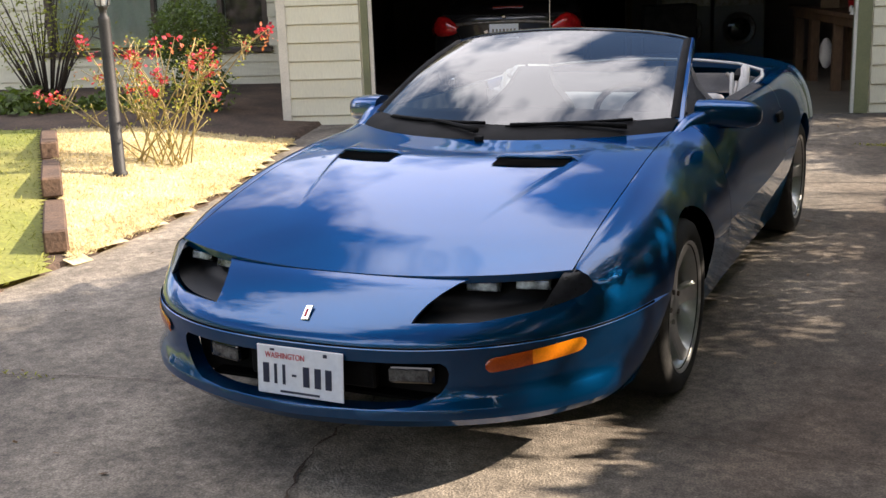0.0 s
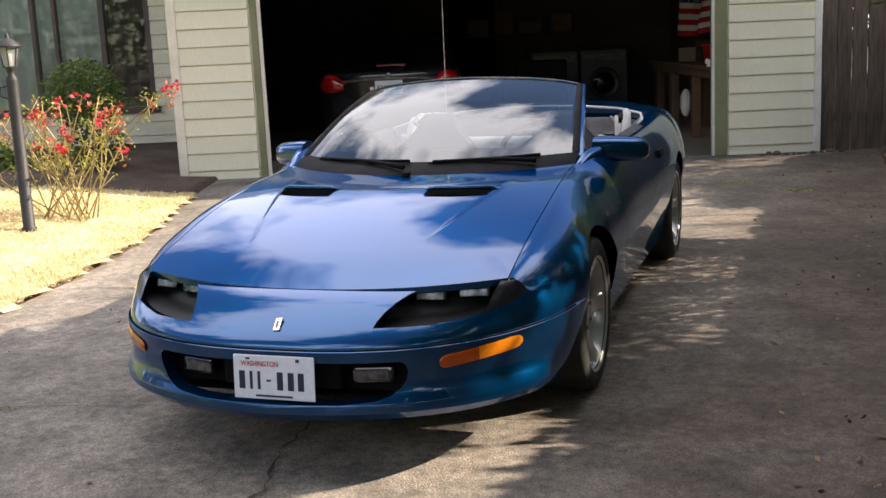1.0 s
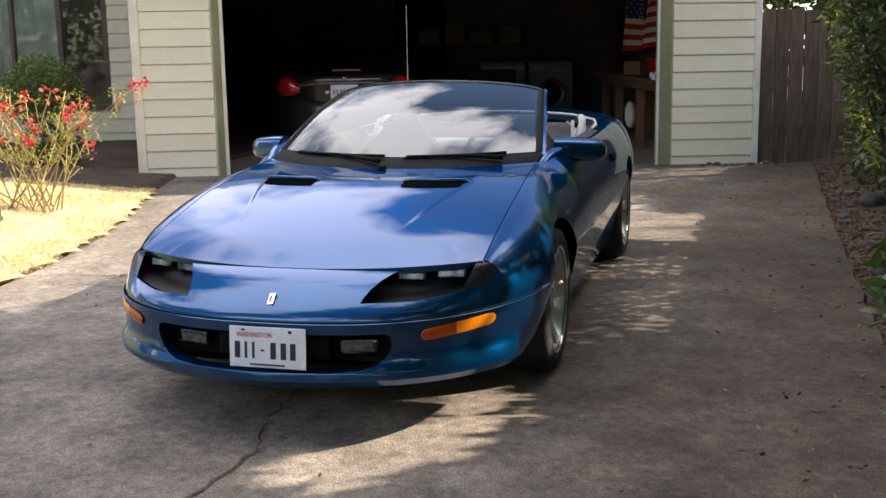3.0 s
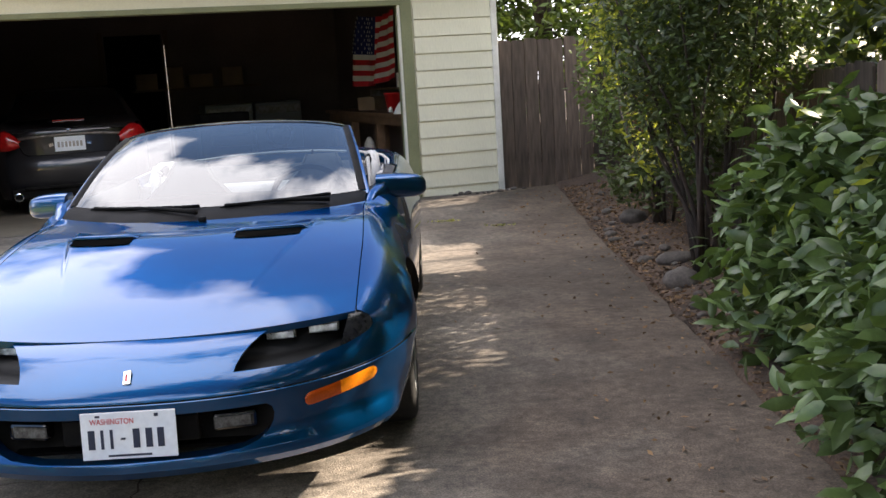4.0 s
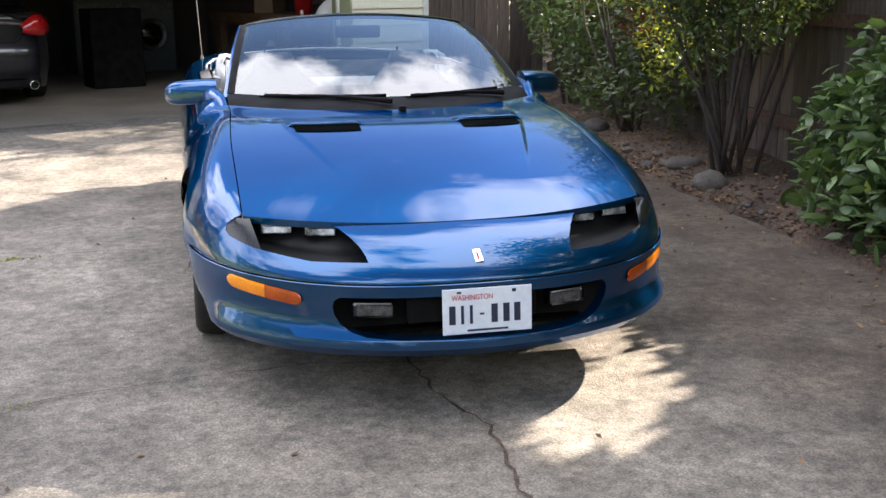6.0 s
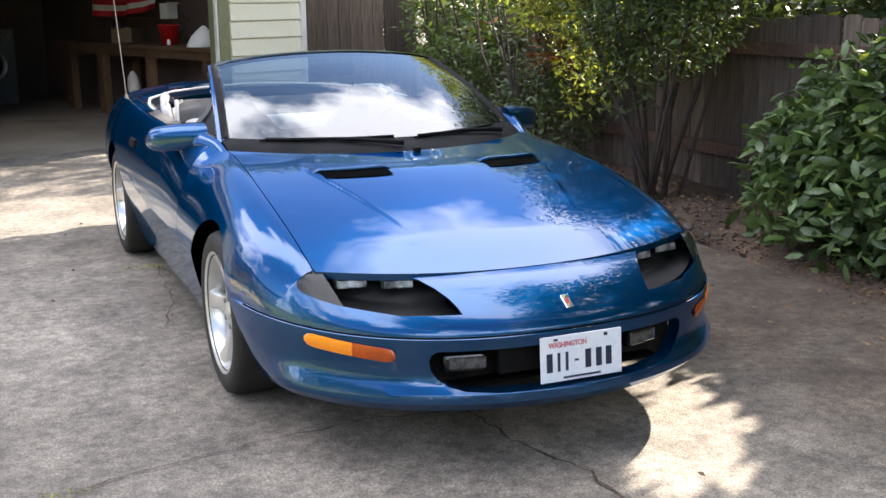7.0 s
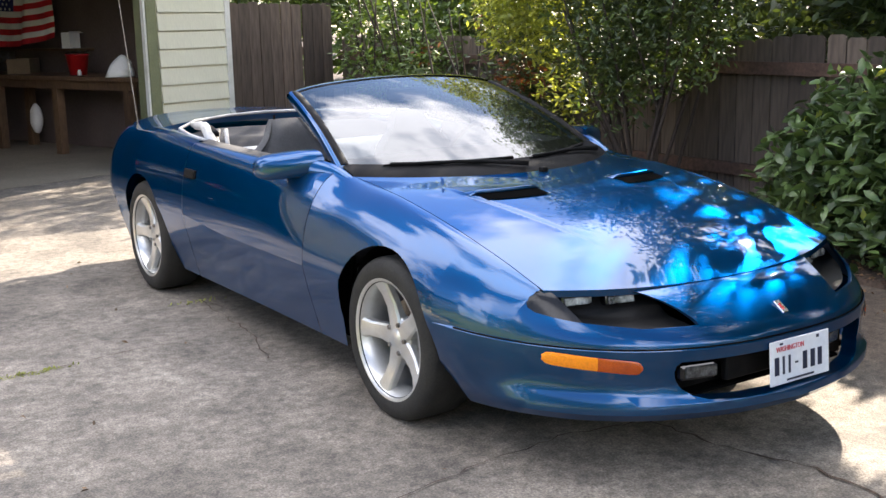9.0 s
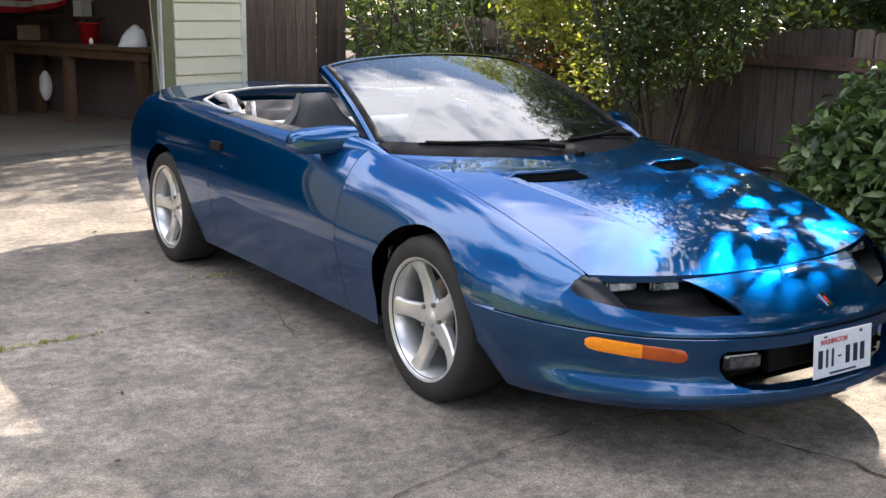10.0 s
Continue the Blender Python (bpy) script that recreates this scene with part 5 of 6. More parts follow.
    rng = random.Random(seed)
    line = []
    for (ax, ay), (bx, by) in zip(pts, pts[1:]):
        k = max(3, int(math.hypot(bx - ax, by - ay) / 0.05))
        for i in range(k):
            t = i / k
            line.append(Vector((ax + (bx - ax) * t + rng.uniform(-0.012, 0.012), ay + (by - ay) * t + rng.uniform(-0.012, 0.012), 0)))
    bm = bmesh.new()
    rows = []
    for i, p in enumerate(line):
        d = (line[min(i + 1, len(line) - 1)] - line[max(i - 1, 0)]).normalized()
        w = width * rng.uniform(0.1, 0.7)
        r = []
        for s in (-1, 1):
            q = p + Vector((-d.y, d.x, 0)) * w * s
            r.append((q.x, q.y, drive_height(q.x, q.y) + 0.0065))
        rows.append(r)
    sheet(bm, rows)
    return part("crack", bm, SOIL, parent)


DRIVE = bpy.data.objects["driveway"]
crack(DRIVE, [(-0.15, -0.2), (-0.09, -0.88), (0.0, -1.22), (-0.03, -1.65), (0.05, -2.6), (0.0, -5.0)], 0.010, 1)
crack(DRIVE, [(0.1, -0.43), (0.86, -0.40), (1.5, -0.42), (2.08, -0.34)], 0.005, 2)
crack(DRIVE, [(0.0, -0.6), (-0.47, -0.51), (-1.05, -0.58), (-1.7, -0.75), (-2.5, -0.8)], 0.006, 3)
crack(DRIVE, [(0.55, 1.38), (1.2, 1.33), (1.7, 1.38), (2.12, 1.25)], 0.006, 4)
crack(DRIVE, [(-0.7, 1.9), (-0.74, 2.12), (-0.78, 1.39), (-0.9, 0.9)], 0.006, 5)
crack(DRIVE, [(-1.2, 1.45), (-1.75, 1.38), (-2.15, 1.34), (-2.6, 1.32)], 0.007, 6)
crack(DRIVE, [(0.9, 4.9), (1.5, 5.2), (2.1, 5.1)], 0.005, 7)
crack(DRIVE, [(-1.0, 4.7), (-2.2, 4.5), (-3.4, 4.3)], 0.007, 8)

rng = np.random.default_rng(4)


def lawn_patch(name, test, mat, label, lift):
    bm = bmesh.new()
    n = 0.075
    seen = {}

    def vert(i, j):
        if (i, j) not in seen:
            x, y = i * n, j * n
            seen[i, j] = bm.verts.new((x, y, ground_height(min(x, left_edge(y) - 0.002), y) + lift - 0.05 * soft(0.0, 0.12, x - left_edge(y))))
        return seen[i, j]
    for i in range(int(-12 / n), int(-2.4 / n)):
        for j in range(int(-9 / n), int(5.2 / n)):
            x, y = (i + 0.5) * n, (j + 0.5) * n
            if test(x, y):
                bm.faces.new((vert(i, j), vert(i + 1, j), vert(i + 1, j + 1), vert(i, j + 1)))
    return tagged(part(name, bm, mat, None, label, True), category="lawn", kind="structure")


def yard(x, y):
    return x < left_edge(y) + 0.03 + 0.05 * noise.noise((x * 3, y * 3, 2)) and depth_of(x, y) < -1.0


def wob(x, y):
    return 0.12 * noise.noise((x * 2.2, y * 2.2, 1))


lawn_patch("lawn_dry", lambda x, y: yard(x, y) and x + y > -1.90, DRY_GRASS, "sun-bleached dry lawn beside the driveway", 0.006)
lawn_patch("lawn_green", lambda x, y: yard(x, y) and x + y <= -2.04, GREEN_GRASS, "patchy yellow-green lawn", 0.006)


def blades(name, test, count, size, mat, label, xr, yr, seed):
    g = np.random.default_rng(seed)
    c = []
    while len(c) < count:
        x, y = g.uniform(*xr), g.uniform(*yr)
        if test(x, y):
            c.append((x, y, ground_height(min(x, left_edge(y) - 0.002), y)))
    ob = leaves(name, c, size, mat, None, seed, droop=-0.6, width=0.14, label=label)
    return tagged(ob, label, "grass", kind="stuff")


blades("dry_grass", lambda x, y: yard(x, y) and x + y > -1.92, 34000, 0.036, DRY_GRASS, "straw-coloured dry grass tufts beside the driveway", (-6.5, -2.5), (0.4, 5.0), 5)
blades("green_grass", lambda x, y: yard(x, y) and x + y < -2.02, 26000, 0.040, GREEN_GRASS, "short yellow-green lawn grass", (-7.5, -2.5), (-2.0, 4.5), 6)

# timber edging between the two lawns
edge = thing("timber_edging", "dark weathered timber edging between the lawns", "garden edging")
for i in range(3):
    a, b = Vector((-2.74 - 0.92 * i, 0.76 + 0.93 * i)), Vector((-3.65 - 0.92 * i, 1.68 + 0.93 * i))
    m = (a + b) / 2
    part("timber", boxed(((b - a).length, 0.13, 0.13), (m.x, m.y, ground_height(m.x, m.y) + 0.015), (0, 2.5, 134.6), 0.012), TIE_WOOD, edge)


# ---- plants ----
def stems(parent, base, tips, r, mat, name="stem", bend=0.15, seed=1):
    g = random.Random(seed)
    for t in tips:
        a, b = Vector(base), Vector(t)
        a = a + Vector((g.uniform(-0.1, 0.1), g.uniform(-0.1, 0.1), 0))
        m = a.lerp(b, 0.5) + Vector((g.uniform(-bend, bend), g.uniform(-bend, bend), bend * 0.6))
        bm = bmesh.new()
        tube(bm, [a, a.lerp(m, 0.5) + Vector((0, 0, 0.03)), m, m.lerp(b, 0.5), b], [r, r * 0.85, r * 0.7, r * 0.5, r * 0.3], 6)
        part(name, bm, mat, parent, "", True)


def shell_points(centre, radii, count, g, power=0.45, bottom=-0.75, lump=0.16):
    """Points in the outer part of a lumpy rounded volume."""
    d = g.normal(size=(count * 2, 3))
    d /= np.linalg.norm(d, axis=1)[:, None]
    d = d[d[:, 2] > bottom][:count]
    r = g.uniform(0, 1, len(d)) ** power
    lumps = np.array([1 + lump * noise.noise(Vector(v) * 2.3 + Vector(centre)) + lump * 0.6 * noise.noise(Vector(v) * 5.1) for v in d])
    return np.array(centre) + d * (r * lumps)[:, None] * np.array(radii)


# the crowns beside the driveway shade it; holes are cut in them to throw these sun patches
SUN_PATCHES = ((0.60, -0.60, 0.17, 0.28, 1.0), (0.50, -1.02, 0.24, 0.20, 1.0), (0.20, -1.38, 0.22, 0.18, 1.0), (1.0, 1.36, 0.26, 0.10, 1.0), (-2.2, 0.9, 0.14, 0.10, 0.95), (-1.15, -1.42, 0.32, 0.10, 0.8), (-0.30, 3.69, 1.70, 0.52, 1.0),
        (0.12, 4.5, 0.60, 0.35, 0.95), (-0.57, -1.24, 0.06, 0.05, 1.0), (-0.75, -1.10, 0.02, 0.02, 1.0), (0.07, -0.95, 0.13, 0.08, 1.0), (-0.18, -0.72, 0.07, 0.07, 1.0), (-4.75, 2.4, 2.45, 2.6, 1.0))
# small extra holes cut at random so that sun dapples fall on the nose of the car
dapple = random.Random(31)
SUN_PATCHES += tuple((dapple.uniform(-1.60, -0.35), dapple.uniform(-1.30, -0.50), dapple.uniform(0.02, 0.06), dapple.uniform(0.02, 0.06), 1.0) for _ in range(22))


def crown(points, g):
    """Removes leaves whose shadow would fall on a chosen sun patch."""
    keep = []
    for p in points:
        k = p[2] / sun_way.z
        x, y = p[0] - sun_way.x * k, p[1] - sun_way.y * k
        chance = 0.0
        for gx, gy, rx, ry, c in SUN_PATCHES:
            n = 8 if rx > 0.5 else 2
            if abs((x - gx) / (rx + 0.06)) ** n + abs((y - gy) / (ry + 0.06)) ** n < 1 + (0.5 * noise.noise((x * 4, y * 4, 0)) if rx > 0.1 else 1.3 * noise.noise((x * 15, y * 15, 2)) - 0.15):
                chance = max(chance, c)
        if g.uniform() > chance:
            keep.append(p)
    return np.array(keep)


g = np.random.default_rng(21)
# broad-leaved laurel beside the driveway
lau = thing("laurel_shrub", "dense glossy green laurel shrub spilling onto the driveway", "shrub", at=(0, 0, 0))
stems(lau, (2.85, 0.1, 0.05), [(2.5 + 0.12 * i, -1.1 + 0.3 * i, 0.9) for i in range(8)], 0.02, BARK, seed=3)
pts = np.concatenate([shell_points((2.84, 0.15, 0.48), (0.52, 1.20, 0.70), 4600, g, 0.30, -0.85), shell_points((2.68, -1.05, 0.36), (0.56, 0.90, 0.62), 2700, g, 0.30, -0.8), shell_points((2.62, 0.55, 0.40), (0.42, 0.70, 0.70), 900, g, 0.3, -0.8)])
pts = pts[pts[:, 2] > 0.06]
tagged(leaves("foliage", pts, 0.125, LAUREL, lau, 31, droop=0.2, width=0.40, broad=True, facing=np.array([-0.45, -0.25, 0.1])), kind="stuff")
one = leaves("leaf", [(0, 0, 0)], 0.13, LAUREL, lau, 5, width=0.40, broad=True)
near = shell_points((2.66, 0.25, 0.48), (0.50, 1.0, 0.68), 900, g, 0.08, -0.7)
tagged(leaves('young_leaves', shell_points((2.80, 0.1, 0.48), (0.52, 1.22, 0.72), 200, g, 0.06, -0.3), 0.08, LEAF_YELLOW, lau, 32, droop=-0.2, width=0.40, label='yellow-green leaves paler than the rest'), kind='stuff')
near = near[(near[:, 0] < 2.55) & (near[:, 2] > 0.15)][:230]
for i, p in enumerate(near):
    share("leaf", one.data, lau, pose(*p, g.uniform(-50, 50), g.uniform(-50, 50), g.uniform(0, 360)))

# slender-stemmed clump
nan = thing("tall_clump_shrub", "tall slender-stemmed shrub with fine dark leaves beside the fence", "shrub")
tips = [(2.55 + 0.5 * math.cos(k * 2.4), 2.3 + 0.65 * math.sin(k * 2.4), 1.5 + 0.5 * (k % 3) / 2) for k in range(15)]
stems(nan, (2.62, 2.3, 0.02), tips, 0.016, BARK, seed=7, bend=0.1)
pts = np.concatenate([shell_points((2.62, 2.3, 1.85), (0.72, 0.85, 0.95), 11000, g, 0.5, -1), shell_points((2.65, 1.9, 2.45), (0.75, 0.85, 0.65), 5000, g, 0.5, -1), shell_points((2.45, 2.45, 1.05), (0.32, 0.45, 0.4), 900, g, 0.6, -1), shell_points((2.52, 2.2, 1.4), (0.5, 0.75, 0.55), 2600, g, 0.5, -1)])
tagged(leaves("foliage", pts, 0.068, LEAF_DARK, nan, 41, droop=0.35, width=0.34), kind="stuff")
# Lighter copy of the leaves, standing in for those that catch light.
tagged(leaves("light_foliage", pts[::6] + np.array([-0.03, -0.03, 0.05]), 0.062, LEAF_MID, nan, 39, droop=0.2, width=0.36, label="lighter green leaves in place of lit ones"), kind="stuff")
def airy(points, edge=0.0):
    """Leaves open gaps of sky between the boughs."""
    return np.array([p for p in points if noise.noise(Vector(p) * 2.0) + 0.5 * noise.noise(Vector(p) * 5.0) > edge])


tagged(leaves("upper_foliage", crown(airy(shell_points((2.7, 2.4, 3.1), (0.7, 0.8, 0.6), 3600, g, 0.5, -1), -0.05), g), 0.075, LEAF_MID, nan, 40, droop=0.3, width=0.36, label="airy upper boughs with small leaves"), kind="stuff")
# Yellow-green copies: the sun on these boughs is put into leaf colour.
tagged(leaves("golden_boughs", crown(airy(np.concatenate([shell_points((2.75, 3.6, 2.9), (0.7, 0.9, 0.7), 4200, g, 0.5, -1), shell_points((2.85, 4.7, 2.6), (0.65, 0.75, 0.6), 3000, g, 0.5, -1)]), 0.05), g), 0.075, LEAF_YELLOW, nan, 38, droop=0.3, width=0.36, label="upper boughs with sunlight put into their yellow-green colour"), kind="stuff")
tagged(leaves("sunlit_foliage", crown(np.concatenate([shell_points((2.55, 3.2, 2.05), (0.52, 0.65, 0.9), 5200, g, 0.3, -0.9), shell_points((2.38, 3.4, 1.6), (0.32, 0.50, 0.55), 2400, g, 0.5, -0.9), shell_points((2.45, 2.9, 1.0), (0.25, 0.35, 0.5), 500, g, 0.4, -0.9)]), g), 0.068, LEAF_YELLOW, nan, 42, width=0.36, label="yellow-green leaves paler than the rest"), kind="stuff")

mid = thing("mixed_shrub", "mixed green and reddish shrub along the fence", "shrub")
stems(mid, (2.75, 4.3, 0.05), [(2.6 + 0.25 * math.cos(k * 2.1), 3.7 + 0.16 * k, 1.3 + 0.05 * k) for k in range(9)], 0.014, BARK, seed=9)
pts = np.concatenate([shell_points((2.75, 4.4, 0.80), (0.50, 1.05, 0.75), 5200, g, 0.4, -0.8), shell_points((2.85, 3.7, 1.35), (0.42, 0.6, 0.6), 2600, g, 0.4, -1)])
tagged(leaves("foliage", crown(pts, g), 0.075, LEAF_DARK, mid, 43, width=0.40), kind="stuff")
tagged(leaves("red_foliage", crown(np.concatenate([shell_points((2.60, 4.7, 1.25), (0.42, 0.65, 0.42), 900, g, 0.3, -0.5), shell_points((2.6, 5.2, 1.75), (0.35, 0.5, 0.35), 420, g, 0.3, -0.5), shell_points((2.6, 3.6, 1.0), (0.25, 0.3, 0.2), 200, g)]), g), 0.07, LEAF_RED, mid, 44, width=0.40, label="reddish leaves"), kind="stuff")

yel = thing("golden_shrub", "tall golden-green shrub in front of the gate fence", "shrub")
stems(yel, (2.80, 5.9, 0.08), [(2.6 + 0.25 * math.cos(k * 2.1), 5.4 + 0.13 * k, 1.7 + 0.07 * k) for k in range(9)], 0.015, BARK, seed=10)
pts = np.concatenate([shell_points((2.80, 5.8, 1.35), (0.55, 0.85, 0.85), 5200, g, 0.4, -1), shell_points((2.85, 5.3, 2.2), (0.6, 0.8, 0.55), 1300, g, 0.4, -1)])
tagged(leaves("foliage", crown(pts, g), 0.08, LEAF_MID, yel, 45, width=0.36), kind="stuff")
# Golden leaf colour stands in for sun on the shrub's top.
tagged(leaves("golden_foliage", crown(shell_points((2.72, 5.0, 2.05), (0.6, 0.8, 0.7), 4600, g, 0.3, -0.8), g), 0.085, LEAF_YELLOW, yel, 46, width=0.36, label="leaves with sunlight put into their golden colour"), kind="stuff")


# trees behind the fence
def make_tree(name, base, height, blobs, count, leaf, mat, label, seed, open_boughs=False):
    g = np.random.default_rng(seed)
    t = thing(name, label, "tree")
    bm = bmesh.new()
    tube(bm, [(base[0], base[1], 0), (base[0] + 0.03, base[1], height * 0.35), (base[0] - 0.02, base[1] + 0.05, height * 0.7), (base[0], base[1], height * 0.95)], [0.10, 0.08, 0.05, 0.015], 9)
    part("trunk", bm, BARK, t, "", True)
    for c, r in blobs:
        bm = bmesh.new()
        a = Vector((base[0], base[1], min(c[2], height * 0.5)))
        tube(bm, [a, a.lerp(Vector(c), 0.5) + Vector((0, 0, 0.1)), Vector(c)], [0.035, 0.022, 0.008], 6)
        part("limb", bm, BARK, t, "", True)
    share_each = [r[0] * r[1] * r[2] for c, r in blobs]
    pts = np.concatenate([shell_points(c, r, int(count * s / sum(share_each)), g, 0.5, -1) for (c, r), s in zip(blobs, share_each)])
    if open_boughs:        # open boughs with sky between them
        pts = airy(pts)
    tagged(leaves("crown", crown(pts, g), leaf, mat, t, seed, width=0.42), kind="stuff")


# Tops and overhanging boughs out of view are added to shade the driveway.
for k, (y, top, mat) in enumerate(((6.4, 3.4, LEAF_MID), (1.6, 4.8, LEAF_DARK), (0.2, 4.9, LEAF_MID), (-1.3, 5.0, LEAF_DARK), (-3.2, 5.8, LEAF_MID), (-5.2, 6.4, LEAF_DARK), (-7.4, 6.4, LEAF_MID))):
    make_tree("yard_tree", (4.3, y), top, [((4.2, y, top - 0.9), (0.8, 1.05, 0.95)), ((4.1, y + 0.4, top - 2.0), (0.8, 0.95, 0.9)), ((4.2, y - 0.4, top - 2.9), (0.75, 0.95, 0.95)), ((4.0, y, 1.6), (0.6, 1.0, 0.7))] + ([((3.0, y, 4.0), (0.85, 1.0, 0.6)), ((3.1, y + 0.4, 3.3), (0.6, 0.8, 0.45)), ((2.2, y - 0.2, 4.6), (0.95, 1.1, 0.45))] if y < 1 else []),
              15500 if y < 1 else 11500, 0.12 if y > 1 else 0.15, mat, "leafy green tree behind the fence, upper boughs added for shade", 60 + k, y > 5)
make_tree("yard_tree", (4.7, 7.9), 5.2, [((4.4, 7.9, 4.2), (0.9, 1.1, 1.0)), ((4.3, 8.3, 2.8), (0.9, 0.9, 1.0)), ((4.3, 7.2, 3.0), (0.8, 0.7, 0.9)), ((4.2, 7.7, 1.7), (0.7, 0.9, 0.7))], 12000, 0.11, LEAF_MID, "leafy green tree behind the fence, upper boughs added for shade", 70, True)
make_tree("yard_tree", (2.55, 11.0), 6.0, [((2.6, 11.2, 4.8), (1.7, 1.3, 1.3)), ((3.8, 11.6, 3.6), (1.4, 1.2, 1.2)), ((1.2, 12.0, 3.8), (1.3, 1.2, 1.2)), ((5.0, 11.0, 2.6), (1.5, 1.2, 1.4)), ((2.2, 11.4, 2.5), (1.7, 0.9, 1.0)), ((4.0, 10.6, 2.1), (1.4, 0.8, 0.9)), ((2.6, 9.5, 1.7), (1.3, 0.5, 0.8))], 26000, 0.14, LEAF_MID, "tall green tree behind the gate fence", 71)
make_tree("yard_tree", (7.6, 4.6), 2.9, [((7.4, 6.0, 1.6), (0.9, 1.3, 0.9)), ((7.4, 4.2, 1.5), (0.9, 1.4, 0.8)), ((7.4, 2.0, 1.7), (0.9, 1.5, 0.9))], 5000, 0.14, LEAF_YELLOW, "low golden-green tree in the neighbouring yard", 72)
bm = bmesh.new()
tube(bm, [(2.42, 9.9, 0), (2.44, 9.9, 1.5), (2.40, 9.95, 3.2), (2.45, 10.0, 4.6)], [0.13, 0.115, 0.10, 0.06], 12)
tr = thing("bare_tree_trunk", "grey-brown tree trunk rising behind the gate fence", "tree")
part("trunk", bm, BARK, tr, "", True)
# far hedge that closes the view
far = thing("far_hedge", "dark green woods and hedges behind the fence, and unseen ones added all round", "hedge")
hp = np.concatenate([np.stack([rng.uniform(10, 13, 24000), rng.uniform(-14, 18, 24000), rng.uniform(0, 1, 24000) ** 0.75 * 5.4], 1), np.stack([rng.uniform(-14, 13, 16000), rng.uniform(16, 19, 16000), rng.uniform(0, 1, 16000) ** 0.75 * 7.5], 1)])
# Woods out of view, added to darken the reflections in the car's sides.
hp = np.concatenate([hp, np.stack([rng.uniform(-19, -16, 14000), rng.uniform(-19, 4, 14000), rng.uniform(0, 1, 14000) ** 0.75 * 5.6], 1), np.stack([rng.uniform(-19, 13, 16000), rng.uniform(-19, -16, 16000), rng.uniform(0, 1, 16000) ** 0.75 * 5.6], 1)])
tagged(leaves("woods_foliage", hp, 0.38, LEAF_MID, far, 80, width=0.6), kind="stuff")

hedge = thing("neighbour_hedge", "dense dark green hedge in the yard behind the fence", "hedge")
hp = np.stack([rng.uniform(5.4, 6.6, 15000), rng.uniform(-6, 9, 15000), rng.uniform(0, 1, 15000) ** 0.8 * 3.9], 1)
hp = hp[hp[:, 2] < (hp[:, 0] - 1.6) * 0.66 + 0.15 * np.sin(hp[:, 1] * 1.7)]
tagged(leaves("foliage", hp, 0.22, LEAF_DARK, hedge, 81, width=0.6), kind="stuff")
# Yellow leaves hold the sunlight on the hedge in their colour.
tagged(leaves("sunlit_foliage", np.stack([rng.uniform(5.2, 6.0, 1500), rng.uniform(-6, 9, 1500), rng.uniform(0.8, 2.7, 1500)], 1), 0.16, LEAF_YELLOW, hedge, 82, width=0.5, label="yellow-green leaves paler than the rest"), kind="stuff")

# rose bush
rose = thing("rose_bush", "leggy rose bush with red blooms on the dry lawn", "rose bush", at=(0, 0, 0))
rg = random.Random(12)
base = Vector((-3.86, 3.02, ground_height(-3.86, 3.02) - 0.01))
lf, fl, rl = [], [], []
for k in range(26):
    a = rg.uniform(0, 6.283)
    sp = rg.uniform(0.25, 0.78)
    tip = base + Vector((0.12 + sp * math.cos(a), 0.5 * sp * math.sin(a), rg.uniform(0.55, 0.98)))
    if k == 0:
        tip = base + Vector((1.05, 0.0, 1.0))
    elif k == 1:
        tip = base + Vector((0.92, 0.1, 0.98))
    elif k in (2, 3):
        tip = base + Vector((-0.85 - 0.22 * (k - 2), -0.1, 0.52))
    s = base + Vector((rg.uniform(-0.22, 0.22), rg.uniform(-0.15, 0.15), 0))
    m = s.lerp(tip, 0.5) + Vector((rg.uniform(-0.06, 0.06), rg.uniform(-0.06, 0.06), 0.05))
    bm = bmesh.new()
    tube(bm, [s, s.lerp(m, 0.5), m, m.lerp(tip, 0.5) + Vector((0, 0, 0.02)), tip], [0.0065, 0.006, 0.0055, 0.0045, 0.0035], 5)
    for _ in range(4):
        f = s.lerp(tip, rg.uniform(0.35, 0.9))
        q = f + Vector((rg.uniform(-0.16, 0.16), rg.uniform(-0.1, 0.1), rg.uniform(0.05, 0.2)))
        tube(bm, [f, f.lerp(q, 0.5), q], [0.005, 0.004, 0.003], 4)
        lf += [q + Vector((rg.gauss(0, 0.022), rg.gauss(0, 0.022), rg.gauss(0, 0.022))) for _ in range(6)]
    part("cane", bm, CANE, rose, "", True)
    lf += [s.lerp(tip, rg.uniform(0.55, 1.0)) + Vector((rg.gauss(0, 0.026), rg.gauss(0, 0.026), rg.gauss(0, 0.026))) for _ in range(12)]
    if k % 3 or k < 4:
        fl.append(tip)
    if k % 2:
        fl.append(tip.lerp(s, 0.14) + Vector((rg.uniform(-0.10, 0.10), rg.uniform(-0.05, 0.05), 0.03)))
    rl += [tip + Vector((rg.gauss(0, 0.035), rg.gauss(0, 0.035), rg.gauss(-0.04, 0.035))) for _ in range(10)]
tagged(leaves("rose_leaves", [tuple(p) for p in lf], 0.032, LEAF_YELLOW, rose, 13, width=0.5), kind="stuff")
tagged(leaves("young_rose_leaves", [tuple(p) for p in rl], 0.036, ROSE_LEAF, rose, 17, width=0.5, label="orange-red young leaves"), kind="stuff")
fg = np.random.default_rng(14)
for p in fl:
    n = 20 if fg.uniform() > 0.5 else 10
    leaves("bloom", np.array(p) + fg.normal(size=(n, 3)) * 0.018, 0.036, PETAL, rose, int(fg.integers(1e6)), width=0.9, droop=-0.2)

# shrubs in the bed before the house
rs = thing("round_shrub", "clipped round dark green shrub before the window", "shrub")
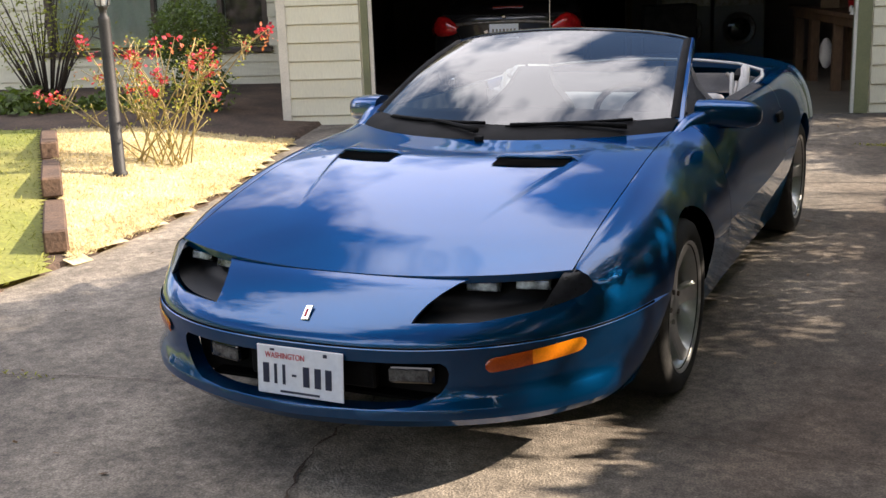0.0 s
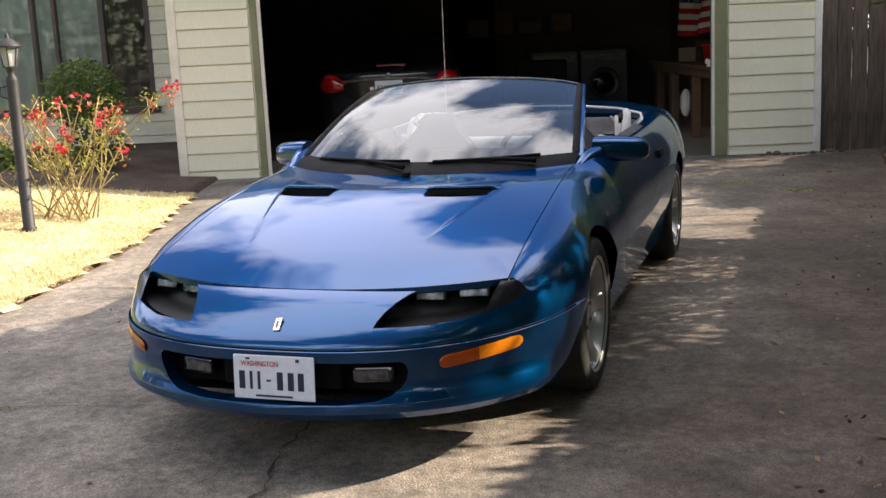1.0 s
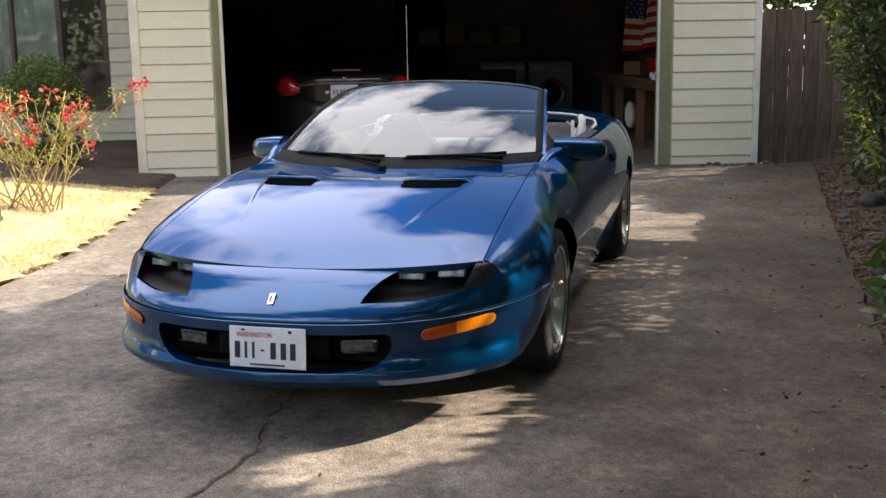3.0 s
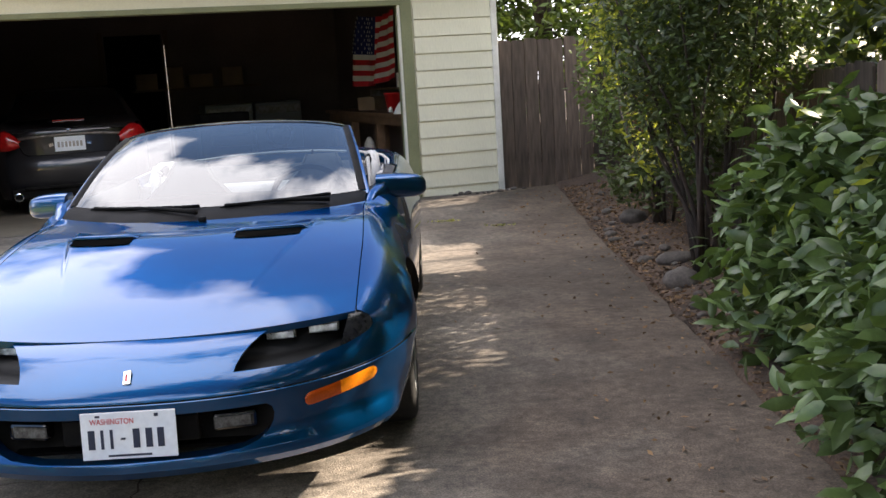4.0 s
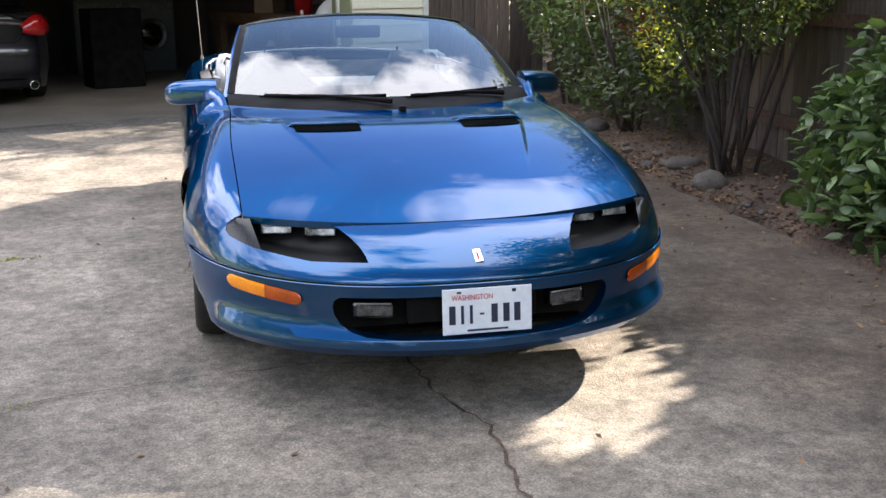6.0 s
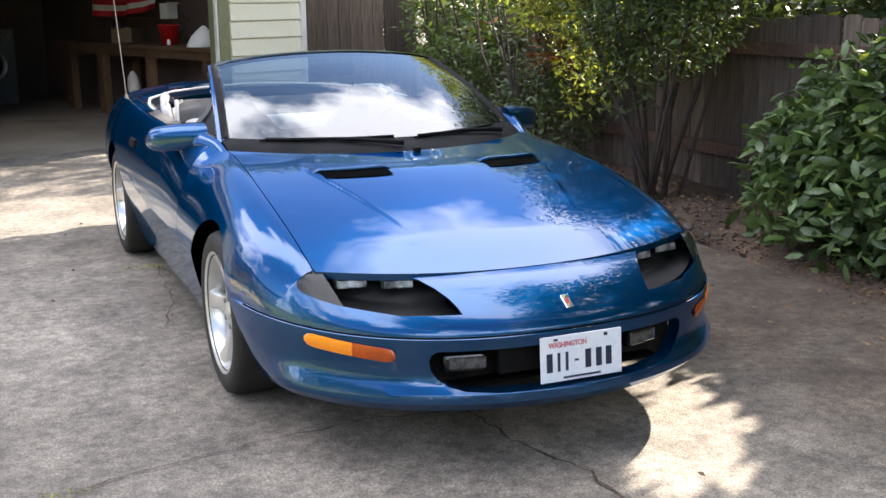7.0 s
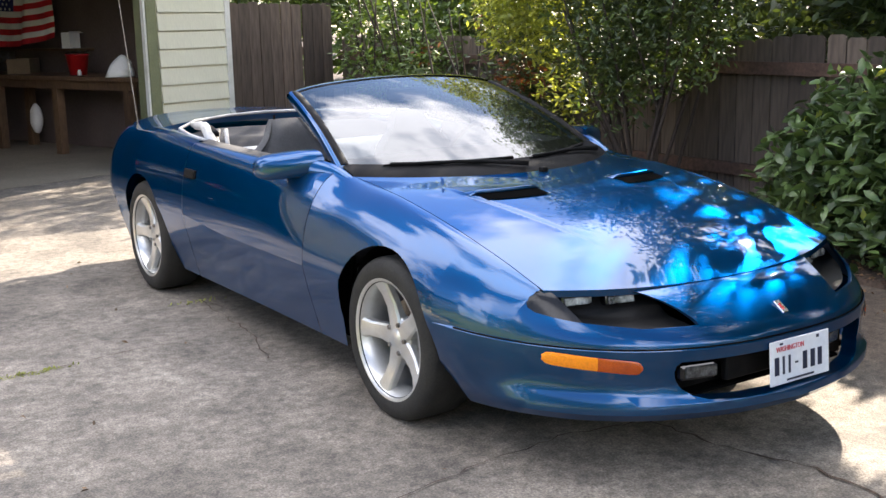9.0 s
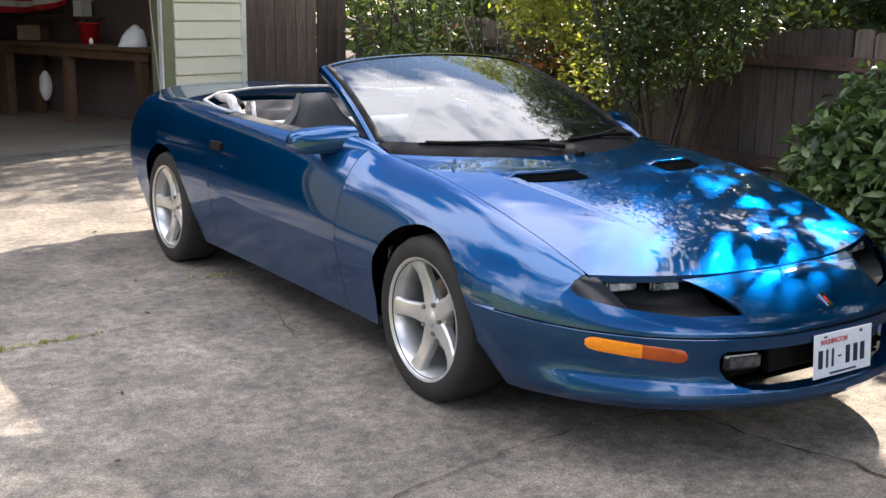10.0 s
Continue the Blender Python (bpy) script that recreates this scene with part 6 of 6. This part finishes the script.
stems(rs, (-5.18, 5.2, 0.15), [(-5.18 + 0.10 * k, 5.2, 0.8) for k in (-2, -1, 0, 1, 2)], 0.014, BARK, seed=15)
tagged(leaves("foliage", shell_points((-5.20, 5.2, 1.0), (0.385, 0.37, 0.36), 4400, g, 0.3, -0.9, 0.08), 0.05, LEAF_MID, rs, 47, width=0.4), kind="stuff")
tagged(leaves("low_foliage", shell_points((-5.1, 5.15, 0.5), (0.36, 0.3, 0.36), 900, g, 0.4, -0.8), 0.06, LEAF_MID, rs, 48, width=0.45), kind="stuff")
tw = thing("twiggy_shrub", "half-bare brown twiggy shrub in the bed before the house", "shrub")
tg = random.Random(16)
tb = Vector((-6.75, 4.85, 0.15))
tl = []
for k in range(40):
    a = tg.uniform(0, 6.283)
    tip = tb + Vector((0.75 * math.cos(a) * tg.uniform(0.4, 1), 0.4 * math.sin(a), tg.uniform(0.9, 1.45)))
    bm = bmesh.new()
    m = tb.lerp(tip, 0.5) + Vector((tg.uniform(-0.08, 0.08), 0, 0.05))
    tube(bm, [tb, m, tip], [0.012, 0.008, 0.003], 5)
    part("twig", bm, BARK, tw, "", True)
    tl += [tuple(tb.lerp(tip, tg.uniform(0.6, 1.05)) + Vector((tg.gauss(0, 0.07), tg.gauss(0, 0.07), tg.gauss(0, 0.06)))) for _ in range(26)]
tagged(leaves("foliage", tl, 0.05, LEAF_YELLOW, tw, 49), kind="stuff")
gp = thing("low_green_plant", "low leafy green plant at the foot of the house", "plant")
tagged(leaves("foliage", np.concatenate([shell_points((-6.9, 4.6, 0.30), (0.6, 0.35, 0.25), 500, g, 0.4, -0.4), shell_points((-6.1, 5.0, 0.28), (0.4, 0.3, 0.22), 300, g, 0.4, -0.4)]), 0.12, LEAF_MID, gp, 50, droop=0.0, width=0.5), kind="stuff")


# ---- lamp post, stones, litter ----
def make_lamp_post(x, y):
    z = ground_height(x, y)
    l = thing("lamp_post", "slim black garden lamp post with a glass lantern", "lamp post", at=(x, y, z))
    bm = bmesh.new()
    lathe(bm, [(0.0, -0.02), (0.055, -0.02), (0.055, 0.03), (0.043, 0.04), (0.042, 1.10), (0.040, 1.115), (0.024, 1.135), (0.030, 1.18), (0.045, 1.195), (0.0, 1.195)], 20)
    part("post", bm, IRON, l, "", True, 0.5)
    bm = bmesh.new()
    lathe(bm, [(0.046, 1.20), (0.072, 1.335)], 6)
    part("lantern_glass", bm, LAMP_GLASS, l, "hazy lantern glass")
    for k in range(6):
        a = 6.28318 * k / 6
        bm = bmesh.new()
        rod(bm, (0.047 * math.cos(a), 0.047 * math.sin(a), 1.195), (0.074 * math.cos(a), 0.074 * math.sin(a), 1.34), 0.005, 0.005, 6)
        part("lantern_bar", bm, IRON, l)
    bm = bmesh.new()
    lathe(bm, [(0.0, 1.335), (0.088, 1.333), (0.084, 1.345), (0.040, 1.385), (0.012, 1.40), (0.016, 1.412), (0.006, 1.425), (0.0, 1.45)], 12)
    part("lantern_cap", bm, IRON, l, "", True, 0.5)
    bm = bmesh.new()
    rod(bm, (0, 0, 1.2), (0, 0, 1.29), 0.017, 0.02, 10)
    part("bulb", bm, WHITE_CLOTH, l, "", True)
    bm = bmesh.new()
    tube(bm, [(-0.03, 0, 1.06), (-0.11, 0, 1.05), (-0.12, 0, 0.99), (-0.05, 0, 0.97)], 0.006, 6)
    part("hook", bm, IRON, l, "", True)


make_lamp_post(-3.82, 2.51)


def stone(x, y, size, seed, name="garden_stone", label="rounded grey field stone edging the planting bed"):
    bm = bmesh.new()
    bmesh.ops.create_icosphere(bm, subdivisions=2, radius=1)
    g = random.Random(seed)
    k = (size * g.uniform(0.8, 1.2), size * g.uniform(0.6, 0.9), size * g.uniform(0.42, 0.62))
    for v in bm.verts:
        f = 1 + 0.22 * noise.noise(v.co * 1.4 + Vector((seed, 0, 0)))
        v.co = Vector((v.co.x * k[0] * f, v.co.y * k[1] * f, v.co.z * k[2] * f))
    ob = part(name, bm, STONE, None, label, True, 1.5)
    ob.matrix_basis = pose(x, y, max(ground_height(x, y), drive_height(x, y)) + k[2] * 0.45, 0, 0, g.uniform(0, 180))
    return tagged(ob, label, "stone", "stones along the driveway bed")


sg = random.Random(18)
stone(2.40, 2.15, 0.13, 1)
stone(2.50, 2.75, 0.12, 2)
stone(2.54, 4.55, 0.14, 3)
stone(2.34, 3.0, 0.07, 4)
for k in range(22):
    stone(2.29 + sg.uniform(-0.02, 0.24), 1.3 + 4.9 * k / 22 + sg.uniform(-0.08, 0.08), sg.uniform(0.022, 0.058), 10 + k)
for k in range(12):
    p = on_house(-0.62 + 0.07 * k + sg.uniform(-0.05, 0.05), -0.10 - sg.uniform(0, 0.12), 0)
    stone(p.x, p.y, sg.uniform(0.018, 0.045), 60 + k, "rubble_stone", "pale broken rubble at the foot of the garage corner")

lg = np.random.default_rng(23)
ball = bmesh.new()
bmesh.ops.create_icosphere(ball, subdivisions=1, radius=1)
bv, bf = np.array([v.co[:] for v in ball.verts]), np.array([[v.index for v in f.verts] for f in ball.faces])
ball.free()
gv, gf = [], []
for k in range(620):
    x, y = 2.22 + abs(lg.normal()) * 0.16, lg.uniform(0.9, 6.9)
    r = lg.uniform(0.006, 0.019) * lg.uniform(0.6, 1.3, 3) * np.array([1.2, 1.2, 0.7])
    gv.append(bv * r * lg.uniform(0.8, 1.15, (len(bv), 1)) + np.array([x, y, max(ground_height(x, y), drive_height(x, y)) + 0.4 * r[2]]))
    gf.append(bf + len(bv) * k)
ob = raw("bed_gravel", np.concatenate(gv).tolist(), np.concatenate(gf).tolist(), SOIL)
tagged(ob, "small brown clods and pebbles along the bed's edge", "gravel", kind="stuff")
lit = []
for _ in range(330):
    x, y = 2.2 - abs(lg.normal()) * 0.35, lg.uniform(-1.5, 6.8)
    lit.append((x, y, drive_height(x, y) + 0.008))
for _ in range(90):
    x, y = lg.uniform(-2.4, 2.0), lg.uniform(-3, 6)
    lit.append((x, y, drive_height(x, y) + 0.008))
for _ in range(4600):
    x, y = 2.19 + 0.9 * lg.uniform() ** 1.5, lg.uniform(-1, 6.8)
    lit.append((x, y, ground_height(x, y) + 0.012))
ob = leaves("fallen_leaves", lit, 0.034, material("dead_leaf", (0.22, 0.13, 0.06), 0.8, 0, (0.12, 0.07, 0.035), 20, 60, 0.2, island=0.4), None, 24, droop=0.0, width=0.5)
ob.data.vertices.foreach_get("co", a := np.empty(len(ob.data.vertices) * 3))
a = a.reshape(-1, 5, 3)
a[:, :, 2] = a[:, :1, 2] + np.clip(a[:, :, 2] - a[:, :1, 2], -0.004, 0.014)
ob.data.vertices.foreach_set("co", a.reshape(-1))
tagged(ob, "scattered brown fallen leaves on the driveway and bed", "fallen leaves", kind="stuff")
ms = []
for cx, cy, n in ((-1.80, 1.37, 110), (-2.06, 1.345, 80), (-0.75, 2.1, 40), (1.05, 5.3, 120), (1.5, 5.0, 60), (-1.5, -0.7, 25)):
    ms += [(cx + lg.normal() * 0.07, cy + lg.normal() * 0.014, drive_height(cx, cy) + 0.004) for _ in range(n)]
tagged(leaves("moss_tufts", ms, 0.022, GREEN_GRASS, None, 25, droop=-0.5, width=0.3), "small green moss tufts in the driveway cracks", "moss", kind="stuff")

# ---- things in the garage ----
def make_sedan():
    """A saloon parked nose-in; local y runs forward, the tail at y = 0."""
    s = thing("grey_sedan", "dark grey four-door sedan parked nose-in inside the garage", "car")
    s.matrix_basis = pose(-2.82, 7.38, FLOOR, 0, 0, 17) @ Matrix.Diagonal((0.92, 1, 0.91, 1))
    z_top = spline((0, 0.98), (0.35, 1.02), (0.55, 1.05), (1.2, 1.40), (1.7, 1.45), (2.6, 1.42), (3.4, 1.05), (4.4, 0.85), (4.7, 0.65))
    wid = spline((0, 0.70), (0.18, 0.83), (0.6, 0.89), (2.4, 0.91), (4.2, 0.88), (4.7, 0.60))
    inx = spline((0, 0.74), (0.5, 0.80), (1.2, 0.66), (2.4, 0.66), (3.4, 0.80), (4.7, 0.75))
    bm = bmesh.new()
    rows = []
    for y in np.linspace(0, 4.7, 48):
        w, zt, ins = wid(y), z_top(y), inx(y)
        belt = min(0.98, zt - 0.02)
        r = []
        for x, z in ((-1.0 + 0.07, 0.20), (-1.0, 0.42), (-1.0 + 0.0, 0.66), (-0.965, belt - 0.05), (-0.93, belt), (-ins, zt - 0.035), (-ins * 0.8, zt), (0, zt + 0.015)):
            r.append((x * w, y, z))
        r += [(-x, yy, z) for x, yy, z in reversed(r[:-1])]
        rows.append(r)
    sheet(bm, rows)
    bmesh.ops.recalc_face_normals(bm, faces=bm.faces)
    part("body", bm, SEDAN_PAINT, s, "", True, 0.8)
    bm = bmesh.new()        # tail panel, bowed
    rows = []
    for z, b in ((0.22, 0.02), (0.34, -0.05), (0.52, -0.085), (0.66, -0.075), (0.69, -0.04), (0.80, -0.03), (0.93, -0.015), (0.99, -0.02), (1.0, 0.03)):
        rows.append([(x, b + 0.17 * abs(x / 0.75) ** 3, z) for x in np.linspace(-0.74, 0.74, 21)])
    sheet(bm, rows)
    part("tail_panel", bm, SEDAN_PAINT, s, "dark grey boot lid and bumper", True, 0.8)
    bm = boxed((1.06, 0.02, 0.035), (0, -0.09, 0.325), bevel=0.008)
    part("bumper_slot", bm, TRIM_BLACK, s)
    part("lower_valance", boxed((1.36, 0.05, 0.13), (0, -0.035, 0.265), bevel=0.02), TRIM_BLACK, s, "black lower bumper valance")
    tail_y = lambda x, b=-0.03: b + 0.17 * abs(x / 0.75) ** 3
    bm = bmesh.new()        # boot lid panel, narrowing downwards
    sheet(bm, [[(x * w, tail_y(x * w) - 0.010, z) for x in np.linspace(-1, 1, 15)] for z, w in ((0.885, 0.56), (0.87, 0.565), (0.74, 0.50), (0.69, 0.45))])
    part("boot_lid_panel", bm, SEDAN_LID, s, "lower boot lid in a shade-darkened copy of the paint", True)
    bm = bmesh.new()
    tube(bm, [(x * 0.57, tail_y(x * 0.57) - 0.012, z) for x, z in ((-1, 0.885), (-0.96, 0.80), (-0.89, 0.72), (-0.80, 0.69), (-0.4, 0.683), (0, 0.682), (0.4, 0.683), (0.80, 0.69), (0.89, 0.72), (0.96, 0.80), (1, 0.885))], 0.007, 6)
    part("boot_lid_seam", bm, TRIM_BLACK, s, "dark shut line of the boot lid", True)
    bm = bmesh.new()        # bright strip over the plate in place of the boot lid edge's highlight
    sheet(bm, [[(x, tail_y(x) - b, z - 0.03 * abs(x / 0.56) ** 2) for x in np.linspace(-0.57, 0.57, 17)] for z, b in ((0.897, 0.012), (0.902, 0.034), (0.925, 0.030), (0.932, 0.010))])
    part("ledge_highlight", bm, STEEL, s, "bright strip in place of the highlight on the boot lid edge", True)
    for sg in (1, -1):
        part("plate_lamp", boxed((0.055, 0.016, 0.045), (sg * 0.205, -0.047, 0.80), (0, 14 * sg, 0), 0.006), CHROME, s, "bright fitting beside the plate")
    part("boot_badge", boxed((0.045, 0.010, 0.032), (0, -0.035, 0.965), bevel=0.004), CHROME, s)
    pl = part("number_plate", boxed((0.332, 0.006, 0.166), (0, -0.055, 0.805), (-6, 0, 0), 0.003), PLATE_WHITE, s, "pale number plate with grey characters")
    for i in range(7):
        part("plate_bar", boxed((0.026, 0.002, 0.062), (-0.122 + 0.0405 * i, -0.060, 0.80), (-6, 0, 0)), STEEL, pl)
    for sg in (1, -1):
        bm = bmesh.new()        # lamp wrapping round the corner, peaked above
        rows = []
        for x, y, z0, z1 in ((0.54, -0.005, 0.80, 0.86), (0.60, -0.010, 0.775, 0.915), (0.66, -0.012, 0.765, 0.965), (0.715, 0.005, 0.76, 0.99), (0.775, 0.055, 0.76, 0.985), (0.835, 0.15, 0.765, 0.95), (0.872, 0.28, 0.78, 0.90), (0.892, 0.42, 0.80, 0.86)):
            h = z1 - z0
            rows.append([(sg * x * k, y - b, z0 + h * f) for k, b, f in ((0.985, -0.02, -0.02), (1.0, 0.010, 0.0), (1.012, 0.024, 0.30), (1.008, 0.022, 0.65), (0.99, 0.008, 0.95), (0.96, -0.025, 1.0))])
        sheet(bm, rows)
        part("tail_lamp", bm, RED_LENS, s, "red wrap-around tail lamp", True)
        bm = bmesh.new()
        lathe(bm, [(0.036, 0.20), (0.036, 0.0), (0.040, -0.008), (0.050, -0.006), (0.052, 0.01), (0.050, 0.20)], 20, pose(sg * 0.60, -0.09, 0.235, -90, 0, 0))
        tip = part("exhaust_tip", bm, CHROME, s, "chrome exhaust tip", True)
        bm = bmesh.new()
        rod(bm, (sg * 0.60, -0.05, 0.235), (sg * 0.60, 0.10, 0.235), 0.037, 0.037, 16)
        part("exhaust_bore", bm, RUBBER, tip, "black exhaust bore", True)
        for y in (0.95, 3.75):
            bm = bmesh.new()
            lathe(bm, [(0.0, 0.09), (0.20, 0.09), (0.29, 0.10), (0.32, 0.08), (0.32, -0.10)], 28, pose(sg * 0.80, y, 0.32, 0, 90 * sg, 0))
            part("wheel", bm, RUBBER, s, "", True)
    bm = bmesh.new()        # rear window
    rows = []
    for t in np.linspace(0.06, 0.94, 6):
        y = 0.55 + 0.65 * t
        w = inx(y) * 0.86
        rows.append([(x * w, y - 0.012, z_top(y) + 0.022 - 0.012 * x * x) for x in np.linspace(-1, 1, 9)])
    sheet(bm, rows)
    part("rear_window", bm, GLOSS_BLACK, s, "dark rear window", True)
    part("high_brake_lamp", boxed((0.36, 0.02, 0.018), (0, 0.50, 1.058), bevel=0.004), RED_LENS, s)


make_sedan()


def make_appliance(u, label):
    a = thing("washing_machine", label, "washing machine", "laundry machines")
    a.matrix_basis = house_pose(u, 5.05, FLOOR)
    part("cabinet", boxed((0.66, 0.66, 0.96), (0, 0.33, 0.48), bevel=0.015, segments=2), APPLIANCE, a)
    bm = bmesh.new()
    lathe(bm, [(0.0, 0.0), (0.15, 0.0), (0.16, 0.02), (0.20, 0.035), (0.22, 0.02), (0.22, 0.0)], 32, pose(0, -0.005, 0.50, 90, 0, 0))
    part("door_ring", bm, STEEL, a, "grey round door", True)
    bm = bmesh.new()
    lathe(bm, [(0.0, 0.03), (0.10, 0.025), (0.15, 0.004)], 32, pose(0, -0.004, 0.50, 90, 0, 0))
    part("door_glass", bm, GLOSS_BLACK, a, "dark door glass", True)
    part("control_panel", boxed((0.62, 0.02, 0.11), (0, -0.005, 0.86), bevel=0.006), STEEL, a)


make_appliance(-1.97, "white front-loading washing machine at the garage back wall")
make_appliance(-1.28, "white front-loading dryer at the garage back wall")


def make_bench():
    b = thing("workbench", "rough wooden workbench inside the garage", "workbench")
    b.matrix_basis = house_pose(-0.84, 2.25, FLOOR, -90)
    part("worktop", boxed((3.6, 0.66, 0.045), (0, 0.33, 0.80), bevel=0.004), BENCH_WOOD, b)
    for x, y in ((-0.75, 0.1), (1.6, 0.1), (-1.6, 0.1), (0.4, 0.1), (-0.75, 0.5), (1.6, 0.5)):
        part("leg", boxed((0.16 if y < 0.3 and x < 0 else 0.09, 0.09, 0.78), (x, y, 0.39)), BENCH_WOOD, b)
    part("apron", boxed((3.5, 0.03, 0.09), (0, 0.06, 0.735)), BENCH_WOOD, b)


make_bench()
TOP = FLOOR + 0.823


def put(ob, u, d, z, turn=0.0):
    ob.matrix_basis = house_pose(u, d, z, turn)
    return ob


bk = put(thing("red_bucket", "red plastic bucket standing on the workbench", "bucket"), -0.60, 1.66, TOP)
bm = bmesh.new()
lathe(bm, [(0.0, 0.0), (0.085, 0.0), (0.115, 0.20), (0.122, 0.20), (0.122, 0.215), (0.110, 0.21), (0.08, 0.02), (0.0, 0.015)], 28)
part("pail", bm, RED_PLASTIC, bk, "", True, 0.6)
bm = bmesh.new()
tube(bm, [(0.12 * math.cos(k), 0.02, 0.19 + 0.05 * math.sin(k)) for k in np.linspace(0, 3.14159, 11)], 0.004, 5)
part("bail", bm, STEEL, bk, "", True)
bx = put(thing("cardboard_box", "open brown cardboard box on the workbench", "box"), -0.51, 2.80, TOP, 40)
for nm, sz, at in (("box_side", (0.36, 0.006, 0.16), (0, -0.12, 0.08)), ("box_side", (0.36, 0.006, 0.16), (0, 0.12, 0.08)), ("box_side", (0.006, 0.24, 0.16), (-0.18, 0, 0.08)), ("box_side", (0.006, 0.24, 0.16), (0.18, 0, 0.08)), ("box_base", (0.36, 0.24, 0.006), (0, 0, 0.004))):
    part(nm, boxed(sz, at), CARDBOARD, bx)
cp = thing("cloth_sack", "white cloth sack slumped on the workbench", "sack")
put(cp, -0.72, 0.80, TOP)
bm = bmesh.new()
bmesh.ops.create_icosphere(bm, subdivisions=3, radius=1)
for v in bm.verts:
    h = max(0, v.co.z)
    f = 1 + 0.10 * noise.noise(v.co * 2.2)
    v.co = Vector((v.co.x * 0.16 * f * (1 - 0.35 * h) + 0.04 * h, v.co.y * 0.12 * f, h * 0.21 * f))
part("cloth", bm, WHITE_CLOTH, cp, "", True)
jr = put(thing("small_jar", "small pale jar on the workbench", "jar"), -0.70, 1.50, TOP)
bm = bmesh.new()
lathe(bm, [(0, 0), (0.022, 0), (0.022, 0.04), (0.015, 0.05), (0.015, 0.06), (0, 0.06)], 14)
part("glass_body", bm, WHITE_CLOTH, jr, "", True)
bag = put(thing("plastic_bag", "pale plastic bag hanging under the workbench", "bag"), -0.76, 2.25, FLOOR + 0.36)
bm = bmesh.new()
bmesh.ops.create_icosphere(bm, subdivisions=3, radius=1)
for v in bm.verts:
    f = 1 + 0.12 * noise.noise(v.co * 2.5)
    v.co = Vector((v.co.x * 0.07 * f, v.co.y * 0.06 * f, v.co.z * 0.16 * f))
part("bag_body", bm, VINYL_GREY, bag, "", True)
sh = put(thing("wall_shelf", "dark shelf stacked with boxes in the garage", "shelf"), -2.3, 5.55, 1.35)
part("board", boxed((1.8, 0.32, 0.03), (0, 0.16, 0)), BENCH_WOOD, sh)
for k, (x, w, h) in enumerate(((-0.7, 0.3, 0.22), (-0.32, 0.26, 0.3), (0.05, 0.34, 0.18), (0.5, 0.3, 0.26))):
    b = put(thing("storage_box", "brown storage box on the garage shelf", "box", "boxes on the shelf"), -2.3 + x, 5.70, 1.365)
    part("carton", boxed((w, 0.26, h), (0, 0, h / 2), bevel=0.006), CARDBOARD, b)
tb = put(thing("tool_cabinet", "dark red tool cabinet beside the workbench", "cabinet"), -2.35, 3.2, FLOOR)
part("cabinet_body", boxed((0.6, 0.45, 0.9), (0, 0, 0.45), bevel=0.01), TRIM_BLACK, tb)
# Near-black colour puts the garage's gloom into the door.
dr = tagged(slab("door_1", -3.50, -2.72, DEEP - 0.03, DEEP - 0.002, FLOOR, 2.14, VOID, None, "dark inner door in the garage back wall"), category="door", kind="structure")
slab("door_frame", -2.70, -2.62, DEEP - 0.04, DEEP - 0.002, FLOOR, 2.2, BENCH_WOOD, dr)
slab("door_frame", -3.60, -3.52, DEEP - 0.04, DEEP - 0.002, FLOOR, 2.2, BENCH_WOOD, dr)

ns = put(thing("narrow_shelf", "narrow brown wall shelf below the flag", "shelf"), -0.25, 2.85, 1.215, -90)
part("board", boxed((1.7, 0.24, 0.025), (0, 0, 0)), BENCH_WOOD, ns)
for x in (-0.7, 0.7):
    part("bracket", boxed((0.03, 0.20, 0.14), (x, 0.01, -0.08)), STEEL, ns)
wc = put(thing("white_carton", "small white paper carton on the narrow shelf", "carton"), -0.29, 2.20, 1.2285, 12)
part("carton_body", boxed((0.16, 0.12, 0.17), (0, 0, 0.085), bevel=0.004), WHITE_CLOTH, wc)
part("carton_flap", boxed((0.16, 0.05, 0.004), (0, -0.08, 0.172), (18, 0, 0)), WHITE_CLOTH, wc)

# striped flag hung above the workbench
fl = thing("striped_flag", "red and white striped flag with a blue canton in the garage", "flag")


def cloth(u, v):
    """A point of the hanging flag: u along the stripes, v down."""
    return on_house(-0.42 + 0.16 * u - 0.05 * math.sin(u * 9 + v * 2) - 0.03 * math.sin(u * 21) - 0.12 * v, 3.55 - 1.12 * u + 0.03 * math.sin(v * 5), 2.16 - 0.90 * v + 0.09 * u * v * v - 0.05 * math.sin(u * 3.1))


for k in range(13):
    u0 = 0.42 if k < 7 else 0.0
    bm = bmesh.new()
    sheet(bm, [[cloth(u, (k + t) / 13) for u in np.linspace(u0, 1, 26)] for t in (0, 0.5, 1)])
    part("stripe", bm, FLAG_RED if k % 2 == 0 else WHITE_CLOTH, fl, "", True)
bm = bmesh.new()
sheet(bm, [[cloth(u, v) for u in np.linspace(0, 0.42, 14)] for v in np.linspace(0, 7 / 13, 8)])
part("canton", bm, FLAG_BLUE, fl, "dark blue canton with pale dots", True)
for r in range(9):
    for c in range(6 if r % 2 == 0 else 5):
        u = 0.42 * (c + (0.5 if r % 2 == 0 else 1.0)) / 6
        p = cloth(u, 7 / 13 * (r + 0.5) / 9)
        q = WU * -0.006
        bm = boxed((0.026, 0.002, 0.026), (p.x + q.x, p.y + q.y, p.z), (0, 45, WALL_TURN + 90))
        part("pale_dot", bm, WHITE_CLOTH, fl)
